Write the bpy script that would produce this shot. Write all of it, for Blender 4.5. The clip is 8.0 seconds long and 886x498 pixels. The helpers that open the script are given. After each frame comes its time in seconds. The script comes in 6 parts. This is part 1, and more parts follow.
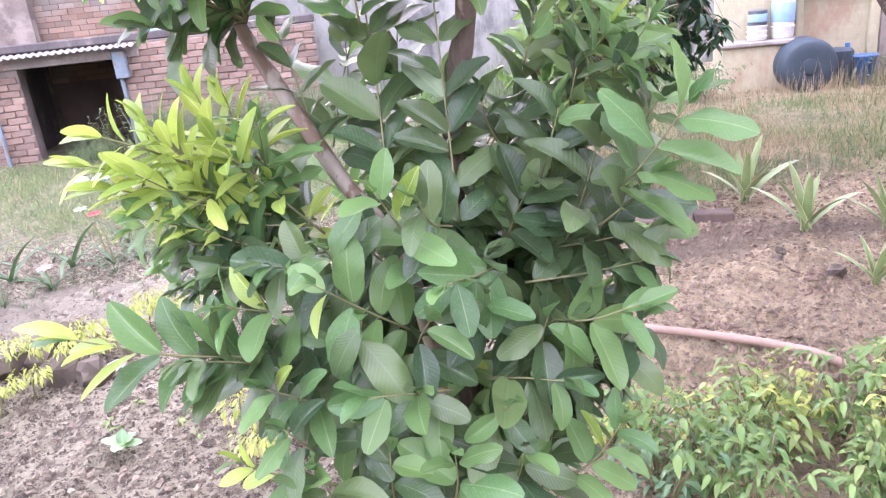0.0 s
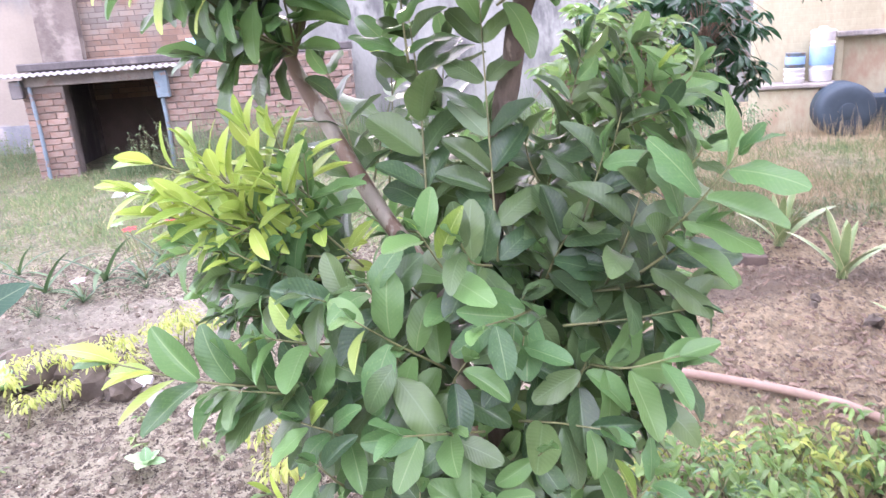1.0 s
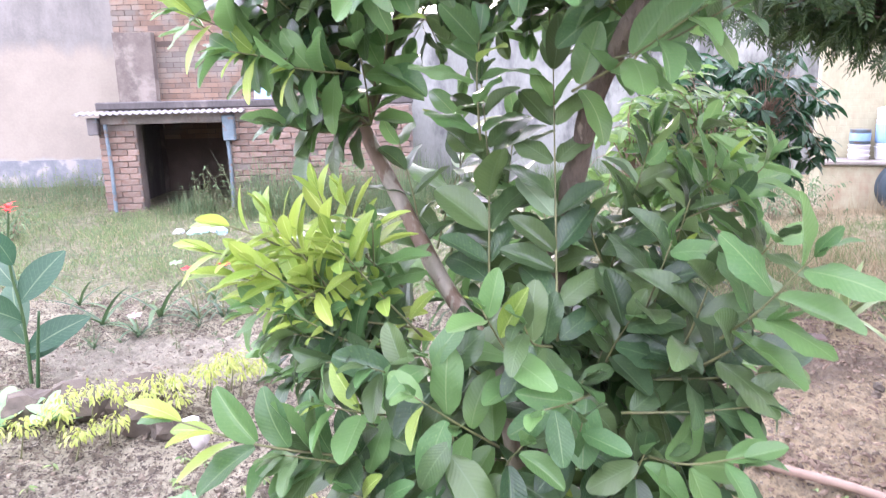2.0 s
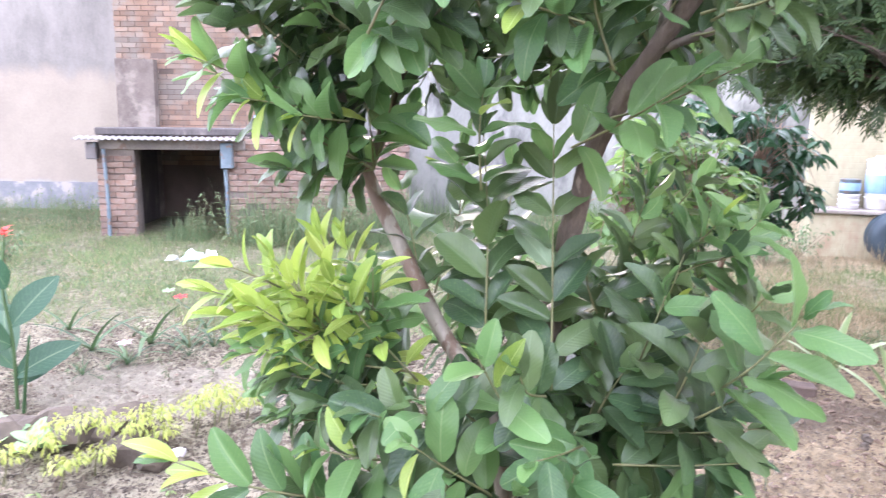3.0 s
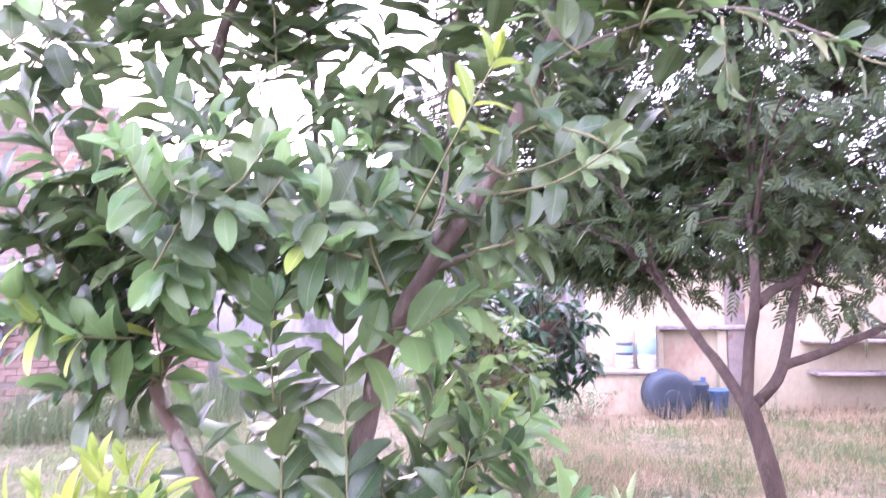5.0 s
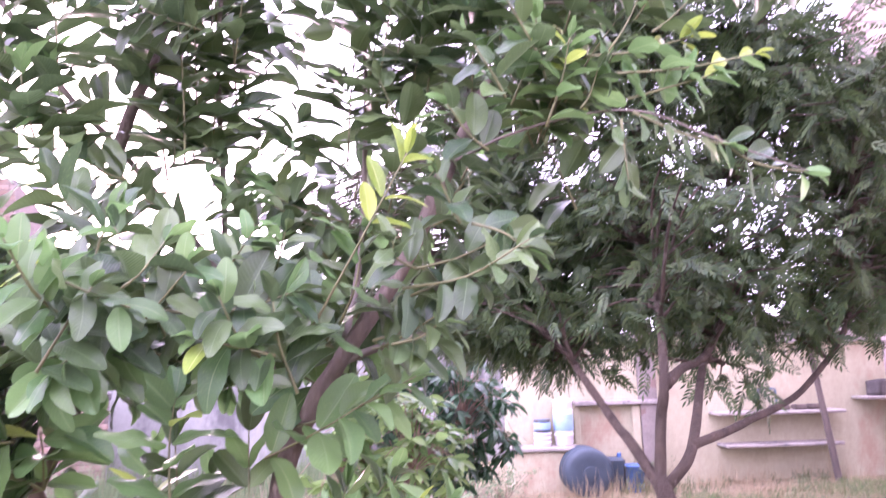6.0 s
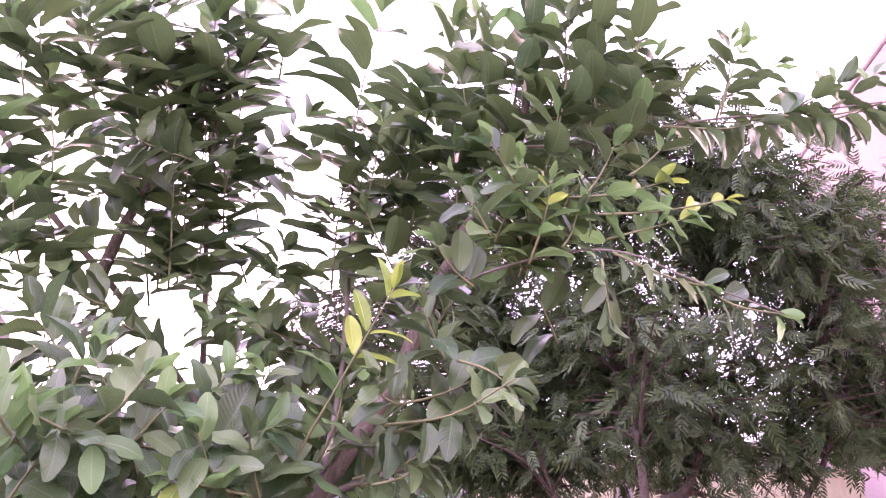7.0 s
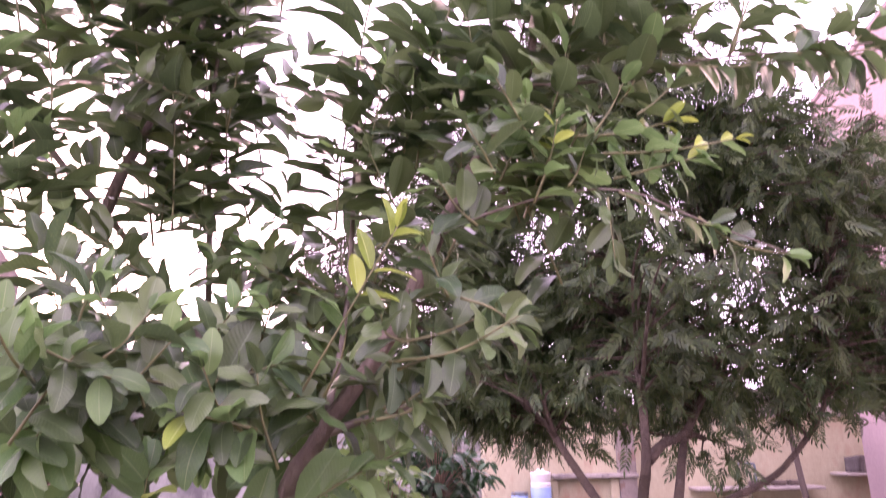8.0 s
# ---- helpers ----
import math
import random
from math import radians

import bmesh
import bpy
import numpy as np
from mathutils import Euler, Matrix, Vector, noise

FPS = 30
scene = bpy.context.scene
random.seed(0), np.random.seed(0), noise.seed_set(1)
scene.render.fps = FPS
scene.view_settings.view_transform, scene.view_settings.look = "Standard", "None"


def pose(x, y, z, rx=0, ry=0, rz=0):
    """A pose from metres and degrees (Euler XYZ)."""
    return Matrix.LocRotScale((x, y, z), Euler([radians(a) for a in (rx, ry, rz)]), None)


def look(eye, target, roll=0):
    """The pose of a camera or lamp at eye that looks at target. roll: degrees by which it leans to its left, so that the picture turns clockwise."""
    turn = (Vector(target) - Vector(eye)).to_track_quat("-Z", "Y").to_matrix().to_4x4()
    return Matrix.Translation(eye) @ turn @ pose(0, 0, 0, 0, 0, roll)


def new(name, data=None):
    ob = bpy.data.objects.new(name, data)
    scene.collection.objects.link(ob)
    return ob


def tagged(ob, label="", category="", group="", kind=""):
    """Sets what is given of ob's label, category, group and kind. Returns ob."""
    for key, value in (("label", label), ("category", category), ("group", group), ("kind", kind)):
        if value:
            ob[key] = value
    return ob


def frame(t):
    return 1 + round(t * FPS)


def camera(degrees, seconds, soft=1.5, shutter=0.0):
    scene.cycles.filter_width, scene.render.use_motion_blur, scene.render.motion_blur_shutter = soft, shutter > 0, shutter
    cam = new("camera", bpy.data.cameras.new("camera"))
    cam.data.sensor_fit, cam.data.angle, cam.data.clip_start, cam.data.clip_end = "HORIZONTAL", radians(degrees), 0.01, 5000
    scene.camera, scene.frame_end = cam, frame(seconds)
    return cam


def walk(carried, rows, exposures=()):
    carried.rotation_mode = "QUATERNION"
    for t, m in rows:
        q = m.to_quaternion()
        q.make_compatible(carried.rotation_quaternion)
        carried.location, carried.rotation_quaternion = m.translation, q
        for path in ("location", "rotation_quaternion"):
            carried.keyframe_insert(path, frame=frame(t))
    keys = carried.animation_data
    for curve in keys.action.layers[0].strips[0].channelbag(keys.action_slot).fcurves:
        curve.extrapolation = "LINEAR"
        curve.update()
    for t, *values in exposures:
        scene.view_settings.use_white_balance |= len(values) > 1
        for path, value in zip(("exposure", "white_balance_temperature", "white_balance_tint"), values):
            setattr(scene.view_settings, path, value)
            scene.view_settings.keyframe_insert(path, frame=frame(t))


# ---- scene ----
cam = camera(63.97, 8.0, soft=1.15, shutter=0.5)
# seconds, eye (metres), yaw, pitch, roll (degrees)
PATH = [
    (0.0, 0.000, 0.000, 1.483, -0.00, -19.02, -6.14),
    (0.5, -0.013, 0.002, 1.497, 0.47, -18.10, -5.44),
    (1.0, -0.025, 0.008, 1.504, 1.86, -16.67, -4.13),
    (1.5, -0.039, 0.009, 1.520, 4.14, -14.42, -2.87),
    (2.8, -0.069, -0.007, 1.585, 5.96, -10.13, 0.08),
    (3.0, -0.066, -0.014, 1.583, 4.80, -9.75, 0.65),
    (3.5, -0.051, -0.033, 1.590, 0.44, -8.36, 2.08),
    (4.0, -0.033, -0.046, 1.588, -4.61, -6.06, 2.69),
    (4.5, -0.032, -0.071, 1.625, -7.97, -0.89, 1.24),
    (4.7, -0.035, -0.085, 1.646, -8.92, 1.20, 0.40),
    (5.8, -0.026, -0.081, 1.692, -15.79, 8.57, -1.52),
    (6.0, -0.021, -0.079, 1.698, -17.21, 9.76, -1.47),
    (6.5, -0.030, -0.084, 1.725, -19.34, 15.78, -1.31),
    (7.0, -0.043, -0.092, 1.726, -19.52, 19.07, -0.92),
    (7.5, -0.044, -0.083, 1.723, -19.42, 18.97, -0.47),
    (8.0, -0.037, -0.080, 1.711, -19.02, 15.01, -0.59),
]
EXPOSURES = [(0.0, 1.26, 6000, 40), (1.5, 1.26, 5950, 35), (3.5, 1.34, 5850, 30), (4.5, 1.64, 5750, 54), (6.0, 1.42, 5950, 66), (7.0, 1.06, 6350, 78), (8.0, 0.68, 6700, 76)]
walk(cam, [(t, pose(x, y, z, 90 + pitch, 0, yaw) @ pose(0, 0, 0, 0, 0, roll)) for t, x, y, z, yaw, pitch, roll in PATH], EXPOSURES)

# ---- light: a low hazy sun ahead and to the side, under a pale evening sky ----
SUN_AZ, SUN_EL = radians(-14.0), radians(13.0)
world = bpy.data.worlds.new("evening_sky")
world.use_nodes = True
scene.world = world
wn, wl = world.node_tree.nodes, world.node_tree.links
sky = wn.new("ShaderNodeTexSky")
sky.sky_type, sky.sun_disc = "NISHITA", False
sky.sun_elevation, sky.sun_rotation = SUN_EL, SUN_AZ
sky.air_density, sky.dust_density, sky.ozone_density = 1.0, 6.0, 1.0
haze = wn.new("ShaderNodeMix")
haze.data_type, haze.inputs["Factor"].default_value = "RGBA", 0.8
haze.inputs["B"].default_value = (9.0, 9.2, 9.9, 1)
wl.new(sky.outputs["Color"], haze.inputs["A"])
background = wn["Background"]
background.inputs["Strength"].default_value = 0.4
wl.new(haze.outputs["Result"], background.inputs["Color"])
sun = new("sun", bpy.data.lights.new("sun", "SUN"))
sun.data.energy, sun.data.angle, sun.data.color = 1.0, radians(12), (1.0, 0.88, 0.72)
sun.matrix_world = look((0, 0, 20), (-20 * math.sin(SUN_AZ) * math.cos(SUN_EL), -20 * math.cos(SUN_AZ) * math.cos(SUN_EL), 20 - 20 * math.sin(SUN_EL)))

# ---- materials ----
def nodes_of(name):
    m = bpy.data.materials.new(name)
    m.use_nodes = True
    return m, m.node_tree.nodes, m.node_tree.links, m.node_tree.nodes["Principled BSDF"]


def blend(n, l, factor, a, b, mode="MIX"):
    mix = n.new("ShaderNodeMix")
    mix.data_type, mix.blend_type = "RGBA", mode
    for key, value in (("Factor", factor), ("A", a), ("B", b)):
        if isinstance(value, bpy.types.NodeSocket):
            l.new(value, mix.inputs[key])
        elif key == "Factor":
            mix.inputs[key].default_value = value
        else:
            mix.inputs[key].default_value = (*value, 1)
    return mix.outputs["Result"]


def noise_of(n, l, scale, detail=4, rough=0.6, stretch=None, where="Object"):
    tc = n.new("ShaderNodeTexCoord")
    tex = n.new("ShaderNodeTexNoise")
    tex.inputs["Scale"].default_value, tex.inputs["Detail"].default_value, tex.inputs["Roughness"].default_value = scale, detail, rough
    socket = tc.outputs[where]
    if stretch:
        mp = n.new("ShaderNodeMapping")
        mp.inputs["Scale"].default_value = stretch
        l.new(socket, mp.inputs["Vector"])
        socket = mp.outputs["Vector"]
    l.new(socket, tex.inputs["Vector"])
    return tex.outputs["Fac"]


def ramp(n, l, source, low, high):
    r = n.new("ShaderNodeMapRange")
    r.interpolation_type = "SMOOTHSTEP"
    r.inputs["From Min"].default_value, r.inputs["From Max"].default_value = low, high
    l.new(source, r.inputs["Value"])
    return r.outputs["Result"]


def bump_of(n, l, bsdf, height, strength, distance):
    b = n.new("ShaderNodeBump")
    b.inputs["Strength"].default_value, b.inputs["Distance"].default_value = strength, distance
    l.new(height, b.inputs["Height"])
    l.new(b.outputs["Normal"], bsdf.inputs["Normal"])


def surface(name, a, b, scale=3.0, grain=40.0, rough=0.8, bump=0.3, depth=0.01, stain=None, stain_at=(0.5, 0.65), stain_scale=1.2, stretch=None, metal=0.0, vary=0.0):
    """Two tones in patches, a fine grain in both colour and relief, and stains."""
    m, n, l, bsdf = nodes_of(name)
    colour = blend(n, l, ramp(n, l, noise_of(n, l, scale, stretch=stretch), 0.35, 0.65), a, b)
    fine = noise_of(n, l, grain, 5, 0.7, stretch)
    colour = blend(n, l, ramp(n, l, fine, 0.3, 0.75), colour, tuple(0.6 * v for v in a), "MIX") if grain < 0 else blend(n, l, 0.35, colour, blend(n, l, fine, tuple(0.45 * v for v in a), tuple(min(1, 1.5 * v) for v in b)))
    if stain:
        colour = blend(n, l, ramp(n, l, noise_of(n, l, stain_scale, 6, 0.65, stretch), *stain_at), colour, stain)
    if vary:
        info = n.new("ShaderNodeObjectInfo")
        geo = n.new("ShaderNodeNewGeometry")
        add = n.new("ShaderNodeMath")
        add.operation = "ADD"
        l.new(info.outputs["Random"], add.inputs[0])
        l.new(geo.outputs["Random Per Island"], add.inputs[1])
        hsv = n.new("ShaderNodeHueSaturation")
        rng = n.new("ShaderNodeMapRange")
        rng.inputs["From Max"].default_value = 2.0
        rng.inputs["To Min"].default_value, rng.inputs["To Max"].default_value = 1 - vary, 1 + vary
        l.new(add.outputs[0], rng.inputs["Value"])
        l.new(rng.outputs["Result"], hsv.inputs["Value"])
        l.new(colour, hsv.inputs["Color"])
        colour = hsv.outputs["Color"]
    l.new(colour, bsdf.inputs["Base Color"])
    bsdf.inputs["Roughness"].default_value, bsdf.inputs["Metallic"].default_value = rough, metal
    bump_of(n, l, bsdf, fine, bump, depth)
    return m


def leaf_material(name, dark, light, back, veins=0.5, gloss=0.34, through_light=0.35, spread=0.25):
    """Leaf blade: pale midrib and side veins, tone differing from leaf to leaf, light shining through."""
    m, n, l, bsdf = nodes_of(name)
    uv = n.new("ShaderNodeUVMap")
    uv.uv_map = "UVMap"
    xyz = n.new("ShaderNodeSeparateXYZ")
    l.new(uv.outputs["UV"], xyz.inputs[0])

    def op(kind, a, b=None):
        k = n.new("ShaderNodeMath")
        k.operation = kind
        for i, v in enumerate((a, b)):
            if isinstance(v, bpy.types.NodeSocket):
                l.new(v, k.inputs[i])
            elif v is not None:
                k.inputs[i].default_value = v
        return k.outputs[0]
    across = op("ABSOLUTE", op("SUBTRACT", xyz.outputs["X"], 0.5))
    rib = ramp(n, l, across, 0.035, 0.012)
    wave = op("SINE", op("MULTIPLY", op("SUBTRACT", xyz.outputs["Y"], op("MULTIPLY", across, 0.45)), 82.0))
    side = ramp(n, l, wave, 0.8, 1.0)
    geo, info = n.new("ShaderNodeNewGeometry"), n.new("ShaderNodeObjectInfo")
    pick = op("FRACT", op("ADD", geo.outputs["Random Per Island"], op("MULTIPLY", info.outputs["Random"], 7.3)))
    colour = blend(n, l, pick, dark, light)
    patch = noise_of(n, l, 14.0, 3, 0.6, where="UV")
    colour = blend(n, l, ramp(n, l, patch, 0.5, 0.8), colour, light)
    tint = n.new("ShaderNodeHueSaturation")
    rng = n.new("ShaderNodeMapRange")
    rng.inputs["To Min"].default_value, rng.inputs["To Max"].default_value = 1 - spread, 1 + spread
    l.new(op("FRACT", op("MULTIPLY", pick, 5.7)), rng.inputs["Value"])
    l.new(rng.outputs["Result"], tint.inputs["Value"])
    l.new(colour, tint.inputs["Color"])
    colour = tint.outputs["Color"]
    colour = blend(n, l, op("MULTIPLY", op("MAXIMUM", rib, op("MULTIPLY", side, 0.2)), veins), colour, back)
    l.new(colour, bsdf.inputs["Base Color"])
    bsdf.inputs["Roughness"].default_value = gloss
    bsdf.inputs["Specular IOR Level"].default_value = 0.4
    bump_of(n, l, bsdf, op("ADD", op("MULTIPLY", op("SINE", op("MULTIPLY", op("SUBTRACT", xyz.outputs["Y"], op("MULTIPLY", across, 0.45)), 82.0)), -0.5), op("MULTIPLY", rib, -1.0)), 0.16, 0.002)
    thin = n.new("ShaderNodeBsdfTranslucent")
    l.new(blend(n, l, 0.5, colour, tuple(min(1, 1.6 * v) for v in light)), thin.inputs["Color"])
    mix = n.new("ShaderNodeMixShader")
    mix.inputs[0].default_value = through_light
    l.new(bsdf.outputs[0], mix.inputs[1])
    l.new(thin.outputs[0], mix.inputs[2])
    l.new(mix.outputs[0], n["Material Output"].inputs["Surface"])
    return m


GUAVA = [leaf_material("guava_leaf_mature", (0.028, 0.069, 0.033), (0.098, 0.158, 0.055), (0.145, 0.225, 0.11), gloss=0.3, through_light=0.25, spread=0.3),
         leaf_material("guava_leaf_light", (0.062, 0.152, 0.056), (0.145, 0.268, 0.088), (0.26, 0.38, 0.17), through_light=0.4),
         leaf_material("guava_leaf_young", (0.16, 0.28, 0.05), (0.33, 0.43, 0.085), (0.5, 0.6, 0.22), veins=0.75, through_light=0.4, spread=0.25),
         leaf_material("guava_leaf_pale_underside", (0.12, 0.21, 0.12), (0.2, 0.29, 0.17), (0.3, 0.38, 0.26), gloss=0.6, through_light=0.3)]
NEEM_LEAF = leaf_material("neem_leaf", (0.017, 0.047, 0.018), (0.055, 0.092, 0.026), (0.09, 0.14, 0.055), veins=0.3, gloss=0.5, through_light=0.24)
MANGO_LEAF = leaf_material("mango_leaf", (0.015, 0.055, 0.025), (0.03, 0.1, 0.04), (0.14, 0.22, 0.1), gloss=0.35, through_light=0.2)
SHRUB_LEAF = leaf_material("pale_shrub_leaf", (0.06, 0.15, 0.045), (0.18, 0.29, 0.085), (0.3, 0.4, 0.18), through_light=0.4)
CHILLI_LEAF = leaf_material("chilli_leaf", (0.065, 0.145, 0.045), (0.22, 0.3, 0.085), (0.2, 0.3, 0.11), veins=0.3, through_light=0.35)
CHILLI_BLUE = leaf_material("bluish_chilli_leaf", (0.05, 0.125, 0.06), (0.125, 0.215, 0.1), (0.18, 0.27, 0.14), veins=0.3, through_light=0.35)
SEEDLING_LEAF = leaf_material("yellow_seedling_leaf", (0.22, 0.31, 0.06), (0.42, 0.46, 0.13), (0.6, 0.6, 0.3), veins=0.2, through_light=0.4)
PALE_LEAF = leaf_material("pale_cabbage_leaf", (0.14, 0.28, 0.12), (0.26, 0.4, 0.19), (0.45, 0.55, 0.36), gloss=0.5, through_light=0.3)
CANNA_LEAF = leaf_material("canna_leaf", (0.02, 0.065, 0.036), (0.055, 0.12, 0.06), (0.22, 0.3, 0.16), gloss=0.5, through_light=0.3)
LILY_LEAF = leaf_material("lily_leaf", (0.028, 0.07, 0.026), (0.065, 0.12, 0.045), (0.16, 0.24, 0.1), veins=0.2, gloss=0.45, through_light=0.2)
GRASS_GREEN = leaf_material("grass_blade", (0.085, 0.145, 0.052), (0.19, 0.245, 0.105), (0.25, 0.27, 0.13), veins=0.1, gloss=0.7, through_light=0.3)
GRASS_DRY = leaf_material("dry_grass_blade", (0.2, 0.17, 0.09), (0.42, 0.35, 0.22), (0.45, 0.4, 0.28), veins=0.1, gloss=0.8, through_light=0.25)
WEED = leaf_material("weed_blade", (0.06, 0.12, 0.05), (0.15, 0.21, 0.1), (0.25, 0.3, 0.16), veins=0.1, gloss=0.7, through_light=0.3)
RED_PETAL = leaf_material("red_petal", (0.6, 0.03, 0.03), (0.75, 0.07, 0.05), (0.8, 0.15, 0.1), veins=0.1, through_light=0.4)
PINK_PETAL = leaf_material("pink_petal", (0.7, 0.35, 0.45), (0.8, 0.55, 0.6), (0.8, 0.6, 0.6), veins=0.1, through_light=0.4)

BARK_SMOOTH = surface("smooth_guava_bark", (0.135, 0.124, 0.094), (0.3, 0.272, 0.208), 9, 70, 0.6, 0.35, 0.004, stain=(0.13, 0.088, 0.055), stain_at=(0.49, 0.57), stain_scale=14, stretch=(1, 1, 0.35))
BARK_BRANCH = surface("dark_guava_branch_bark", (0.085, 0.073, 0.056), (0.18, 0.155, 0.12), 9, 70, 0.7, 0.35, 0.004, stretch=(1, 1, 0.35))
BARK_ROUGH = surface("rough_brown_bark", (0.085, 0.066, 0.05), (0.175, 0.142, 0.105), 22, 90, 0.9, 1.0, 0.015, stain=(0.24, 0.2, 0.155), stain_at=(0.58, 0.68), stain_scale=25, stretch=(1, 1, 0.3))
TWIG_GREEN = surface("green_twig", (0.09, 0.105, 0.042), (0.165, 0.17, 0.07), 20, 90, 0.6, 0.2, 0.002)
TWIG_BROWN = surface("brown_twig", (0.15, 0.1, 0.07), (0.25, 0.18, 0.12), 20, 90, 0.75, 0.3, 0.003)
BARK_NEEM = surface("furrowed_neem_bark", (0.039, 0.028, 0.0175), (0.09, 0.066, 0.042), 12, 45, 0.92, 1.0, 0.05, stain=(0.15, 0.122, 0.095), stain_at=(0.6, 0.72), stain_scale=18, stretch=(1, 1, 0.22))
BRICK = surface("red_brick", (0.155, 0.095, 0.065), (0.235, 0.15, 0.105), 2.2, 60, 0.92, 0.6, 0.008, stain=(0.2, 0.178, 0.15), stain_at=(0.37, 0.58), stain_scale=2.6, vary=0.55)
DUSTY_BRICK = surface("dusty_red_brick", (0.165, 0.108, 0.07), (0.23, 0.155, 0.105), 1.6, 60, 0.94, 0.5, 0.006, stain=(0.19, 0.172, 0.14), stain_at=(0.42, 0.62), stain_scale=1.2, vary=0.4)
DUSTY_MORTAR = surface("dusty_mortar", (0.07, 0.055, 0.043), (0.12, 0.092, 0.072), 2, 60, 0.95, 0.5, 0.008)
MORTAR = surface("grey_mortar", (0.085, 0.072, 0.06), (0.17, 0.146, 0.122), 4, 70, 0.95, 0.6, 0.01)
CONCRETE = surface("weathered_concrete", (0.22, 0.204, 0.178), (0.35, 0.328, 0.285), 3, 50, 0.92, 0.5, 0.01, stain=(0.1, 0.1, 0.1), stain_at=(0.52, 0.7), stain_scale=2.2)
# dark plaster for grimed surfaces and for painted shade inside the shed
DARK_PLASTER = surface("grime_and_shade_plaster", (0.05, 0.047, 0.044), (0.11, 0.102, 0.094), 2.5, 40, 0.95, 0.5, 0.01, stain=(0.18, 0.16, 0.135), stain_at=(0.54, 0.66), stain_scale=2.6, stretch=(1, 1, 0.5))
WORN_PLASTER = surface("worn_brown_plaster", (0.14, 0.128, 0.11), (0.25, 0.228, 0.195), 2.5, 40, 0.95, 0.5, 0.01, stain=(0.19, 0.14, 0.11), stain_at=(0.54, 0.6), stain_scale=2.6)
GREY_WALL = surface("weathered_grey_plaster", (0.165, 0.178, 0.158), (0.28, 0.298, 0.265), 1.4, 25, 0.95, 0.4, 0.01, stain=(0.1, 0.105, 0.1), stain_at=(0.46, 0.66), stain_scale=1.8, stretch=(1, 1, 0.45))
DAMP_PLASTER = surface("damp_blue_grey_plaster", (0.12, 0.13, 0.135), (0.21, 0.22, 0.22), 3.5, 30, 0.95, 0.5, 0.01, stain=(0.29, 0.275, 0.24), stain_at=(0.52, 0.64), stain_scale=3.5)
HOUSE_CREAM = surface("flaking_cream_paint", (0.32, 0.305, 0.195), (0.42, 0.405, 0.27), 1.1, 22, 0.9, 0.35, 0.008, stain=(0.33, 0.235, 0.155), stain_at=(0.54, 0.72), stain_scale=1.6, stretch=(1, 1, 0.5))
PINK = surface("pink_painted_plaster", (0.225, 0.172, 0.172), (0.275, 0.21, 0.208), 1.0, 20, 0.9, 0.2, 0.006)
SHEET = surface("corrugated_cement_sheet", (0.15, 0.148, 0.14), (0.25, 0.245, 0.23), 4, 50, 0.9, 0.3, 0.004, stain=(0.18, 0.17, 0.16), stain_at=(0.55, 0.7), stain_scale=5)
BLUE_METAL = surface("faded_blue_paint", (0.075, 0.12, 0.14), (0.14, 0.19, 0.21), 6, 60, 0.6, 0.3, 0.003, stain=(0.16, 0.11, 0.08), stain_at=(0.52, 0.66), stain_scale=9)
HOSE_MAT = surface("dusty_pink_hose", (0.2, 0.135, 0.096), (0.275, 0.196, 0.144), 5, 60, 0.65, 0.15, 0.002, stain=(0.3, 0.23, 0.17), stain_at=(0.58, 0.78), stain_scale=7)
TANK_MAT = surface("navy_plastic_tank", (0.02, 0.038, 0.05), (0.036, 0.06, 0.075), 4, 50, 0.68, 0.15, 0.003, stain=(0.2, 0.19, 0.18), stain_at=(0.6, 0.8), stain_scale=3)
RUST_METAL = surface("dull_brown_metal", (0.09, 0.085, 0.08), (0.15, 0.14, 0.13), 6, 60, 0.7, 0.3, 0.003, stain=(0.12, 0.17, 0.19), stain_at=(0.5, 0.6), stain_scale=7)
BLUE_PLASTIC = surface("blue_plastic", (0.04, 0.11, 0.28), (0.07, 0.17, 0.36), 4, 50, 0.45, 0.1, 0.002)
PALE_BLUE = surface("pale_blue_label", (0.2, 0.36, 0.62), (0.3, 0.48, 0.72), 5, 60, 0.5, 0.1, 0.002)
WHITE_PLASTIC = surface("grubby_white_plastic", (0.6, 0.62, 0.62), (0.74, 0.75, 0.74), 5, 50, 0.5, 0.1, 0.002)
GREEN_PLASTIC = surface("pale_green_plastic_bag", (0.3, 0.55, 0.48), (0.45, 0.68, 0.6), 6, 40, 0.45, 0.2, 0.004)
ROCK = surface("dark_stone", (0.06, 0.05, 0.037), (0.12, 0.1, 0.072), 7, 50, 0.9, 0.6, 0.01)
POLE_WOOD = surface("old_wooden_pole", (0.05, 0.042, 0.034), (0.12, 0.098, 0.078), 8, 50, 0.9, 0.5, 0.006, stretch=(1, 1, 0.2))
CLOD = surface("dry_clods", (0.095, 0.075, 0.05), (0.27, 0.222, 0.155), 9, 60, 0.97, 0.6, 0.01, vary=0.55)


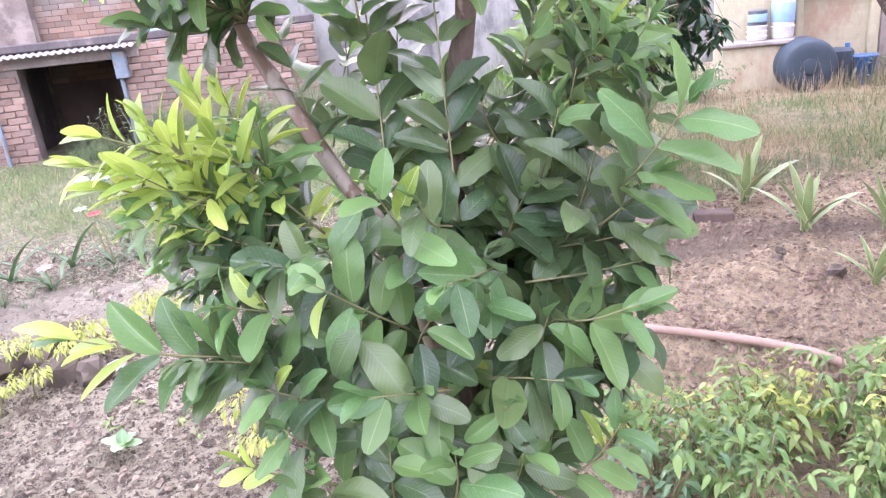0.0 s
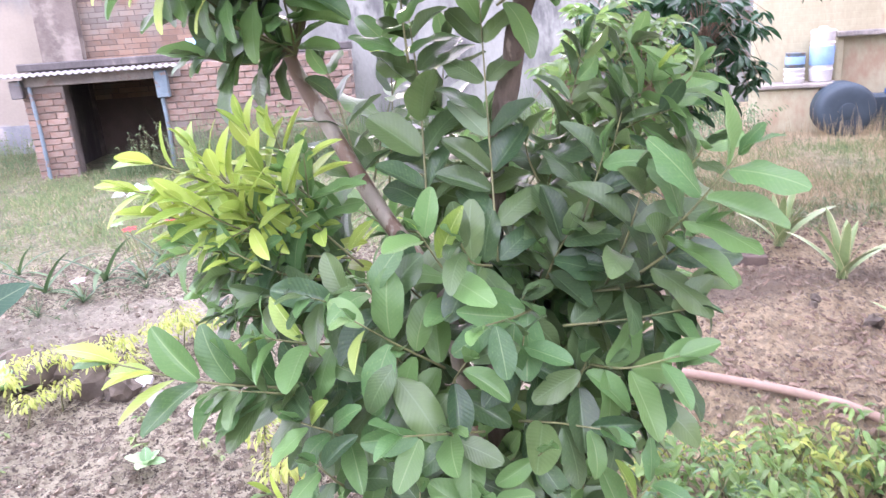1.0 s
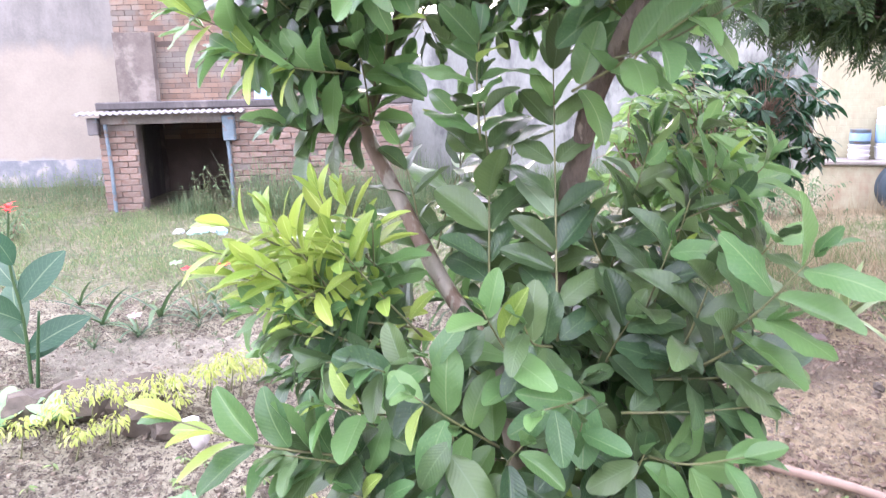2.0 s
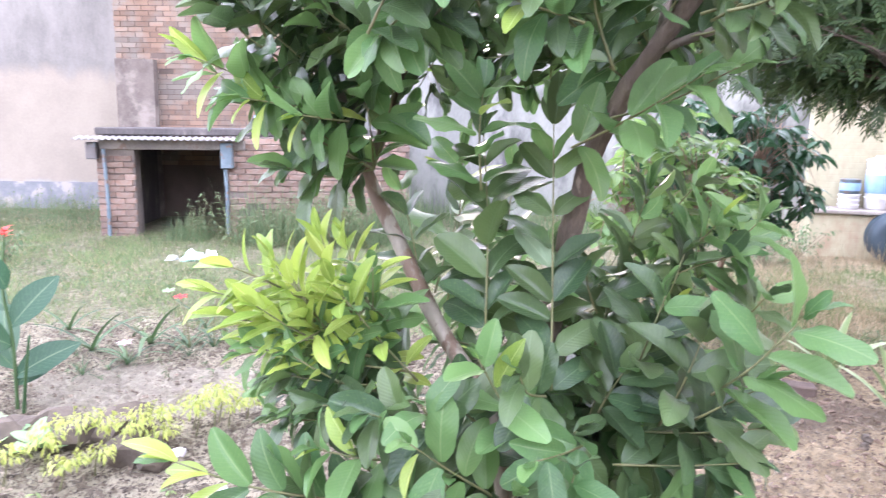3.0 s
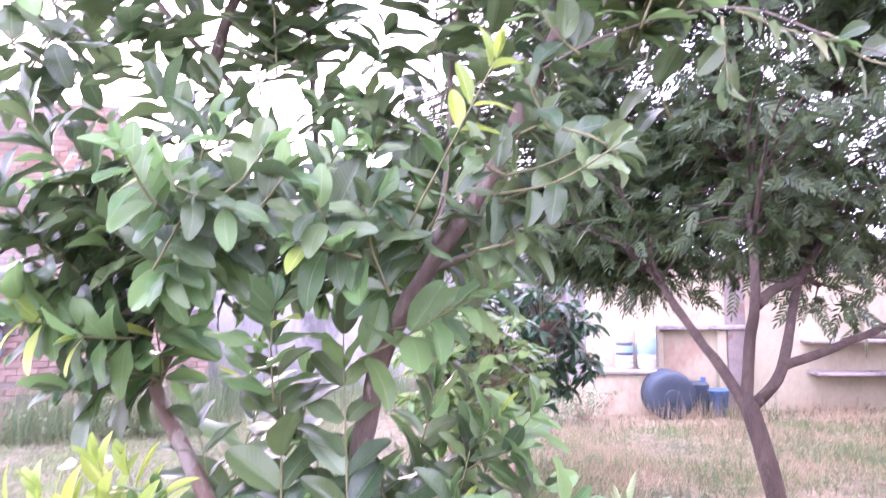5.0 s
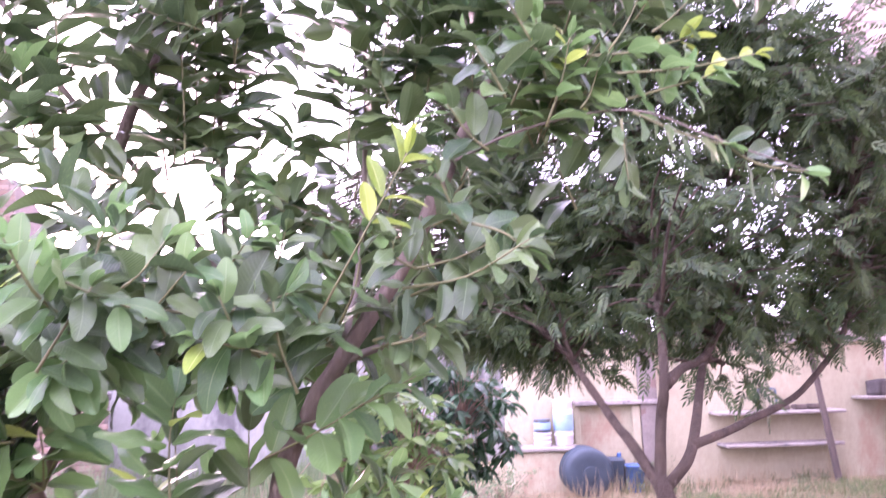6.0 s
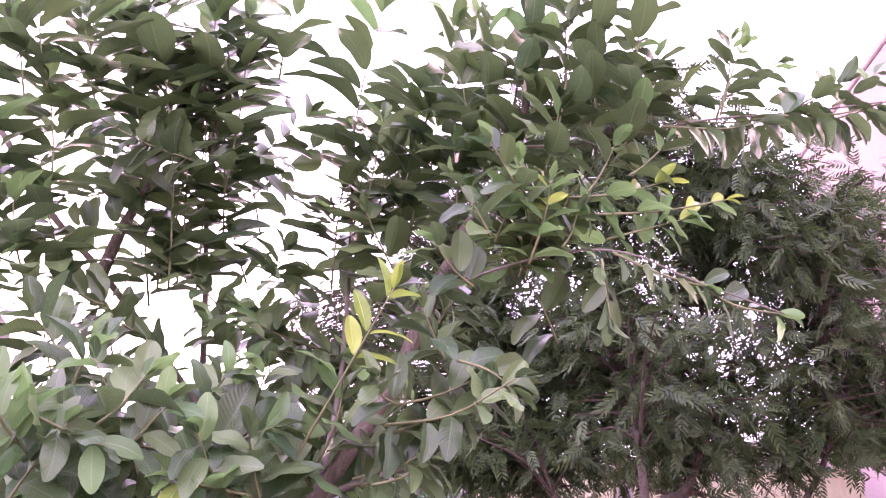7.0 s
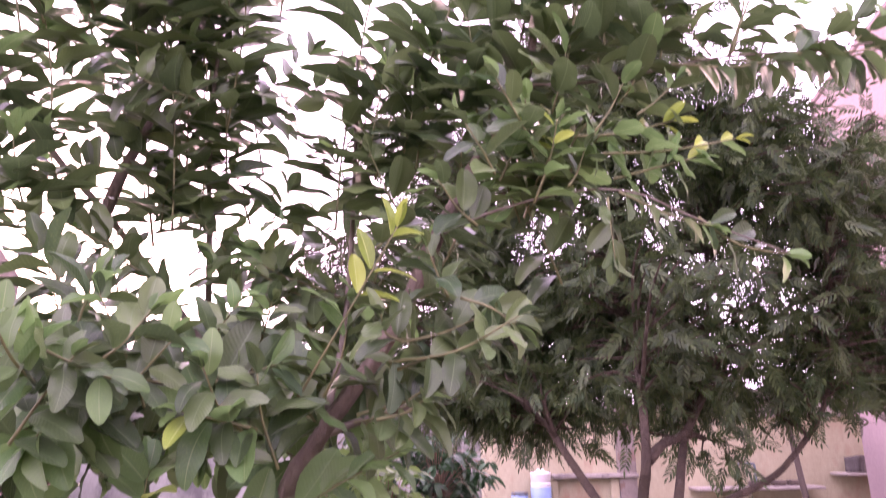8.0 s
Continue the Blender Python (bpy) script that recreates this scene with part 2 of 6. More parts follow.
def ground_material():
    m, n, l, bsdf = nodes_of("garden_soil")

    def mask(name):
        a = n.new("ShaderNodeAttribute")
        a.attribute_name = name
        return a.outputs["Fac"]
    big, mid, fine = noise_of(n, l, 0.9, 4), noise_of(n, l, 6.0, 6, 0.65), noise_of(n, l, 46.0, 7, 0.75)
    clump = noise_of(n, l, 17.0, 5, 0.6)
    grey = blend(n, l, ramp(n, l, mid, 0.35, 0.65), (0.3, 0.275, 0.18), (0.47, 0.435, 0.295))
    red = blend(n, l, ramp(n, l, mid, 0.35, 0.65), (0.46, 0.363, 0.21), (0.605, 0.49, 0.298))
    grey = blend(n, l, ramp(n, l, big, 0.5, 0.62), grey, (0.53, 0.48, 0.33))
    colour = blend(n, l, mask("red"), grey, red)
    softer = n.new("ShaderNodeMath")
    softer.operation = "MULTIPLY_ADD"
    softer.inputs[1].default_value = -0.5
    softer.inputs[2].default_value = 1.0
    l.new(mask("red"), softer.inputs[0])
    # dark specks paint in tiny shadows between clods along with real crumbs
    crumbs = n.new("ShaderNodeMath")
    crumbs.operation = "MULTIPLY"
    l.new(ramp(n, l, fine, 0.5, 0.58), crumbs.inputs[0])
    l.new(softer.outputs[0], crumbs.inputs[1])
    patches = n.new("ShaderNodeMath")
    patches.operation = "MULTIPLY"
    l.new(ramp(n, l, clump, 0.46, 0.6), patches.inputs[0])
    l.new(softer.outputs[0], patches.inputs[1])
    colour = blend(n, l, patches.outputs[0], colour, (0.19, 0.157, 0.105))
    colour = blend(n, l, crumbs.outputs[0], colour, (0.07, 0.057, 0.038))
    colour = blend(n, l, ramp(n, l, noise_of(n, l, 90.0, 5, 0.7), 0.56, 0.66), colour, (0.52, 0.475, 0.345))
    colour = blend(n, l, mask("dark_band"), colour, blend(n, l, clump, (0.09, 0.07, 0.05), (0.24, 0.19, 0.135)))
    litter = blend(n, l, ramp(n, l, mid, 0.4, 0.62), (0.115, 0.133, 0.058), (0.23, 0.222, 0.125))
    colour = blend(n, l, mask("grass"), colour, litter)
    colour = blend(n, l, mask("crust"), colour, blend(n, l, fine, (0.32, 0.3, 0.225), (0.54, 0.505, 0.39)))
    l.new(colour, bsdf.inputs["Base Color"])
    bsdf.inputs["Roughness"].default_value = 0.95
    rough = n.new("ShaderNodeMath")
    rough.operation = "ADD"
    l.new(clump, rough.inputs[0])
    l.new(fine, rough.inputs[1])
    bump_of(n, l, bsdf, rough.outputs[0], 1.0, 0.09)
    return m



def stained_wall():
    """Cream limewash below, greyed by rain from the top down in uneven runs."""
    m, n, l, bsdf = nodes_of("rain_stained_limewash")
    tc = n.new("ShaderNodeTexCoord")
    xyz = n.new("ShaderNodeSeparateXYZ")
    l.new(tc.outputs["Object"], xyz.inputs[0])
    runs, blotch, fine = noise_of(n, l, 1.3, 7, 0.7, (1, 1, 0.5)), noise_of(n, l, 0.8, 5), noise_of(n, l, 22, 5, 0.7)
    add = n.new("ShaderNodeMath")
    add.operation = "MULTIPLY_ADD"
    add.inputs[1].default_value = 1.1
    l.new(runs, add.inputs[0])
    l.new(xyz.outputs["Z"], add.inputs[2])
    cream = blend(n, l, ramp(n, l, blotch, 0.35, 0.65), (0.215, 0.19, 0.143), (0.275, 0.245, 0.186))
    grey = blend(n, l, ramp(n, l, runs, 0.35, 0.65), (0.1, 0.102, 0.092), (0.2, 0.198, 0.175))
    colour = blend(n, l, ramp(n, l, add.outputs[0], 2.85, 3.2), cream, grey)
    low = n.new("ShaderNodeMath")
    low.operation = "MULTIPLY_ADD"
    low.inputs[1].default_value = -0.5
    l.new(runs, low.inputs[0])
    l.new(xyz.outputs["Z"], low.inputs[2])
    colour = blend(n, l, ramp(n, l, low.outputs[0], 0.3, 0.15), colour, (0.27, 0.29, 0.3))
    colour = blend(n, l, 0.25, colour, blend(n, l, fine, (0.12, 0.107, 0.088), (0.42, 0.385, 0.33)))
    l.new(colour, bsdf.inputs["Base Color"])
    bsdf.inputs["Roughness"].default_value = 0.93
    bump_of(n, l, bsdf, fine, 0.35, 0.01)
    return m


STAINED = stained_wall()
PIER_PLASTER = surface("flaking_brown_plaster", (0.085, 0.072, 0.06), (0.15, 0.128, 0.105), 2.5, 40, 0.95, 0.6, 0.012, stain=(0.23, 0.205, 0.17), stain_at=(0.47, 0.64), stain_scale=1.5)


def coursed(material, depth):
    """Whitewashed brick courses showing faintly through the paint."""
    n, l = material.node_tree.nodes, material.node_tree.links
    tc, mp, tex = n.new("ShaderNodeTexCoord"), n.new("ShaderNodeMapping"), n.new("ShaderNodeTexBrick")
    mp.inputs["Rotation"].default_value = (radians(90), 0, 0)
    tex.inputs["Scale"].default_value, tex.inputs["Mortar Size"].default_value, tex.inputs["Mortar Smooth"].default_value = 1.0, 0.008, 0.6
    tex.inputs["Brick Width"].default_value, tex.inputs["Row Height"].default_value = 0.24, 0.085
    l.new(tc.outputs["Object"], mp.inputs["Vector"])
    l.new(mp.outputs["Vector"], tex.inputs["Vector"])
    bsdf = n["Principled BSDF"]
    under = bsdf.inputs["Normal"].links[0].from_node
    b = n.new("ShaderNodeBump")
    b.invert = True
    b.inputs["Strength"].default_value, b.inputs["Distance"].default_value = 0.4, depth
    l.new(tex.outputs["Fac"], b.inputs["Height"])
    l.new(under.outputs["Normal"], b.inputs["Normal"])
    l.new(b.outputs["Normal"], bsdf.inputs["Normal"])


coursed(HOUSE_CREAM, 0.003)

# ---- building helpers ----
def mesh_of(name, verts, faces, material, uvs=None, smooth=True):
    me = bpy.data.meshes.new(name)
    me.from_pydata([tuple(v) for v in verts], [], [tuple(f) for f in faces])
    if uvs is not None:
        layer = me.uv_layers.new(name="UVMap")
        loops = np.empty(len(me.loops), dtype=np.int32)
        me.loops.foreach_get("vertex_index", loops)
        layer.data.foreach_set("uv", np.asarray(uvs, dtype=np.float32)[loops].ravel())
    if smooth:
        me.polygons.foreach_set("use_smooth", [True] * len(me.polygons))
    if material:
        me.materials.append(material)
    me.update()
    return me


def joined(name, template, matrices, material):
    """Many copies of one small template (verts, faces, uvs) in one mesh."""
    tv, tf, tu = (np.asarray(a) for a in template)
    mats = np.asarray(matrices, dtype=np.float64)
    verts = np.einsum("kij,nj->kni", mats[:, :3, :3], tv) + mats[:, None, :3, 3]
    k, nv = verts.shape[:2]
    faces = tf[None] + (np.arange(k) * nv)[:, None, None]
    me = bpy.data.meshes.new(name)
    me.vertices.add(k * nv)
    me.vertices.foreach_set("co", verts.astype(np.float32).ravel())
    size = tf.shape[1]
    count = k * len(tf)
    me.loops.add(count * size)
    me.loops.foreach_set("vertex_index", faces.astype(np.int32).ravel())
    me.polygons.add(count)
    me.polygons.foreach_set("loop_start", np.arange(0, count * size, size, dtype=np.int32))
    me.update(calc_edges=True)
    layer = me.uv_layers.new(name="UVMap")
    layer.data.foreach_set("uv", tu[faces.ravel() % nv].astype(np.float32).ravel())
    me.polygons.foreach_set("use_smooth", np.ones(count, dtype=bool))
    me.materials.append(material)
    me.validate()
    return me


def thing(name, place, label, category, group="", kind="", turn=0.0):
    ob = new(name)
    ob.empty_display_size = 0.1
    ob.matrix_basis = pose(*place, 0, 0, turn)
    return tagged(ob, label, category, group, kind)


def piece(name, mesh, parent, label="", at=(0, 0, 0), turn=(0, 0, 0)):
    ob = new(name, mesh)
    ob.parent = parent
    ob.matrix_basis = pose(*at, *turn)
    return tagged(ob, label) if label else ob


def part(name, bm, material, parent, label="", at=(0, 0, 0), turn=(0, 0, 0), smooth=False):
    me = bpy.data.meshes.new(name)
    bm.to_mesh(me)
    bm.free()
    me.materials.append(material)
    if smooth:
        me.polygons.foreach_set("use_smooth", [True] * len(me.polygons))
    return piece(name, me, parent, label, at, turn)


def box(x0, x1, y0, y1, z0, z1, bevel=0.01, rough=0.0, cuts=0, seed=1):
    bm = bmesh.new()
    bmesh.ops.create_cube(bm, size=1)
    for v in bm.verts:
        v.co = Vector(((x0 + x1) / 2 + v.co.x * (x1 - x0), (y0 + y1) / 2 + v.co.y * (y1 - y0), (z0 + z1) / 2 + v.co.z * (z1 - z0)))
    if cuts:
        bmesh.ops.subdivide_edges(bm, edges=bm.edges[:], cuts=cuts, use_grid_fill=True)
    elif bevel:
        bmesh.ops.bevel(bm, geom=bm.edges[:], offset=bevel, segments=1, affect="EDGES")
    if rough:
        for v in bm.verts:
            v.co += rough * noise.noise_vector(v.co * 3.1 + Vector((seed, 0, 0)))
    return bm


def lathe(profile, sides=24):
    """A turned body: profile of (radius, height) from bottom to top."""
    bm = bmesh.new()
    rings = [[bm.verts.new((r * math.cos(2 * math.pi * i / sides), r * math.sin(2 * math.pi * i / sides), z)) for i in range(sides)] for r, z in profile]
    for a, b in zip(rings, rings[1:]):
        for i in range(sides):
            bm.faces.new((a[i], a[(i + 1) % sides], b[(i + 1) % sides], b[i]))
    bm.faces.new(rings[0][::-1])
    bm.faces.new(rings[-1])
    return bm


def smooth_line(points, steps=6):
    pts = [Vector(p) for p in points]
    ext = [2 * pts[0] - pts[1]] + pts + [2 * pts[-1] - pts[-2]]
    out = []
    for i in range(1, len(ext) - 2):
        a, b, c, d = ext[i - 1:i + 3]
        for s in range(steps):
            t = s / steps
            out.append(0.5 * ((2 * b) + (c - a) * t + (2 * a - 5 * b + 4 * c - d) * t * t + (3 * b - a - 3 * c + d) * t ** 3))
    return out + [pts[-1]]


def tube_data(points, r0, r1, sides=8, lumps=0.0, steps=6, start=0):
    """Verts and faces of a tapered round limb along a smoothed line."""
    line = smooth_line(points, steps)
    verts, faces = [], []
    side = None
    for i, p in enumerate(line):
        t = i / (len(line) - 1)
        d = (line[min(i + 1, len(line) - 1)] - line[max(i - 1, 0)]).normalized()
        side = (d.orthogonal() if side is None else side - d * side.dot(d)).normalized()
        up = d.cross(side)
        for k in range(sides):
            a = 2 * math.pi * k / sides
            out = side * math.cos(a) + up * math.sin(a)
            r = (r0 + (r1 - r0) * t) * (1 + lumps * noise.noise((p + out * 0.05) * 14))
            verts.append(p + out * r)
    for i in range(len(line) - 1):
        for k in range(sides):
            a, b = start + i * sides + k, start + i * sides + (k + 1) % sides
            faces.append((a, b, b + sides, a + sides))
    end = start + (len(line) - 1) * sides
    faces.append(tuple(range(start, start + sides))[::-1])
    faces.append(tuple(range(end, end + sides)))
    return verts, faces


def limb(name, points, r0, r1, material, parent, label="", sides=10, lumps=0.12):
    return piece(name, mesh_of(name, *tube_data(points, r0, r1, sides, lumps), material), parent, label)


def blade(width, fold, droop, wave, rows=6, cols=4, point=0.7, seed=0):
    """A leaf one unit long along +y: verts, faces, uvs."""
    verts, faces, uvs = [], [], []
    for i in range(rows + 1):
        v = 0.5 - 0.5 * math.cos(math.pi * i / rows) if point < 0.7 else i / rows
        w = 0.5 * width * max(math.sin(math.pi * min(1, v * 0.97 + 0.015)), 0) ** point
        bend = 0.28 * wave * (v - v * v) * math.sin(seed * 2.3)
        for j in range(cols + 1):
            u = j / cols * 2 - 1
            edge = 1 + 0.07 * wave * math.sin(19 * v + 3.1 * seed + (1.7 if u > 0 else 0)) * (1 - v)
            z = fold * abs(u) * w - droop * v * v + 0.32 * wave * w * math.sin(11 * v + 2.4 * u + seed) * u * u
            verts.append((u * w * edge + bend, v * (1 - 0.25 * droop * v), z))
            uvs.append((j / cols, v))
    for i in range(rows):
        for j in range(cols):
            a = i * (cols + 1) + j
            faces.append((a, a + 1, a + cols + 2, a + cols + 1))
    return verts, faces, uvs


def aim(place, along, normal, size):
    """The pose of a leaf at place that points along, with its face towards normal."""
    y = Vector(along).normalized()
    n = Vector(normal)
    z = n - y * n.dot(y)
    z = z.normalized() if z.length > 1e-4 else y.orthogonal().normalized()
    x = y.cross(z)
    m = Matrix((x, y, z)).transposed().to_4x4()
    return Matrix.Translation(place) @ m @ Matrix.Scale(size, 4)


def wild(a):
    return Vector((random.uniform(-a, a), random.uniform(-a, a), random.uniform(-a, a)))


UP = Vector((0, 0, 1))

# ---- ground ----
def ground_height(x, y):
    h = 0.025 * noise.noise((x * 0.8, y * 0.8, 3.0))
    # crumbly relief where the beds are dug, smoother trodden earth behind
    dug = min(1, max(0, (y - 0.5) / 0.8))
    h += dug * (0.02 * noise.noise((x * 3.1, y * 3.1, 7.0)) + 0.02 * noise.noise((x * 9.0, y * 9.0, 1.0)) + (0.055 if x < 0.3 else 0.038) * abs(noise.noise((x * 16.0, y * 16.0, 5.0))) + 0.016 * noise.noise((x * 27.0, y * 27.0, 2.0)))
    # earth lip under the hose and the sunken bed before it
    side = (y - 2.86) + 0.64 * (x - 0.77)
    if 0.3 < x < 3.0 and y < 4:
        fade = min(1, (x - 0.3) / 0.3)
        h += dug * fade * (0.045 * math.exp(-((side + 0.06) / 0.12) ** 2) - 0.085 / (1 + math.exp((side + 0.17) / 0.035)))
    near = math.exp(-((x * x + y * y) / 900.0))
    return h * near


def spread(fine0, fine1, step, far):
    line = list(np.arange(fine0, fine1 + step / 2, step))
    d, a, b = step, fine0, fine1
    while a > -far:
        d *= 1.35
        a -= d
        b += d
        line = [a] + line + [b]
    return line


def make_ground():
    xs, ys = spread(-3.0, 3.2, 0.019, 900), spread(1.4, 5.0, 0.021, 900)
    verts = [(x, y, ground_height(x, y)) for y in ys for x in xs]
    w = len(xs)
    faces = [(j * w + i, j * w + i + 1, (j + 1) * w + i + 1, (j + 1) * w + i) for j in range(len(ys) - 1) for i in range(w - 1)]
    me = mesh_of("ground", verts, faces, ground_material(), smooth=False)

    def smoothstep(a, b, v):
        t = min(1, max(0, (v - a) / (b - a)))
        return t * t * (3 - 2 * t)
    masks = {"grass": [], "red": [], "crust": [], "dark_band": []}
    for x, y, _ in verts:
        wob = 0.5 * noise.noise((x * 1.3, y * 1.3, 5.0)) + 0.25 * noise.noise((x * 5, y * 5, 9.0))
        edge = 5.3 if x < 0 else 4.9
        masks["grass"].append(smoothstep(edge - 0.4, edge + 0.6, y + wob) * (0.75 + 0.5 * noise.noise((x * 2, y * 2, 2.0))) * (1 - 0.85 * smoothstep(7.4, 8.2, y + wob) * smoothstep(3.2, 4.2, x)))
        masks["red"].append(smoothstep(-0.2, 1.0, x))
        # uneven darker band running across the soil on the right
        line = 3.78 + 0.06 * x + 0.35 * wob
        masks["dark_band"].append(0.75 * smoothstep(0.2, 0.6, x) * smoothstep(0.3, 0.05, abs(y - line)))
        masks["crust"].append(0.6 * smoothstep(0.75, 0.3, ((x + 2.0) / 1.1) ** 2 + ((y - 3.95) / 0.55) ** 2 + 0.8 * wob))
    for key, values in masks.items():
        me.attributes.new(key, "FLOAT", "POINT").data.foreach_set("value", np.clip(values, 0, 1).astype(np.float32))
    tagged(new("ground", me), "bare brown garden soil giving way to thin grass", "ground", kind="structure")


make_ground()

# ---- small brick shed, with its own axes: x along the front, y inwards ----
def brick_mesh(seed, length=0.231, height=0.076, depth=0.05):
    bm = box(-length / 2, length / 2, 0, depth, 0, height, 0.008)
    for v in bm.verts:
        v.co += 0.01 * noise.noise_vector(v.co * 30 + Vector((seed * 7.0, 0, 0)))
    me = bpy.data.meshes.new("brick")
    bm.to_mesh(me)
    bm.free()
    me.materials.append(BRICK)
    return me


BRICKS = [brick_mesh(i) for i in range(5)]
HALF_BRICKS = [brick_mesh(i + 9, 0.11) for i in range(2)]


def course_bricks(x0, x1, z0, z1, front, parent, skip=0.0):
    """Courses of single bricks standing proud of a wall that faces -y."""
    row, z = 0, z0
    while z + 0.07 <= z1 + 0.01:
        x = x0 + (0.0 if row % 2 else -0.118)
        while x < x1 - 0.05:
            a, b = max(x, x0), min(x + 0.225, x1)
            if b - a > 0.06 and random.random() >= skip:
                me = random.choice(BRICKS) if b - a > 0.17 else random.choice(HALF_BRICKS)
                ob = piece("brick", me, parent, "", ((a + b) / 2, front + random.uniform(0.004, 0.016), z + random.uniform(-0.005, 0.004)), (random.uniform(-1.5, 1.5), random.uniform(-1.8, 1.8), random.uniform(-1.5, 1.5)))
                full = 0.225 if b - a > 0.17 else 0.11
                ob.scale = ((b - a) / full, 1, 1)
            x += 0.237
        z += 0.0835
        row += 1


shed = thing("brick_shed", (-3.97, 9.66, 0), "low open brick shed with a corrugated eave, overgrown with weeds", "shed", turn=11)
shed_wall = part("wall", box(0.0, 2.6, 0.03, 0.26, -0.1, 1.42, 0.01), MORTAR, shed, "rough red brick wall")
shed_pier = part("pillar", box(-1.7, -1.2, 0.03, 0.3, -0.1, 1.3, 0.01), MORTAR, shed, "red brick pillar")
# inner walls take the dark colour to paint in the interior's shade
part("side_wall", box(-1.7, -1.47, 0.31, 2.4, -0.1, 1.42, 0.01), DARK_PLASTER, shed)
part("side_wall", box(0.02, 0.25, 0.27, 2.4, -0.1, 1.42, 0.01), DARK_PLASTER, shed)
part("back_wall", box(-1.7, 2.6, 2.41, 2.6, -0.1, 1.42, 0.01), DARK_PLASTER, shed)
part("lintel", box(-1.66, 0.3, -0.01, 0.25, 1.23, 1.37, 0.012, 0.006), WORN_PLASTER, shed, "stained concrete lintel")
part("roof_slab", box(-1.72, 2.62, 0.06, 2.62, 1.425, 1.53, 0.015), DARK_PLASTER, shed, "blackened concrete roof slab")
part("bracket", box(-1.8, -1.66, -0.1, 0.02, 1.1, 1.33, 0.012), RUST_METAL, shed, "dull grey-brown bracket")
part("bracket", box(-0.02, 0.14, -0.12, 0.02, 0.98, 1.33, 0.012), BLUE_METAL, shed, "faded blue bracket")
for px in (-1.57, 0.03):
    piece("pipe", mesh_of("pipe", *tube_data([(px, -0.05, -0.05), (px + 0.01, -0.05, 0.6), (px - 0.01, -0.05, 1.24)], 0.026, 0.024, 10), BLUE_METAL), shed, "faded blue pipe")


def corrugated(length, depth, pitch, height, thick=0.008):
    bm = bmesh.new()
    n = int(length / pitch * 8)
    rows = []
    for dz in (0, -thick):
        for y in (0, depth):
            rows.append([bm.verts.new((length * i / n, y, height * math.sin(2 * math.pi * length * i / n / pitch) + dz + 0.12 * y)) for i in range(n + 1)])
    for a, b in ((0, 1), (3, 2), (2, 0), (1, 3)):
        for i in range(n):
            bm.faces.new((rows[a][i], rows[a][i + 1], rows[b][i + 1], rows[b][i]))
    return bm


part("corrugated_eave", corrugated(2.22, 0.3, 0.085, 0.012), SHEET, shed, "weathered corrugated sheet eave", (-1.92, -0.24, 1.375))
sheet = thing("leaning_sheet", (-3.72, 10.2, 1.53), "pale corrugated sheet leaning on the shed roof", "metal sheet", turn=8)
part("sheet", corrugated(0.24, 0.2, 0.05, 0.009, 0.004), PALE_BLUE, sheet, "", (0, 0, 0), (62, 0, 0))

# ---- tall brick building, blackened pier and cream building behind ----
tall = thing("brick_building", (-6.5, 11.55, 0), "tall weathered bare red brick building", "building", turn=4)
tall_wall = part("wall", box(0, 3.4, 0.03, 3.0, -0.1, 4.75, 0.02), DUSTY_MORTAR, tall, "weathered brick wall")
rows_v, rows_f = [], []
template = bmesh.new()
bmesh.ops.create_cube(template, size=1)
cube_v = [v.co.copy() for v in template.verts]
cube_f = [[v.index for v in f.verts] for f in template.faces]
template.free()
z = 0.9
row = 0
while z < 4.7:
    x = -0.118 * (row % 2)
    while x < 3.4:
        a, b = max(x, 0), min(x + 0.226, 3.4)
        if b - a > 0.05 and random.random() > 0.012:
            o, dy = len(rows_v), random.uniform(-0.004, 0.003)
            dx, high = random.uniform(-0.004, 0.004), random.uniform(0.071, 0.078)
            rows_v += [((a + b) / 2 + dx + c.x * (b - a), 0.047 + dy + c.y * 0.05, z + 0.039 + c.z * high) for c in cube_v]
            rows_f += [[o + i for i in f] for f in cube_f]
        x += 0.237
    z += 0.0835
    row += 1
tagged(piece("brickwork", mesh_of("brickwork", rows_v, rows_f, DUSTY_BRICK, smooth=False), tall_wall, "courses of weathered red brick"), kind="stuff")

pier = thing("plaster_pier", (-6.42, 11.38, 0), "worn brown plaster pier at the building's corner", "pier", turn=4)
part("pier", box(0, 0.62, 0, 0.16, -0.1, 2.62, 0.02, 0.012, 3), PIER_PLASTER, pier)
cream = thing("cream_building", (-6.6, 12.7, 0), "cream limewashed building with grey rain stains", "building", turn=4)
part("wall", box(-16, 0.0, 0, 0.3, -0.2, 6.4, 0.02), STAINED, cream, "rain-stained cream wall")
part("plinth", box(-16, 0.0, -0.035, -0.003, -0.2, 0.5, 0.01, 0.006, 2), DAMP_PLASTER, cream, "damp grey plinth")
part("coping", box(-16, 0.02, -0.06, 0.36, 6.404, 6.5, 0.02), CONCRETE, cream, "concrete coping")
part("roof", box(-16, 0.0, 0.305, 4.0, 6.2, 6.35, 0.02), CONCRETE, cream)
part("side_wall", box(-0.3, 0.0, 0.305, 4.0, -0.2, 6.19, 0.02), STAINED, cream)

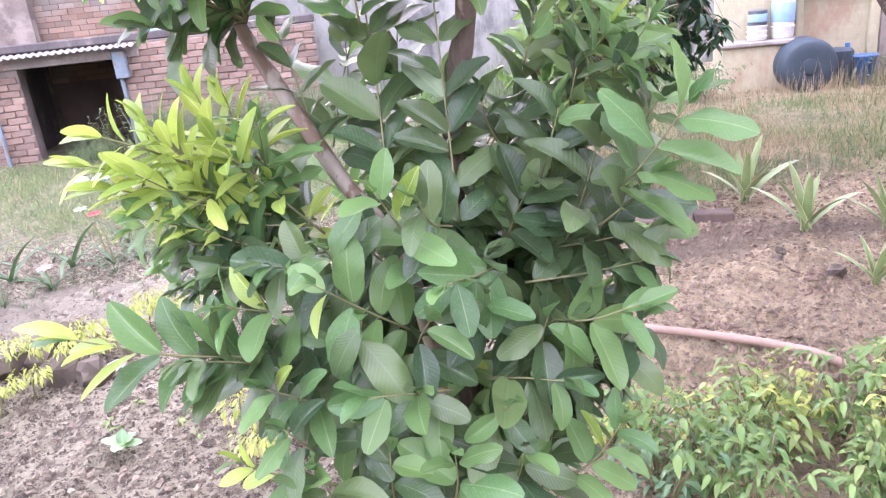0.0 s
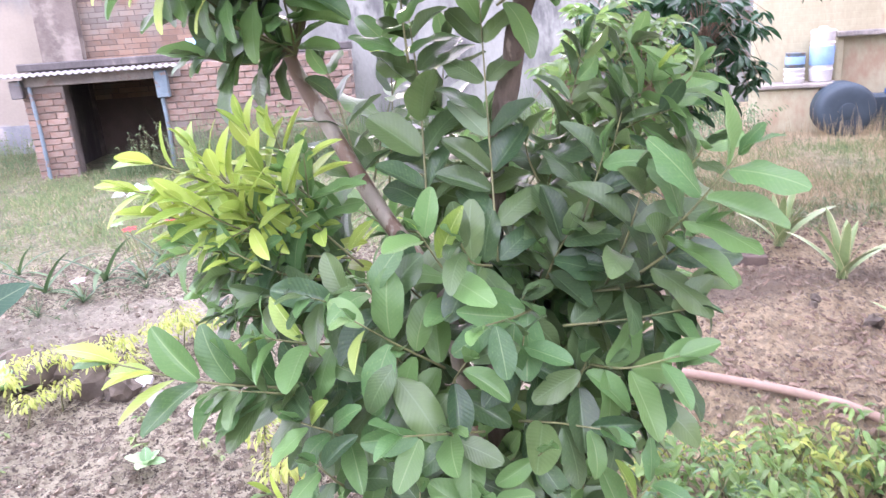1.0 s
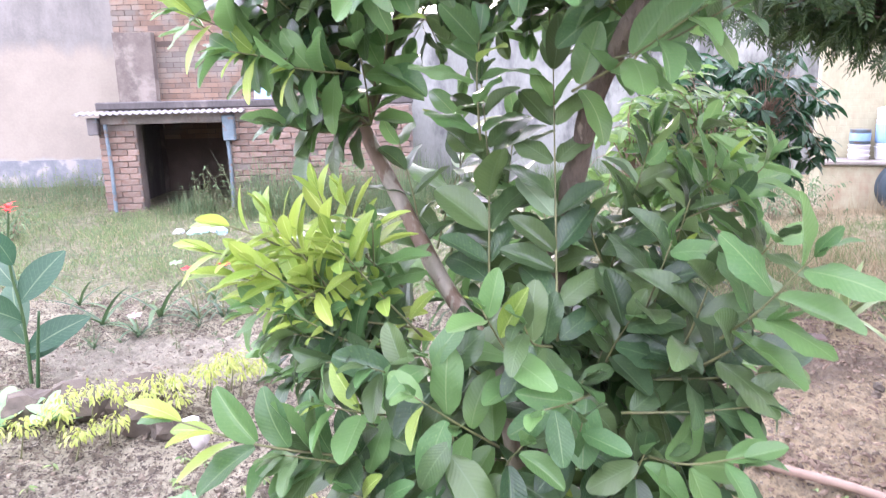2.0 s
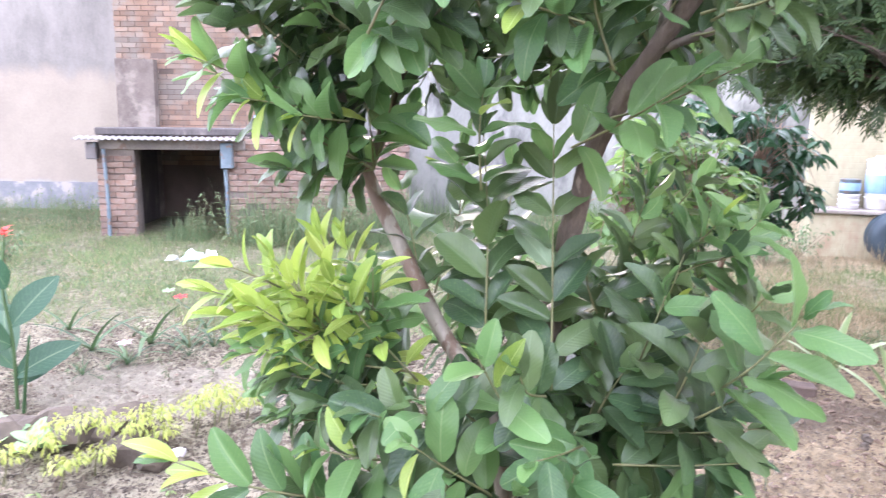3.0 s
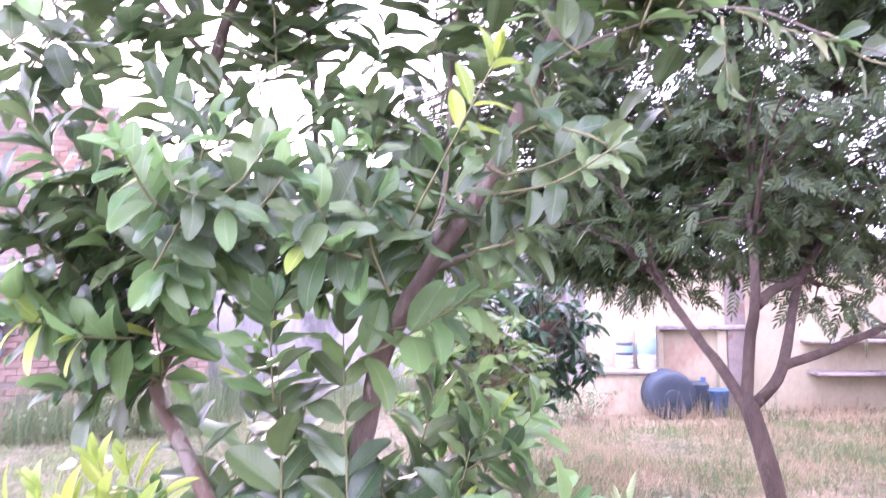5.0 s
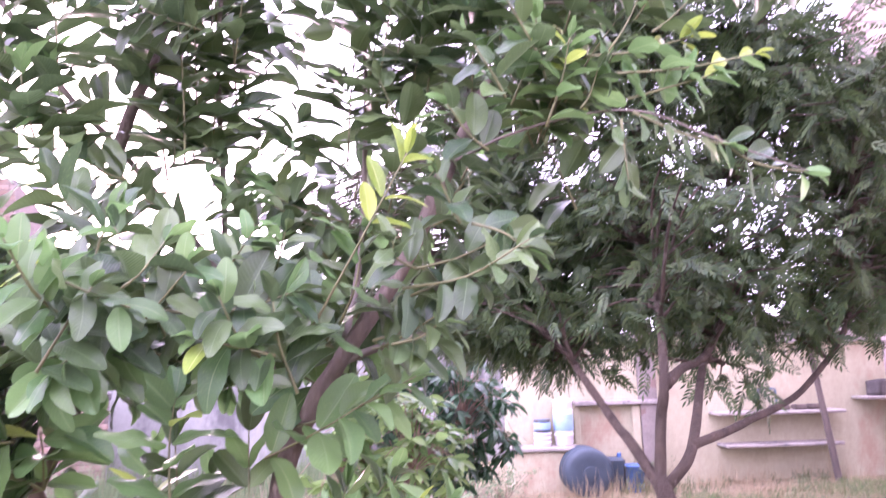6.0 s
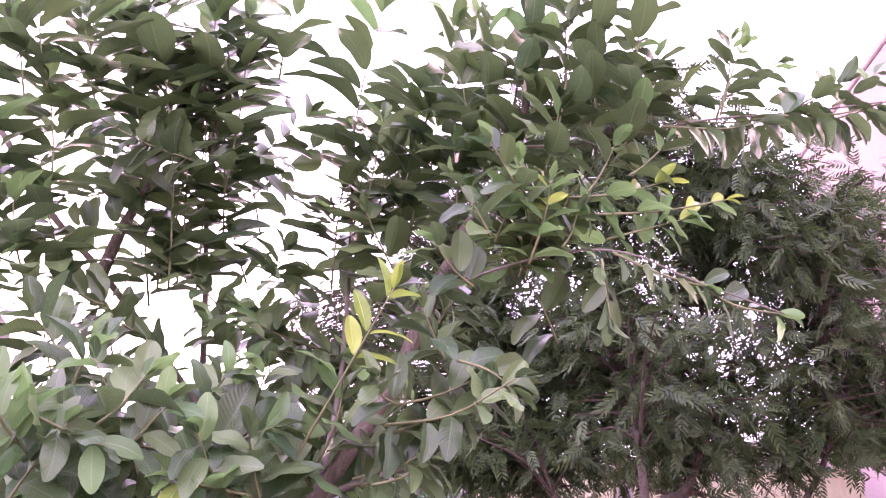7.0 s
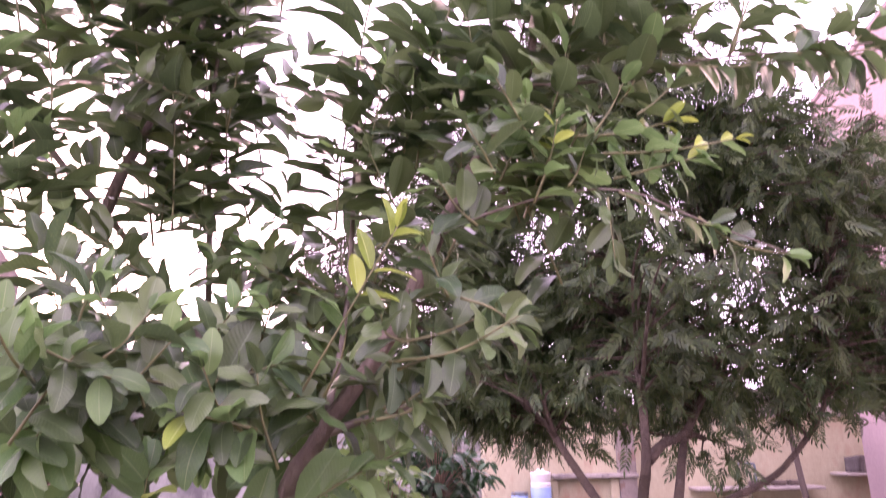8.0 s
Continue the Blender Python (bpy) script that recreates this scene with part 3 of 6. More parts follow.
# ---- grey garden wall across the back ----
def grey_wall():
    bm = box(-3.5, 6.2, 13.0, 13.25, -0.2, 2.82, 0.02)
    ob = new("wall_back", None)
    me = bpy.data.meshes.new("wall_back")
    bm.to_mesh(me)
    bm.free()
    me.materials.append(GREY_WALL)
    bpy.data.objects.remove(ob)
    tagged(new("wall_back", me), "blotched grey plastered garden wall", "wall", kind="structure")
    bm = box(-3.52, 6.22, 12.95, 13.3, 2.825, 2.93, 0.02)
    me = bpy.data.meshes.new("wall_coping")
    bm.to_mesh(me)
    bm.free()
    me.materials.append(CONCRETE)
    tagged(new("wall_coping", me), "pale concrete coping on the garden wall", "coping", kind="structure")


grey_wall()
# unseen wall added behind the camera to cut light on the bush's front
bm = box(-9.0, 3.2, -6.6, -6.3, -0.2, 3.4, 0.02)
me = bpy.data.meshes.new("wall_light_block")
bm.to_mesh(me)
bm.free()
me.materials.append(WORN_PLASTER)
tagged(new("wall_light_block", me), "unseen plain wall added to block light from behind", "wall", kind="structure")

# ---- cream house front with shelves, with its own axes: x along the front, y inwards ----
house = thing("cream_house", (4.0, 9.6, 0), "flaking cream house front with niches and stone shelves", "house", turn=-13)
part("wall", box(-0.1, 6.9, 0.12, 0.4, -0.2, 2.12, 0.015), HOUSE_CREAM, house, "flaking cream painted wall")
part("beam", box(2.6, 6.92, 0.05, 0.41, 1.99, 2.4, 0.015, 0.012, 3), CONCRETE, house, "bare concrete beam")
part("parapet", box(-0.1, 2.59, 0.1, 0.4, 2.125, 2.2, 0.015), CONCRETE, house)
part("column", box(1.85, 2.1, 0.0, 0.115, -0.2, 2.3, 0.012, 0.006, 3), WORN_PLASTER, house, "bare grey-brown concrete column")
part("platform", box(-0.1, 0.84, -0.3, 0.115, -0.2, 0.56, 0.015), HOUSE_CREAM, house, "cream platform")
part("shelf", box(-0.14, 0.87, -0.36, 0.115, 0.565, 0.62, 0.012), CONCRETE, house, "stone slab")
part("niche_top", box(0.86, 2.12, -0.04, 0.115, 1.15, 1.215, 0.012), CONCRETE, house, "stone slab")
part("niche_side", box(0.86, 0.95, 0.03, 0.115, 0.0, 1.145, 0.012), HOUSE_CREAM, house)
part("niche_side", box(1.72, 1.845, 0.03, 0.115, 0.0, 1.145, 0.012), HOUSE_CREAM, house)
for x0, x1, z in ((2.9, 4.78, 1.01), (2.98, 4.7, 0.56), (5.12, 6.6, 1.18)):
    part("shelf", box(x0, x1, -0.28, 0.115, z - 0.045, z, 0.01, 0.003), CONCRETE, house, "stone shelf slab")
piece("water_pipe", mesh_of("water_pipe", *tube_data([(3.62, -0.02, 1.02), (3.62, -0.02, 1.28), (3.66, -0.02, 1.32), (3.84, -0.02, 1.32), (3.88, -0.02, 1.28), (3.88, -0.02, 1.02)], 0.018, 0.018, 8), BLUE_METAL), house, "bent grey water pipe")


def on_house(x, y, z):
    return house.matrix_basis @ Vector((x, y, z))


pole = thing("leaning_pole", on_house(4.45, -0.45, 0), "dark wooden pole leaning by the house", "pole", turn=-13)
limb("pole", [(0, 0, -0.05), (-0.06, 0.02, 0.6), (-0.12, 0.06, 1.3), (-0.19, 0.1, 2.05)], 0.05, 0.038, POLE_WOOD, pole)

# stacked tubs on the slab, tank and tub on the ground
can = thing("paint_bucket_stack", on_house(0.66, -0.12, 0.622), "tall stack of white and pale blue plastic buckets", "buckets", "buckets on the slab")
part("bucket", lathe([(0.115, 0), (0.13, 0.02), (0.138, 0.14), (0.146, 0.15), (0.138, 0.16)]), WHITE_PLASTIC, can, "", smooth=True)
part("bucket", lathe([(0.13, 0.162), (0.132, 0.18), (0.138, 0.46), (0.146, 0.475), (0.138, 0.49)]), WHITE_PLASTIC, can, "white bucket", smooth=True)
part("label", lathe([(0.139, 0.205), (0.141, 0.21), (0.144, 0.43), (0.143, 0.435)]), PALE_BLUE, can, "pale blue printed label", smooth=True)
part("bucket", lathe([(0.13, 0.492), (0.135, 0.5), (0.142, 0.6), (0.148, 0.615), (0.13, 0.63), (0.06, 0.64), (0.05, 0.67), (0.045, 0.67)]), WHITE_PLASTIC, can, "white lidded bucket", smooth=True)
can2 = thing("paint_bucket_stack", on_house(0.35, -0.14, 0.622), "short bucket stack with a dark blue top", "buckets", "buckets on the slab")
for i in range(3):
    part("bucket", lathe([(0.105, 0.062 * i), (0.115, 0.062 * i + 0.01), (0.122, 0.062 * i + 0.045), (0.13, 0.062 * i + 0.05), (0.12, 0.062 * i + 0.06)]), WHITE_PLASTIC, can2, "", smooth=True)
part("tin", lathe([(0.112, 0.188), (0.115, 0.19), (0.115, 0.36), (0.119, 0.365), (0.115, 0.372), (0.09, 0.372)]), BLUE_METAL, can2, "dark blue paint tin", smooth=True)
part("label", lathe([(0.117, 0.23), (0.118, 0.235), (0.118, 0.32), (0.117, 0.325)]), PALE_BLUE, can2, "pale label", smooth=True)

tank = thing("water_tank", on_house(0.86, -0.5, 0.3), "dark navy plastic water tank lying on its side", "water tank", turn=-13)
part("body", lathe([(0.28, -0.3), (0.32, -0.26), (0.335, -0.15), (0.328, -0.13), (0.335, -0.11), (0.335, 0.05), (0.328, 0.07), (0.335, 0.09), (0.33, 0.22), (0.31, 0.27), (0.28, 0.29), (0.2, 0.3), (0.11, 0.3)], 36), TANK_MAT, tank, "", (0, 0.1, 0), (90, 0, 0), True)
part("lid", lathe([(0.1, 0.295), (0.1, 0.307), (0.09, 0.31)], 24), TANK_MAT, tank, "", (0, 0.1, 0), (90, 0, 0), True)
drum = thing("plastic_tub", on_house(1.56, -0.4, 0), "bright blue plastic tub standing against the wall", "tub")
part("tub", lathe([(0.1, 0.0), (0.115, 0.01), (0.135, 0.33), (0.15, 0.34), (0.15, 0.365), (0.13, 0.365), (0.105, 0.05), (0.07, 0.04)], 28), BLUE_PLASTIC, drum, "", smooth=True)
jerry = thing("jerrycan", on_house(1.3, -0.3, 0), "dark blue plastic jerrycan beside the tank", "jerrycan", turn=-20)
part("body", box(-0.15, 0.15, -0.1, 0.1, 0, 0.46, 0.04), TANK_MAT, jerry)
part("handle", lathe([(0.025, 0), (0.03, 0.005), (0.03, 0.05), (0.02, 0.055)], 12), BLUE_PLASTIC, jerry, "blue cap", (0.08, 0, 0.46))
for x, w in ((3.9, 0.3), (4.2, 0.2), (4.45, 0.24)):
    bits = thing("shelf_clutter", on_house(x, -0.05, 1.012), "dusty odds and ends lying on the shelf", "clutter", "clutter on the shelf", turn=random.uniform(-30, 10))
    part("bundle", box(-w / 2, w / 2, -0.06, 0.06, 0, random.uniform(0.05, 0.09), 0.02, 0.012), POLE_WOOD, bits)
bits = thing("cloth_bundle", on_house(5.45, -0.06, 1.182), "brownish cloth bundle lying on the shelf", "bundle", turn=20)
part("bundle", box(-0.16, 0.16, -0.1, 0.1, 0, 0.22, 0.06, 0.05, 3), DARK_PLASTER, bits, smooth=True)

# ---- pink building on the right-hand side ----
pink = thing("pink_building", (8.64, 7.59, 0), "tall pink painted house seen past the trees", "building", turn=-27.8)
part("wall", box(0, 0.3, -10, 0, -0.2, 6.6, 0.02), PINK, pink)
part("wall", box(0.3, 6, -0.3, 0, -0.2, 6.6, 0.02), PINK, pink)
part("parapet_cap", box(-0.015, 0.34, -10, 0.015, 6.605, 6.7, 0.02), PINK, pink, "pink parapet cap")
part("roof", box(0.305, 6, -10, -0.305, 6.35, 6.45, 0.02), CONCRETE, pink)

# ---- garden hose ----
hose = thing("garden_hose", (1.1, 2.7, 0.03), "dusty pink plastic hose lying along an earth lip", "hose")
hose_line = []
for x, y in ((0.20, 2.93), (0.45, 2.87), (0.73, 2.80), (0.84, 2.73), (0.97, 2.66), (1.10, 2.59), (1.22, 2.52), (1.31, 2.46), (1.38, 2.39), (1.48, 2.28), (1.58, 2.16), (1.86, 1.86)):
    level_here = sum(ground_height(x + 0.05 * k, y - 0.03 * k) for k in range(-4, 5)) / 9
    hose_line.append((x - 1.1, y - 2.7, level_here + 0.004))
piece("hose", mesh_of("hose", *tube_data(hose_line, 0.0185, 0.0185, 14), HOSE_MAT), hose)

# ---- guava tree ----
guava = thing("guava_tree", (0.0, 1.5, 0), "bushy guava tree with large ribbed leaves and yellow-green new shoots", "guava tree")
base = Vector((0.0, 1.5, 0))


def local(points):
    return [Vector(p) - base for p in points]


limb("stem", local([(0.01, 1.52, -0.05), (-0.01, 1.47, 0.45), (-0.074, 1.364, 0.967), (-0.199, 1.453, 1.168), (-0.336, 1.56, 1.402), (-0.373, 1.571, 1.48), (-0.42, 1.56, 1.62), (-0.5, 1.54, 1.8)]), 0.0215, 0.013, BARK_SMOOTH, guava, "smooth grey leaning stem", 12, 0.08)
limb("stem", local([(0.04, 1.54, -0.05), (0.03, 1.5, 0.5), (0.03, 1.49, 1.0), (0.06, 1.46, 1.3), (0.085, 1.433, 1.43), (0.11, 1.4, 1.55), (0.195, 1.324, 1.72), (0.31, 1.272, 1.9), (0.4, 1.23, 2.1)]), 0.026, 0.016, BARK_ROUGH, guava, "rough brown leaning stem", 14, 0.34)
limb("branch", local([(0.385, 1.238, 2.07), (0.484, 1.2, 2.272), (0.534, 1.12, 2.35), (0.566, 1.1, 2.483), (0.586, 1.08, 2.637), (0.593, 1.06, 2.75)]), 0.0165, 0.004, BARK_ROUGH, guava, "rough brown leaning stem", 14, 0.34)
limb("branch", local([(0.1, 1.41, 1.52), (0.1, 1.47, 1.64), (0.05, 1.55, 1.78), (-0.021, 1.608, 1.91), (-0.146, 1.575, 2.07), (-0.26, 1.53, 2.2), (-0.36, 1.47, 2.3), (-0.5, 1.42, 2.5)]), 0.008, 0.007, BARK_BRANCH, guava, "brownish crooked branch", 10, 0.12)
for pts, r0, r1 in (([(-0.25, 1.53, 2.19), (-0.22, 1.5, 2.28), (-0.18, 1.48, 2.38), (-0.12, 1.46, 2.6)], 0.014, 0.008), ([(0.4, 1.18, 2.1), (0.463, 1.05, 2.115), (0.589, 0.98, 2.14), (0.652, 0.9, 2.115), (0.742, 0.86, 2.065), (0.87, 0.8, 1.999)], 0.003, 0.0012),
                    ([(0.5, 1.05, 2.37), (0.701, 1.05, 2.414), (0.905, 0.95, 2.447), (1.077, 0.9, 2.465), (1.247, 0.82, 2.478)], 0.0035, 0.002), ([(0.2, 1.324, 1.73), (0.26, 1.45, 1.95), (0.28, 1.48, 2.25), (0.27, 1.42, 2.6)], 0.008, 0.004),
                    ([(-0.02, 1.61, 1.91), (-0.03, 1.56, 2.1), (-0.05, 1.5, 2.4), (-0.04, 1.46, 2.7)], 0.008, 0.004), ([(-0.373, 1.571, 1.48), (-0.3, 1.62, 1.7), (-0.27, 1.62, 2.0)], 0.014, 0.008),
                    ([(0.195, 1.324, 1.72), (0.28, 1.3, 1.75), (0.38, 1.25, 1.78)], 0.01, 0.005)):
    limb("branch", local(pts), r0, r1, BARK_BRANCH if r0 < 0.0135 else BARK_ROUGH, guava, "", 8)

LEAF_SHAPES = [blade(0.5, 0.35, 0.14, 0.34, rows=12, cols=6, seed=0.4, point=0.56), blade(0.46, 0.2, 0.34, 0.5, rows=12, cols=6, seed=2, point=0.58), blade(0.53, 0.5, 0.05, 0.3, rows=12, cols=6, seed=4, point=0.54), blade(0.48, 0.12, 0.46, 0.45, rows=12, cols=6, seed=1, point=0.56), blade(0.43, 0.8, 0.24, 0.32, rows=12, cols=6, seed=5, point=0.58), blade(0.5, -0.12, 0.22, 0.6, rows=12, cols=6, seed=7, point=0.54)]
YOUNG_SHAPES = [blade(0.37, 0.4, 0.12, 0.1, rows=8, seed=1, point=0.68), blade(0.35, 0.3, 0.25, 0.12, rows=8, seed=2, point=0.68), blade(0.38, 0.5, 0.05, 0.1, rows=8, seed=3, point=0.66), blade(0.37, 0.25, 0.35, 0.12, rows=8, seed=4, point=0.68), blade(0.35, 0.6, 0.18, 0.1, rows=8, seed=6, point=0.7), blade(0.36, 0.15, 0.3, 0.2, rows=8, seed=8, point=0.68)]
SHAPES = [LEAF_SHAPES, LEAF_SHAPES, YOUNG_SHAPES, LEAF_SHAPES]
LEAF_MESHES = [[mesh_of("guava_leaf", *shape[:2], GUAVA[age], shape[2]) for shape in SHAPES[age]] for age in range(4)]
crown = [[[] for _ in LEAF_SHAPES] for _ in range(4)]
twig_v, twig_f = [], []
single_leaves = 0


def put_leaf(place, along, normal, size, age, alone):
    global single_leaves
    kind = random.randrange(len(LEAF_SHAPES))
    m = aim(Vector(place) - base, along, normal, size)
    if alone and single_leaves < 300:
        ob = new("leaf", LEAF_MESHES[age][kind])
        ob.parent = guava
        ob.matrix_basis = m
        single_leaves += 1
    else:
        crown[age][kind].append(m)


def shoot(a, b, pairs, size, age, alone, flat=0.45, lift=0.0, hang=0.0, face=0.4, tips=0.08, rise=0.0):
    """A leafy shoot from a to b: opposite leaf pairs whose upper sides turn to the light, the newest and palest at its tip.
    lift: how level the leaves lie, hang: how they droop, face: how far they turn outwards, rise: how closely they follow the stalk."""
    a, b = Vector(a), Vector(b)
    mid = (a + b) / 2 - UP * 0.06 * (b - a).length * (1 - abs((b - a).normalized().z)) + wild(0.01)
    line = smooth_line([a, mid, b], 8)
    v, f = tube_data([p - base for p in (a, mid, b)], 0.0028, 0.0012, 5, 0.0, 4, len(twig_v))
    twig_v.extend(v)
    twig_f.extend(f)
    stem = (b - a).normalized()
    facing = Vector((random.uniform(-0.4, 0.4), -1, 0.6))
    side0 = stem.cross(facing).normalized()
    for i in range(pairs):
        t = (i + 0.6) / pairs
        p = line[min(len(line) - 1, int(t * (len(line) - 1)))]
        turn = random.uniform(-0.4, 0.4) + (math.pi / 2 if (i % 2 and random.random() < flat) else 0)
        side = Matrix.Rotation(turn, 3, stem) @ side0
        opening = 1.05 - rise - 0.5 * t ** 3
        s = size * (0.84 + 0.28 * math.sin(math.pi * min(1, t + 0.15))) * random.uniform(0.84, 1.1)
        away = Vector((p.x - 0.02, p.y - 1.62, 0)).normalized()
        for sign in (-1, 1):
            if random.random() < 0.05:
                continue
            along = side * sign * math.sin(opening) + stem * math.cos(opening) + wild(0.18) - UP * (hang * random.uniform(0.7, 1.3) + random.uniform(0.0, 0.25))
            normal = UP * (random.uniform(0.4, 0.8) + lift) + stem * 0.55 + away * face * random.uniform(0.5, 1.4) + wild(0.36)
            leaf_age = 1 if age == 0 and t > 0.8 and random.random() < 0.36 else age
            if age == 1 and t > 0.6 and random.random() < tips:
                leaf_age = 2
            if leaf_age == 0 and alone and random.random() < 0.03:
                leaf_age = 3
            put_leaf(p + along.normalized() * 0.006, along, normal, s, leaf_age, alone)
    for k in range(2):
        put_leaf(b, stem + wild(0.3), UP + stem * 0.4 + wild(0.4), size * random.uniform(0.4, 0.65), min(2, age + 1) if random.random() < (tips if age == 1 else 0.35) else age, alone)


# fuller growth inside the bush and the crowns
def fill(count, centre, radii, size, ages, length, alone, push=(0, 0, 0.65), lift=0.0):
    c = Vector(centre)
    for _ in range(count):
        d = Vector((random.gauss(0, 1), random.gauss(0, 1), random.gauss(0, 1))).normalized()
        k = random.uniform(0.3, 1.0) ** 0.5
        tip = c + Vector((d.x * radii[0], d.y * radii[1], d.z * radii[2])) * k
        way = (d + Vector(push) * random.uniform(0.4, 1.6) + wild(0.3)).normalized()
        shoot(tip - way * length * random.uniform(0.7, 1.2), tip, random.randint(3, 5), size, random.choice(ages), alone, lift=lift)


# the low bush: upright middle shoots, side arms, yellow-green new growth
shoot((0.056, 1.300, 1.549), (0.223, 1.080, 1.664), 5, 0.100, 1, 0, lift=0.4, face=0.5, tips=0.05)
shoot((0.036, 1.300, 1.085), (0.030, 1.430, 1.621), 10, 0.116, 0, 1, flat=0.2, face=0.9, rise=0.3)
shoot((-0.095, 1.380, 1.147), (-0.118, 1.500, 1.655), 9, 0.116, 0, 1, flat=0.2, face=0.9, rise=0.3)
shoot((-0.238, 1.500, 1.207), (-0.301, 1.560, 1.477), 5, 0.095, 0, 0, face=0.7, rise=0.2)
shoot((0.135, 1.450, 1.133), (0.241, 1.520, 1.459), 8, 0.113, 0, 1, flat=0.4, face=1.0, rise=0.2)
shoot((0.004, 1.480, 1.115), (0.043, 1.500, 1.324), 4, 0.119, 0, 0, face=1.0)
shoot((-0.215, 1.550, 1.211), (-0.152, 1.600, 1.418), 4, 0.119, 0, 0, face=1.0)
shoot((0.228, 1.250, 1.039), (0.283, 1.180, 1.252), 4, 0.121, 0, 1, face=0.8)
shoot((0.172, 1.280, 1.091), (0.231, 1.260, 1.289), 4, 0.119, 0, 1, face=0.7)
shoot((0.290, 1.150, 1.146), (0.388, 1.060, 1.306), 4, 0.127, 1, 1, tips=0.05, face=0.7)
shoot((0.281, 1.200, 1.081), (0.348, 1.120, 1.167), 3, 0.119, 0, 1, face=0.6)
shoot((0.290, 1.500, 1.298), (0.372, 1.450, 1.404), 4, 0.113, 1, 1, tips=0.3)
shoot((0.279, 1.450, 1.281), (0.392, 1.400, 1.340), 3, 0.113, 0, 1, face=0.7)
shoot((0.287, 1.600, 1.361), (0.366, 1.600, 1.470), 4, 0.108, 0, 0)
shoot((0.143, 1.200, 0.988), (0.343, 1.140, 1.031), 5, 0.113, 0, 1, hang=0.5)
shoot((0.185, 1.250, 1.032), (0.393, 1.200, 1.069), 5, 0.113, 0, 1, hang=0.5)
shoot((0.178, 1.120, 0.947), (0.301, 1.030, 0.999), 3, 0.113, 1, 1, hang=0.6, tips=0.0, face=0.7)
shoot((0.053, 1.150, 0.828), (0.179, 1.040, 0.870), 4, 0.106, 0, 1, hang=0.6, face=0.7)
shoot((0.180, 1.100, 0.626), (0.274, 1.050, 0.769), 4, 0.084, 1, 1, tips=0.2)
shoot((-0.063, 1.200, 0.910), (-0.204, 1.020, 1.095), 4, 0.113, 1, 1, tips=0.15, hang=0.3, face=0.7)
shoot((-0.127, 1.250, 0.832), (-0.389, 1.080, 0.970), 7, 0.108, 0, 1, lift=0.3, rise=0.2)
shoot((-0.283, 1.120, 0.908), (-0.415, 1.020, 0.989), 4, 0.106, 0, 1, hang=0.3)
shoot((-0.338, 1.090, 0.951), (-0.573, 0.980, 1.067), 7, 0.106, 1, 1, tips=0.9, lift=0.4, rise=0.25)
shoot((-0.216, 1.100, 0.803), (-0.303, 1.000, 0.936), 4, 0.092, 1, 1, tips=0.6, hang=0.3)
shoot((-0.207, 1.050, 0.702), (-0.365, 1.000, 0.805), 5, 0.095, 1, 1, tips=0.5)
shoot((-0.254, 1.050, 0.778), (-0.289, 1.000, 0.861), 3, 0.097, 0, 1, hang=0.3)
shoot((-0.011, 1.100, 0.841), (-0.143, 0.980, 0.913), 3, 0.108, 1, 1, tips=0.15, hang=0.5, face=0.8)
shoot((0.094, 1.200, 1.027), (-0.005, 1.050, 1.060), 3, 0.108, 1, 1, tips=0.1, hang=0.7, face=0.8)
shoot((-0.017, 1.200, 1.040), (-0.099, 1.080, 1.217), 4, 0.099, 1, 1, tips=0.1)
shoot((0.021, 1.220, 1.104), (-0.032, 1.120, 1.180), 3, 0.103, 0, 1, face=0.7)
shoot((-0.035, 1.050, 0.618), (-0.016, 0.980, 0.797), 3, 0.103, 1, 1, tips=0.1)
shoot((-0.134, 1.050, 0.644), (-0.123, 1.000, 0.797), 3, 0.103, 0, 1, hang=0.3)
shoot((-0.233, 1.050, 0.657), (-0.247, 1.000, 0.779), 3, 0.097, 0, 1, hang=0.2)
shoot((0.071, 1.080, 0.618), (0.101, 1.000, 0.779), 4, 0.103, 0, 1, hang=0.4)
shoot((0.042, 1.120, 0.728), (0.080, 1.020, 0.845), 3, 0.108, 0, 1, hang=0.8, face=0.7)
shoot((-0.080, 1.120, 0.756), (-0.065, 1.020, 0.895), 3, 0.108, 0, 1, hang=0.8, face=0.7)
shoot((-0.165, 1.150, 0.912), (-0.142, 1.050, 1.022), 3, 0.113, 0, 1, hang=0.9, face=0.7)
shoot((-0.067, 1.150, 0.878), (-0.035, 1.050, 0.999), 3, 0.108, 0, 1, hang=0.9, face=0.7)
shoot((0.061, 1.180, 0.893), (0.064, 1.100, 1.017), 3, 0.108, 0, 1, hang=0.8, face=0.7)
shoot((0.158, 1.150, 0.850), (0.166, 1.100, 0.963), 3, 0.108, 0, 1, hang=0.8, face=0.6)
shoot((-0.249, 1.200, 0.873), (-0.295, 1.120, 1.008), 3, 0.097, 0, 1, hang=0.5)
shoot((-0.200, 1.200, 0.983), (-0.354, 1.050, 1.062), 4, 0.097, 1, 1, tips=0.7)
shoot((-0.230, 1.200, 1.053), (-0.283, 1.100, 1.107), 3, 0.108, 0, 1, hang=0.3, face=0.7)
shoot((-0.153, 1.200, 1.023), (-0.191, 1.100, 1.127), 3, 0.108, 0, 1, face=0.7)
shoot((0.128, 1.300, 1.045), (0.161, 1.250, 1.144), 3, 0.119, 0, 1, face=0.5)
shoot((0.132, 1.420, 1.210), (0.104, 1.400, 1.306), 3, 0.119, 0, 1)
shoot((0.295, 1.200, 0.807), (0.345, 1.150, 0.919), 3, 0.103, 0, 1, hang=0.6)
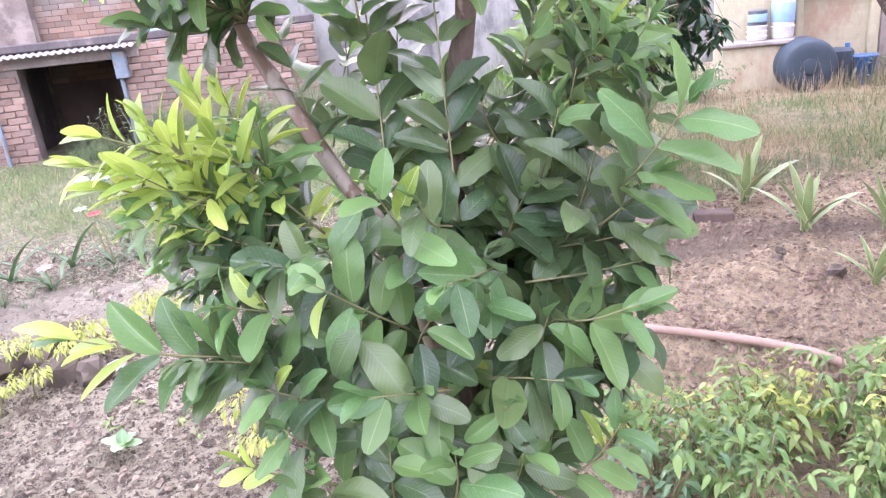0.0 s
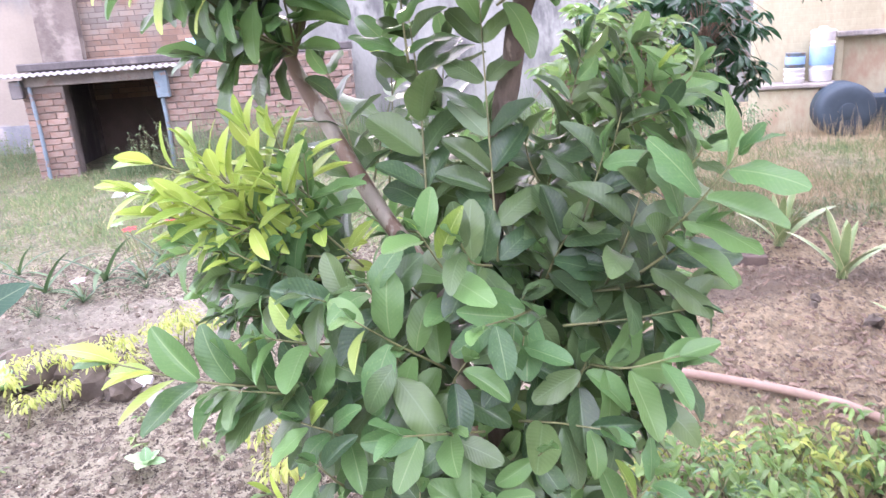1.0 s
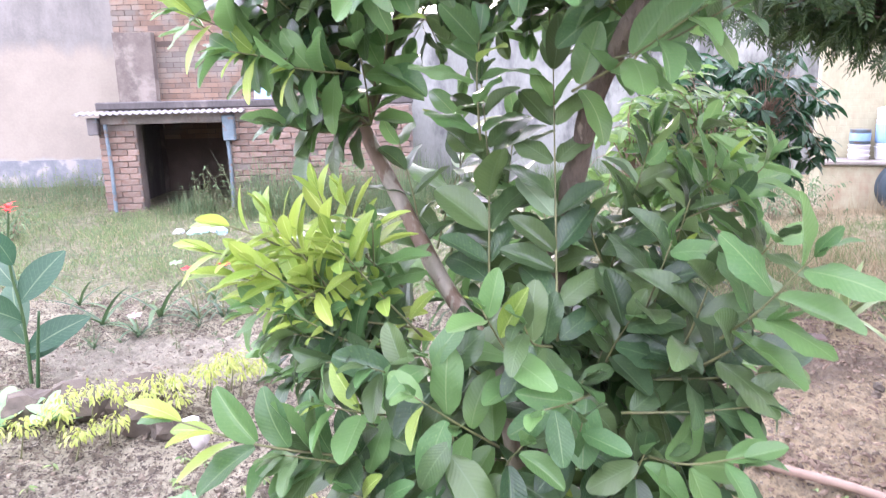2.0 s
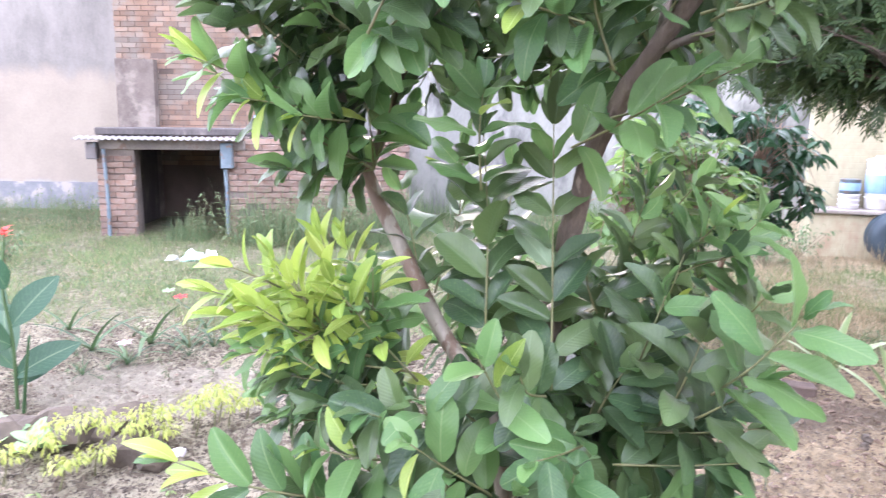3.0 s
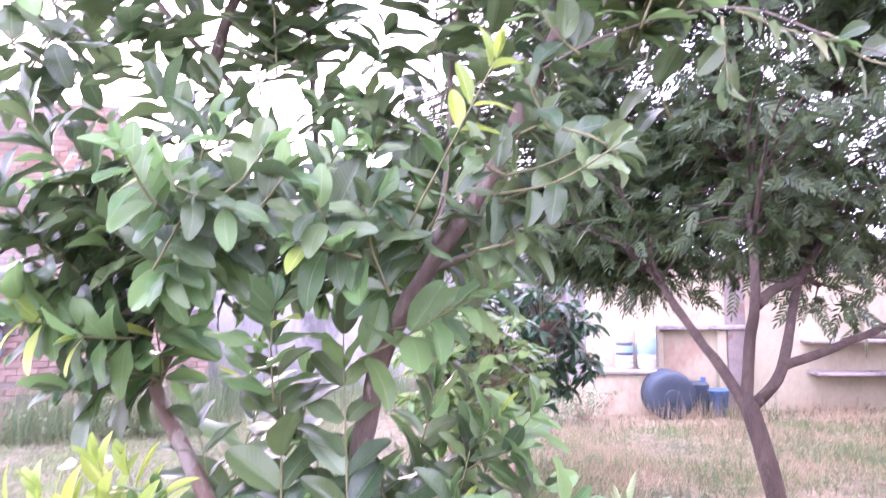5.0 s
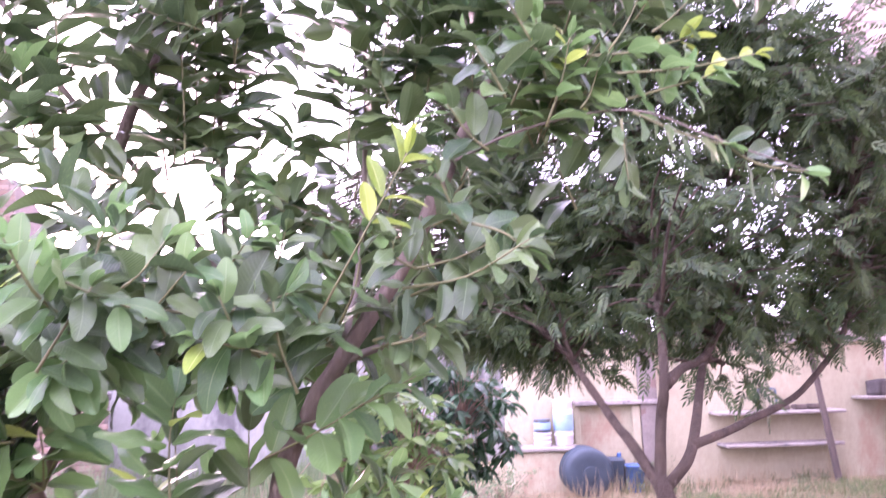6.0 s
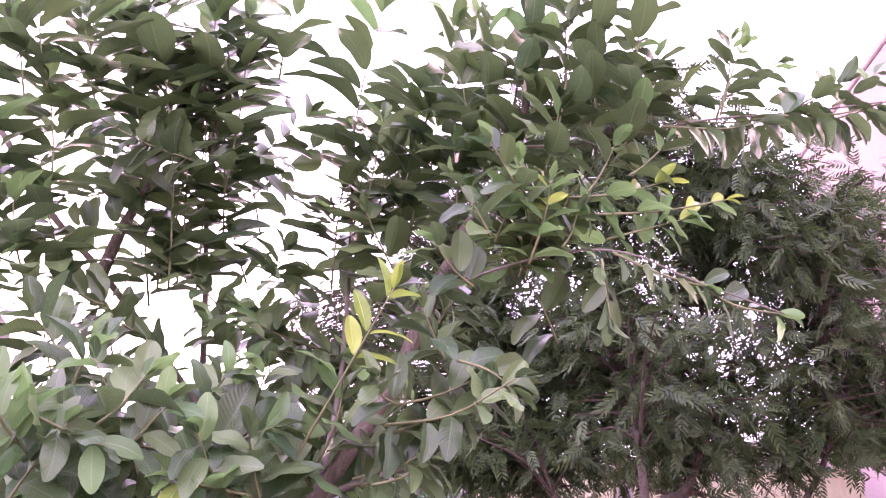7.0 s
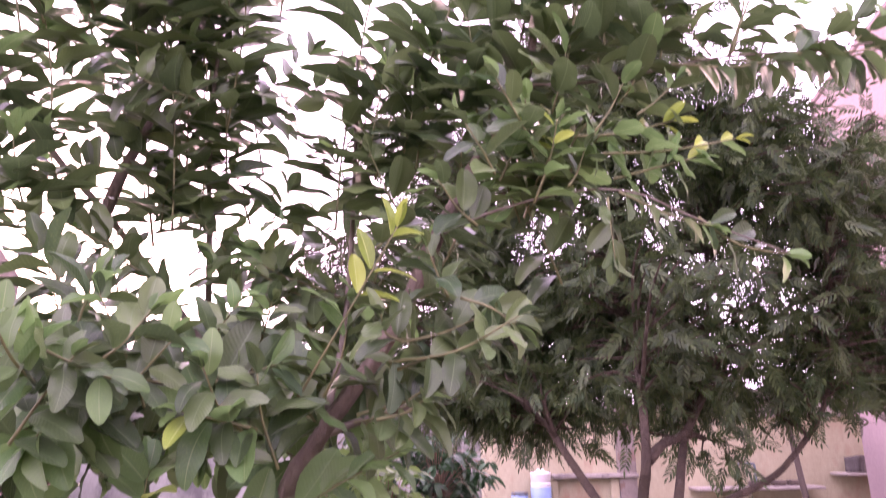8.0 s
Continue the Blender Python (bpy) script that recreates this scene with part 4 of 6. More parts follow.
shoot((-0.376, 1.320, 1.130), (-0.465, 1.240, 1.312), 5, 0.097, 2, 1, rise=0.3, lift=0.2)
shoot((-0.390, 1.300, 1.198), (-0.587, 1.200, 1.285), 7, 0.095, 2, 1, rise=0.3, lift=0.2)
shoot((-0.404, 1.300, 1.183), (-0.568, 1.200, 1.248), 6, 0.097, 2, 1, rise=0.3, lift=0.2)
shoot((-0.445, 1.280, 1.257), (-0.560, 1.200, 1.335), 4, 0.092, 2, 1, rise=0.3, lift=0.2)
shoot((-0.350, 1.350, 1.187), (-0.416, 1.320, 1.375), 5, 0.097, 2, 1, rise=0.3, lift=0.2)
shoot((-0.330, 1.380, 1.211), (-0.372, 1.350, 1.352), 4, 0.095, 2, 1, rise=0.3, lift=0.2)
shoot((-0.316, 1.300, 1.140), (-0.477, 1.220, 1.207), 5, 0.086, 1, 1, tips=0.7)
shoot((-0.270, 1.380, 1.170), (-0.353, 1.330, 1.263), 4, 0.092, 1, 1, tips=0.1)
shoot((-0.261, 1.300, 1.083), (-0.467, 1.200, 1.134), 6, 0.099, 0, 1, hang=0.35)
shoot((-0.242, 1.340, 1.097), (-0.428, 1.250, 1.151), 5, 0.099, 0, 1, hang=0.2)
shoot((-0.222, 1.300, 1.055), (-0.382, 1.180, 1.084), 5, 0.097, 0, 1, hang=0.35)
shoot((-0.251, 1.400, 1.092), (-0.335, 1.360, 1.160), 4, 0.097, 0, 1)
shoot((-0.352, 1.300, 1.232), (-0.380, 1.260, 1.295), 3, 0.102, 2, 1, rise=0.3, lift=0.2)
shoot((-0.319, 1.340, 1.163), (-0.314, 1.320, 1.313), 4, 0.092, 1, 0, tips=0.4)
shoot((-0.371, 1.280, 1.163), (-0.498, 1.180, 1.265), 5, 0.095, 2, 0, rise=0.3, lift=0.2)
shoot((-0.434, 1.300, 1.241), (-0.491, 1.240, 1.345), 4, 0.090, 2, 0, rise=0.3, lift=0.2)
shoot((-0.341, 1.300, 1.120), (-0.515, 1.200, 1.186), 5, 0.086, 1, 0, tips=0.6)
shoot((-0.302, 1.280, 1.077), (-0.440, 1.200, 1.168), 5, 0.092, 1, 0, tips=0.2)
shoot((0.276, 1.300, 0.859), (0.321, 1.280, 1.029), 4, 0.108, 0, 0, face=0.6)
shoot((0.103, 1.200, 0.855), (0.192, 1.140, 0.942), 4, 0.106, 0, 0, hang=0.6)
shoot((0.006, 1.250, 0.937), (0.076, 1.200, 1.051), 4, 0.108, 0, 0, hang=0.4)
shoot((-0.106, 1.300, 1.013), (-0.141, 1.200, 1.108), 3, 0.108, 0, 0, hang=0.3)
shoot((-0.292, 1.200, 0.805), (-0.320, 1.100, 0.956), 4, 0.097, 0, 0, hang=0.4)
shoot((-0.178, 1.150, 0.660), (-0.171, 1.050, 0.813), 4, 0.103, 0, 0, hang=0.6)
shoot((-0.052, 1.150, 0.618), (-0.038, 1.080, 0.777), 4, 0.108, 0, 0, hang=0.7)
shoot((0.149, 1.200, 0.540), (0.167, 1.120, 0.725), 4, 0.103, 0, 0, hang=0.5)
shoot((0.397, 1.500, 1.321), (0.452, 1.450, 1.406), 4, 0.108, 1, 0, face=0.6)
shoot((0.378, 1.400, 1.187), (0.442, 1.350, 1.276), 4, 0.108, 0, 0, face=0.6)
shoot((0.226, 1.450, 1.159), (0.298, 1.420, 1.338), 5, 0.119, 0, 0, face=0.8)
# the crown, with some shoots given the lighter leaf colour to paint in haze
shoot((-0.19, 1.61, 1.18), (-0.16, 1.61, 1.53), 6, 0.132, 1, 1, face=0.7, tips=0.12)
shoot((-0.06, 1.57, 1.17), (-0.04, 1.58, 1.49), 6, 0.132, 0, 1, face=0.7)
shoot((-0.35, 1.53, 1.49), (-0.65, 1.31, 1.71), 6, 0.110, 1, 0, face=0.7, tips=0.12)
shoot((-0.35, 1.53, 1.49), (-0.50, 1.38, 1.62), 4, 0.110, 1, 0, face=0.7, tips=0.12)
shoot((-0.35, 1.54, 1.62), (-0.56, 1.34, 1.80), 6, 0.110, 0, 0, lift=0.15, face=0.7)
shoot((-0.35, 1.54, 1.62), (-0.44, 1.38, 1.79), 5, 0.110, 0, 0, lift=0.15, face=0.7)
shoot((-0.35, 1.53, 1.49), (-0.28, 1.42, 1.72), 5, 0.110, 1, 0, face=0.7, tips=0.12)
shoot((-0.35, 1.53, 1.49), (-0.50, 1.38, 1.50), 4, 0.110, 0, 0, face=0.7)
shoot((-0.35, 1.53, 1.49), (-0.55, 1.36, 1.62), 5, 0.110, 0, 0, face=0.7)
shoot((-0.35, 1.53, 1.49), (-0.35, 1.42, 1.66), 4, 0.110, 1, 0, face=0.7, tips=0.12)
shoot((-0.35, 1.54, 1.62), (-0.62, 1.31, 1.87), 6, 0.110, 0, 0, lift=0.15, face=0.7)
shoot((-0.35, 1.54, 1.62), (-0.46, 1.35, 1.93), 6, 0.110, 0, 0, lift=0.15, face=0.7)
shoot((-0.35, 1.54, 1.62), (-0.32, 1.39, 1.88), 6, 0.110, 1, 0, lift=0.15, face=0.7, tips=0.12)
shoot((-0.12, 1.67, 1.97), (-0.26, 1.60, 1.67), 5, 0.110, 0, 0, face=0.7)
shoot((-0.12, 1.67, 1.97), (-0.07, 1.61, 1.68), 5, 0.110, 0, 0, face=0.7)
shoot((-0.00, 1.68, 1.96), (-0.01, 1.61, 1.67), 4, 0.110, 1, 0, face=0.7, tips=0.12)
shoot((-0.17, 1.68, 1.92), (-0.18, 1.60, 1.76), 4, 0.110, 0, 0, lift=0.15, face=0.7)
shoot((-0.22, 1.66, 1.99), (-0.32, 1.58, 1.80), 5, 0.110, 0, 0, lift=0.15, face=0.7)
shoot((-0.04, 1.69, 1.93), (0.07, 1.61, 1.73), 5, 0.110, 1, 0, face=0.7, tips=0.12)
shoot((-0.27, 1.69, 1.84), (-0.21, 1.61, 1.66), 4, 0.110, 0, 0, face=0.7)
shoot((0.06, 1.67, 2.00), (0.04, 1.60, 1.78), 5, 0.110, 0, 0, lift=0.15, face=0.7)
shoot((-0.11, 1.70, 1.85), (-0.14, 1.61, 1.70), 4, 0.110, 1, 0, face=0.7, tips=0.12)
shoot((0.12, 1.36, 1.60), (0.32, 1.21, 1.69), 5, 0.095, 1, 1, face=0.7, tips=0.12)
shoot((0.22, 1.33, 1.74), (0.38, 1.23, 1.79), 5, 0.095, 0, 0, lift=0.15, face=0.7)
shoot((0.17, 1.40, 1.67), (0.05, 1.35, 1.77), 5, 0.110, 1, 0, lift=0.15, face=0.7, tips=0.12)
shoot((0.21, 1.39, 1.72), (0.11, 1.33, 1.84), 5, 0.110, 0, 0, lift=0.15, face=0.7)
shoot((0.25, 1.02, 1.83), (0.39, 0.83, 1.88), 5, 0.065, 0, 0, lift=0.15, face=0.7)
shoot((-0.27, 0.99, 1.85), (-0.14, 0.93, 1.79), 5, 0.072, 0, 0, lift=0.15, face=0.7)
shoot((-0.20, 1.06, 1.71), (-0.07, 0.96, 1.85), 7, 0.076, 0, 0, lift=0.15, face=0.7)
shoot((-0.23, 1.00, 1.78), (-0.28, 0.88, 1.87), 6, 0.072, 1, 0, lift=0.15, face=0.7, tips=0.12)
shoot((-0.10, 1.11, 1.74), (-0.18, 1.04, 1.92), 7, 0.072, 0, 0, lift=0.15, face=0.7)
shoot((0.04, 1.06, 1.72), (-0.03, 0.96, 1.81), 6, 0.076, 0, 0, lift=0.15, face=0.7)
shoot((0.04, 1.21, 1.79), (0.07, 1.09, 1.93), 6, 0.072, 0, 0, lift=0.15, face=0.7)
shoot((0.23, 1.09, 1.74), (0.30, 0.96, 1.79), 5, 0.068, 0, 0, lift=0.15, face=0.7)
shoot((-0.07, 1.21, 1.81), (0.02, 1.10, 1.93), 6, 0.072, 0, 0, lift=0.15, face=0.7)
shoot((-0.26, 1.00, 1.71), (-0.19, 0.95, 1.82), 5, 0.072, 0, 0, lift=0.15, face=0.7)
shoot((-0.11, 1.40, 1.46), (-0.11, 1.42, 1.66), 5, 0.121, 1, 0, face=0.7, tips=0.12)
shoot((0.225, 1.007, 1.740), (0.316, 0.979, 1.789), 3, 0.081, 0, 1, face=0.7)
shoot((0.272, 1.017, 1.862), (0.391, 0.971, 1.903), 4, 0.081, 0, 1, face=0.7)
shoot((0.340, 0.933, 1.922), (0.421, 0.908, 1.877), 3, 0.081, 0, 1, face=0.7)
shoot((-0.139, 1.111, 1.791), (-0.297, 1.080, 1.880), 6, 0.095, 1, 0, lift=0.3, tips=0.5, face=0.7)
shoot((-0.15, 1.16, 1.76), (-0.25, 1.10, 1.80), 4, 0.095, 1, 0, lift=0.3, face=0.7, tips=0.12)
# the crown against the sky, and the boughs reaching out over the bed
shoot((0.234, 1.450, 2.166), (0.263, 1.420, 2.506), 8, 0.113, 0, 0, lift=0.5, face=0.25, flat=0.15)
shoot((0.261, 1.420, 2.477), (0.324, 1.360, 2.898), 8, 0.127, 0, 0, lift=0.5, face=0.25, flat=0.15)
shoot((0.081, 1.620, 2.350), (0.032, 1.620, 2.555), 5, 0.089, 0, 0, lift=0.5, face=0.25, flat=0.0)
shoot((-0.011, 1.500, 2.419), (0.169, 1.450, 2.608), 8, 0.097, 0, 0, lift=0.1, face=0.8, flat=0.6)
shoot((-0.016, 1.450, 2.370), (0.005, 1.400, 2.822), 11, 0.113, 0, 0, lift=0.1, face=0.8, flat=0.6)
shoot((-0.109, 1.450, 2.142), (-0.146, 1.420, 2.542), 9, 0.119, 0, 0, lift=0.1, face=0.8, flat=0.6)
shoot((-0.142, 1.420, 2.501), (-0.183, 1.380, 2.808), 8, 0.130, 0, 0, lift=0.1, face=0.8, flat=0.6)
shoot((-0.054, 1.500, 2.159), (-0.072, 1.460, 2.577), 9, 0.119, 0, 0, lift=0.1, face=0.8, flat=0.6)
shoot((-0.075, 1.460, 2.533), (-0.072, 1.400, 2.850), 8, 0.130, 0, 0, lift=0.1, face=0.8, flat=0.6)
shoot((-0.175, 1.450, 2.403), (-0.262, 1.380, 2.732), 9, 0.121, 0, 0, lift=0.1, face=0.8, flat=0.6)
shoot((-0.084, 1.400, 2.419), (-0.313, 1.300, 2.465), 8, 0.108, 0, 0, lift=0.1, face=0.8, flat=0.6)
shoot((-0.283, 1.360, 2.485), (-0.310, 1.320, 2.691), 5, 0.119, 0, 0, lift=0.5, face=0.25)
shoot((-0.326, 1.300, 2.247), (-0.357, 1.260, 2.488), 8, 0.103, 0, 0, lift=0.5, face=0.25)
shoot((-0.355, 1.260, 2.465), (-0.385, 1.220, 2.625), 5, 0.108, 0, 0, lift=0.5, face=0.25)
shoot((-0.382, 1.250, 2.408), (-0.415, 1.220, 2.570), 5, 0.103, 0, 0, lift=0.5, face=0.25)
shoot((-0.205, 1.500, 2.384), (-0.318, 1.420, 2.302), 5, 0.076, 0, 0, lift=0.5, face=0.25)
shoot((-0.276, 1.320, 2.105), (-0.334, 1.280, 2.260), 7, 0.099, 0, 0, lift=0.5, face=0.25)
shoot((-0.328, 1.280, 2.069), (-0.371, 1.240, 2.228), 7, 0.103, 0, 0, lift=0.5, face=0.25)
shoot((-0.134, 1.500, 2.154), (-0.127, 1.500, 2.277), 4, 0.081, 0, 0, lift=0.1, face=0.8, flat=0.6)
shoot((0.020, 1.500, 2.100), (-0.074, 1.450, 2.188), 5, 0.095, 0, 0, lift=0.5, face=0.25)
shoot((0.217, 1.500, 2.125), (0.108, 1.450, 2.190), 5, 0.095, 0, 0, lift=0.5, face=0.25)
shoot((0.054, 1.550, 2.194), (0.009, 1.520, 2.297), 4, 0.097, 0, 0, lift=0.1, face=0.8, flat=0.6)
shoot((0.100, 1.500, 2.197), (0.131, 1.460, 2.254), 4, 0.092, 0, 0, lift=0.5, face=0.25)
shoot((-0.217, 1.400, 2.086), (-0.273, 1.360, 2.105), 4, 0.092, 0, 0, lift=0.5, face=0.25)
shoot((-0.155, 1.450, 2.043), (-0.227, 1.400, 2.085), 4, 0.092, 0, 0, lift=0.5, face=0.25)
shoot((0.049, 1.500, 2.014), (-0.026, 1.460, 2.076), 4, 0.085, 0, 0, lift=0.5, face=0.25)
shoot((0.150, 1.550, 2.053), (0.079, 1.500, 2.117), 4, 0.092, 0, 0, lift=0.5, face=0.25)
shoot((-0.089, 1.500, 2.008), (-0.143, 1.450, 2.032), 3, 0.080, 0, 0, lift=0.5, face=0.25)
shoot((-0.250, 1.200, 1.948), (-0.296, 1.150, 2.009), 4, 0.090, 0, 0, lift=0.5, face=0.25)
shoot((0.391, 1.350, 2.281), (0.406, 1.280, 2.557), 7, 0.119, 0, 0, lift=0.1, face=0.8, flat=0.6)
shoot((0.405, 1.280, 2.528), (0.457, 1.200, 2.749), 7, 0.121, 0, 0, lift=0.1, face=0.8, flat=0.6)
shoot((0.312, 1.400, 2.278), (0.349, 1.340, 2.479), 5, 0.121, 0, 0, lift=0.1, face=0.8, flat=0.6)
shoot((0.356, 1.320, 2.164), (0.281, 1.320, 2.312), 5, 0.108, 0, 0, lift=0.1, face=0.8, flat=0.6)
shoot((0.462, 1.250, 2.265), (0.449, 1.200, 2.438), 5, 0.108, 0, 0, lift=0.1, face=0.8, flat=0.6)
shoot((0.540, 1.120, 2.342), (0.588, 1.080, 2.721), 8, 0.115, 0, 0, lift=0.1, face=0.8, flat=0.6)
shoot((0.490, 1.150, 2.343), (0.505, 1.120, 2.703), 7, 0.112, 0, 0, lift=0.1, face=0.8, flat=0.6)
shoot((0.610, 1.050, 2.400), (0.647, 1.020, 2.677), 6, 0.105, 0, 0, lift=0.1, face=0.8, flat=0.6)
shoot((0.670, 1.020, 2.406), (0.720, 1.000, 2.651), 5, 0.100, 0, 0, lift=0.5, face=0.25)
shoot((0.736, 1.000, 2.419), (0.773, 0.980, 2.635), 5, 0.088, 0, 0, lift=0.5, face=0.25)
shoot((0.792, 0.980, 2.442), (0.816, 0.960, 2.590), 4, 0.075, 0, 0, lift=0.5, face=0.25)
shoot((0.809, 0.970, 2.427), (1.061, 0.900, 2.458), 7, 0.070, 0, 0, lift=0.2, hang=0.5, face=0.2, flat=0.1)
shoot((1.046, 0.900, 2.456), (1.264, 0.820, 2.484), 6, 0.070, 0, 0, lift=0.2, hang=0.4, face=0.2, flat=0.1)
shoot((0.935, 0.950, 2.459), (0.981, 0.920, 2.638), 5, 0.070, 0, 0, lift=0.5, face=0.25)
shoot((0.962, 0.940, 2.507), (1.079, 0.900, 2.591), 4, 0.060, 0, 0, lift=0.5, face=0.25)
shoot((0.901, 0.960, 2.455), (0.842, 0.950, 2.536), 3, 0.065, 0, 0, lift=0.5, face=0.25)
shoot((1.078, 0.900, 2.469), (1.202, 0.860, 2.542), 3, 0.060, 0, 0, lift=0.5, face=0.25)
shoot((1.156, 0.860, 2.475), (1.249, 0.820, 2.546), 3, 0.065, 0, 0, lift=0.5, face=0.25)
shoot((0.623, 0.950, 2.204), (0.861, 0.880, 2.235), 5, 0.066, 1, 1, lift=0.2, tips=0.6)
shoot((0.585, 0.980, 2.245), (0.761, 0.920, 2.275), 4, 0.072, 1, 1, lift=0.2, tips=0.4)
shoot((0.642, 0.950, 2.158), (0.785, 0.900, 2.197), 4, 0.068, 1, 1, lift=0.2, tips=0.1)
shoot((0.633, 1.000, 2.260), (0.700, 0.970, 2.379), 4, 0.075, 0, 0, lift=0.2)
shoot((0.711, 0.960, 2.298), (0.794, 0.940, 2.372), 3, 0.070, 0, 0, lift=0.2)
shoot((0.507, 1.000, 2.114), (0.536, 0.950, 2.260), 5, 0.068, 1, 0, lift=0.2, tips=0.5)
shoot((0.465, 1.050, 2.170), (0.497, 1.020, 2.274), 4, 0.075, 1, 0, lift=0.2, tips=0.5)
shoot((0.475, 1.150, 2.266), (0.503, 1.120, 2.356), 3, 0.080, 0, 0, lift=0.2)
shoot((0.566, 0.980, 2.145), (0.589, 0.950, 2.212), 3, 0.068, 0, 0, lift=0.2)
shoot((0.632, 0.920, 2.122), (0.761, 0.850, 2.050), 5, 0.060, 0, 0, hang=0.3)
shoot((0.742, 0.860, 2.068), (0.881, 0.800, 1.997), 4, 0.056, 0, 0, hang=0.1)
shoot((0.608, 0.920, 2.108), (0.601, 0.900, 1.993), 4, 0.060, 0, 0, hang=0.8)
shoot((0.108, 1.100, 1.757), (0.251, 0.980, 2.043), 7, 0.085, 1, 1, tips=1.0, lift=0.1)
shoot((0.263, 1.020, 1.818), (0.456, 0.950, 1.898), 5, 0.070, 0, 0, lift=0.1)
shoot((0.326, 1.100, 1.952), (0.383, 1.050, 1.985), 3, 0.075, 0, 0, lift=0.1)
shoot((0.217, 1.100, 1.751), (0.319, 1.020, 1.809), 4, 0.078, 0, 0, lift=0.1)
shoot((-0.063, 1.120, 1.794), (-0.262, 0.980, 1.859), 6, 0.085, 0, 0, lift=0.1)
shoot((-0.183, 1.000, 1.806), (-0.106, 1.000, 1.893), 4, 0.090, 0, 0, lift=0.1, face=0.6)
shoot((-0.165, 1.050, 1.783), (-0.244, 1.000, 1.706), 5, 0.090, 1, 0, hang=0.3)
shoot((0.054, 1.050, 1.728), (-0.057, 0.980, 1.752), 4, 0.088, 1, 0, tips=0.2)
shoot((0.092, 1.080, 1.669), (0.049, 1.040, 1.810), 5, 0.088, 0, 0, face=0.5)
shoot((-0.039, 1.120, 1.798), (0.085, 1.080, 1.831), 5, 0.085, 0, 0, face=0.5)
shoot((0.161, 1.100, 1.779), (0.189, 1.060, 1.884), 4, 0.080, 0, 0)
shoot((0.012, 1.200, 1.841), (0.035, 1.180, 1.916), 4, 0.085, 0, 0, lift=0.3)
shoot((-0.212, 1.100, 1.880), (-0.185, 1.080, 1.942), 4, 0.090, 0, 0, lift=0.3)
shoot((0.060, 1.710, 2.482), (0.284, 1.660, 2.703), 8, 0.097, 0, 0, lift=0.1, face=0.8, flat=0.6)
shoot((-0.078, 1.632, 2.398), (-0.073, 1.582, 2.892), 11, 0.113, 0, 0, lift=0.1, face=0.8, flat=0.6)
shoot((-0.147, 1.519, 2.118), (-0.195, 1.489, 2.526), 9, 0.119, 0, 0, lift=0.1, face=0.8, flat=0.6)
shoot((-0.197, 1.487, 2.542), (-0.250, 1.447, 2.859), 8, 0.130, 0, 0, lift=0.1, face=0.8, flat=0.6)
shoot((-0.097, 1.581, 2.188), (-0.125, 1.541, 2.624), 9, 0.119, 0, 0, lift=0.1, face=0.8, flat=0.6)
shoot((-0.007, 1.646, 2.686), (0.013, 1.586, 3.061), 8, 0.130, 0, 0, lift=0.1, face=0.8, flat=0.6)
shoot((-0.149, 1.500, 2.471), (-0.233, 1.430, 2.820), 9, 0.121, 0, 0, lift=0.1, face=0.8, flat=0.6)
shoot((-0.160, 1.613, 2.477), (-0.426, 1.513, 2.537), 8, 0.108, 0, 0, lift=0.1, face=0.8, flat=0.6)
shoot((-0.189, 1.713, 2.233), (-0.190, 1.713, 2.371), 4, 0.081, 0, 0, lift=0.5, face=0.25)
shoot((0.388, 1.565, 2.397), (0.394, 1.495, 2.716), 7, 0.119, 0, 0, lift=0.1, face=0.8, flat=0.6)
shoot((0.488, 1.391, 2.626), (0.558, 1.311, 2.877), 7, 0.121, 0, 0, lift=0.1, face=0.8, flat=0.6)
shoot((0.293, 1.506, 2.341), (0.325, 1.446, 2.557), 5, 0.121, 0, 0, lift=0.5, face=0.25)
shoot((0.329, 1.490, 2.201), (0.230, 1.490, 2.362), 5, 0.108, 0, 0, lift=0.1, face=0.8, flat=0.6)
shoot((0.484, 1.200, 2.338), (0.447, 1.150, 2.572), 7, 0.119, 0, 0, lift=0.1, face=0.8, flat=0.6)
shoot((0.574, 1.100, 2.446), (0.601, 1.050, 2.647), 6, 0.110, 0, 0, lift=0.1, face=0.8, flat=0.6)
shoot((0.430, 1.300, 2.388), (0.439, 1.280, 2.548), 5, 0.119, 0, 0, lift=0.1, face=0.8, flat=0.6)
shoot((0.585, 1.060, 2.327), (0.605, 1.020, 2.458), 5, 0.100, 0, 0, lift=0.1, face=0.8, flat=0.6)
shoot((0.526, 1.100, 2.253), (0.499, 1.080, 2.386), 5, 0.100, 0, 0, lift=0.1, face=0.8, flat=0.6)
shoot((0.703, 1.000, 2.340), (0.760, 0.970, 2.456), 4, 0.090, 0, 0, lift=0.5, face=0.25)
shoot((0.362, 1.340, 2.328), (0.378, 1.300, 2.450), 5, 0.119, 0, 0, lift=0.1, face=0.8, flat=0.6)
shoot((0.278, 1.300, 2.080), (0.361, 1.250, 2.168), 5, 0.097, 0, 0, lift=0.5, face=0.25)
shoot((0.415, 1.200, 2.064), (0.459, 1.150, 2.157), 5, 0.097, 0, 0, lift=0.5, face=0.25)
shoot((-0.401, 1.300, 2.195), (-0.430, 1.250, 2.366), 7, 0.108, 0, 0, lift=0.5, face=0.25)
shoot((-0.281, 1.340, 2.211), (-0.340, 1.280, 2.162), 5, 0.097, 0, 0, lift=0.5, face=0.25)
shoot((-0.280, 1.300, 2.527), (-0.322, 1.280, 2.659), 5, 0.119, 0, 0, lift=0.5, face=0.25)
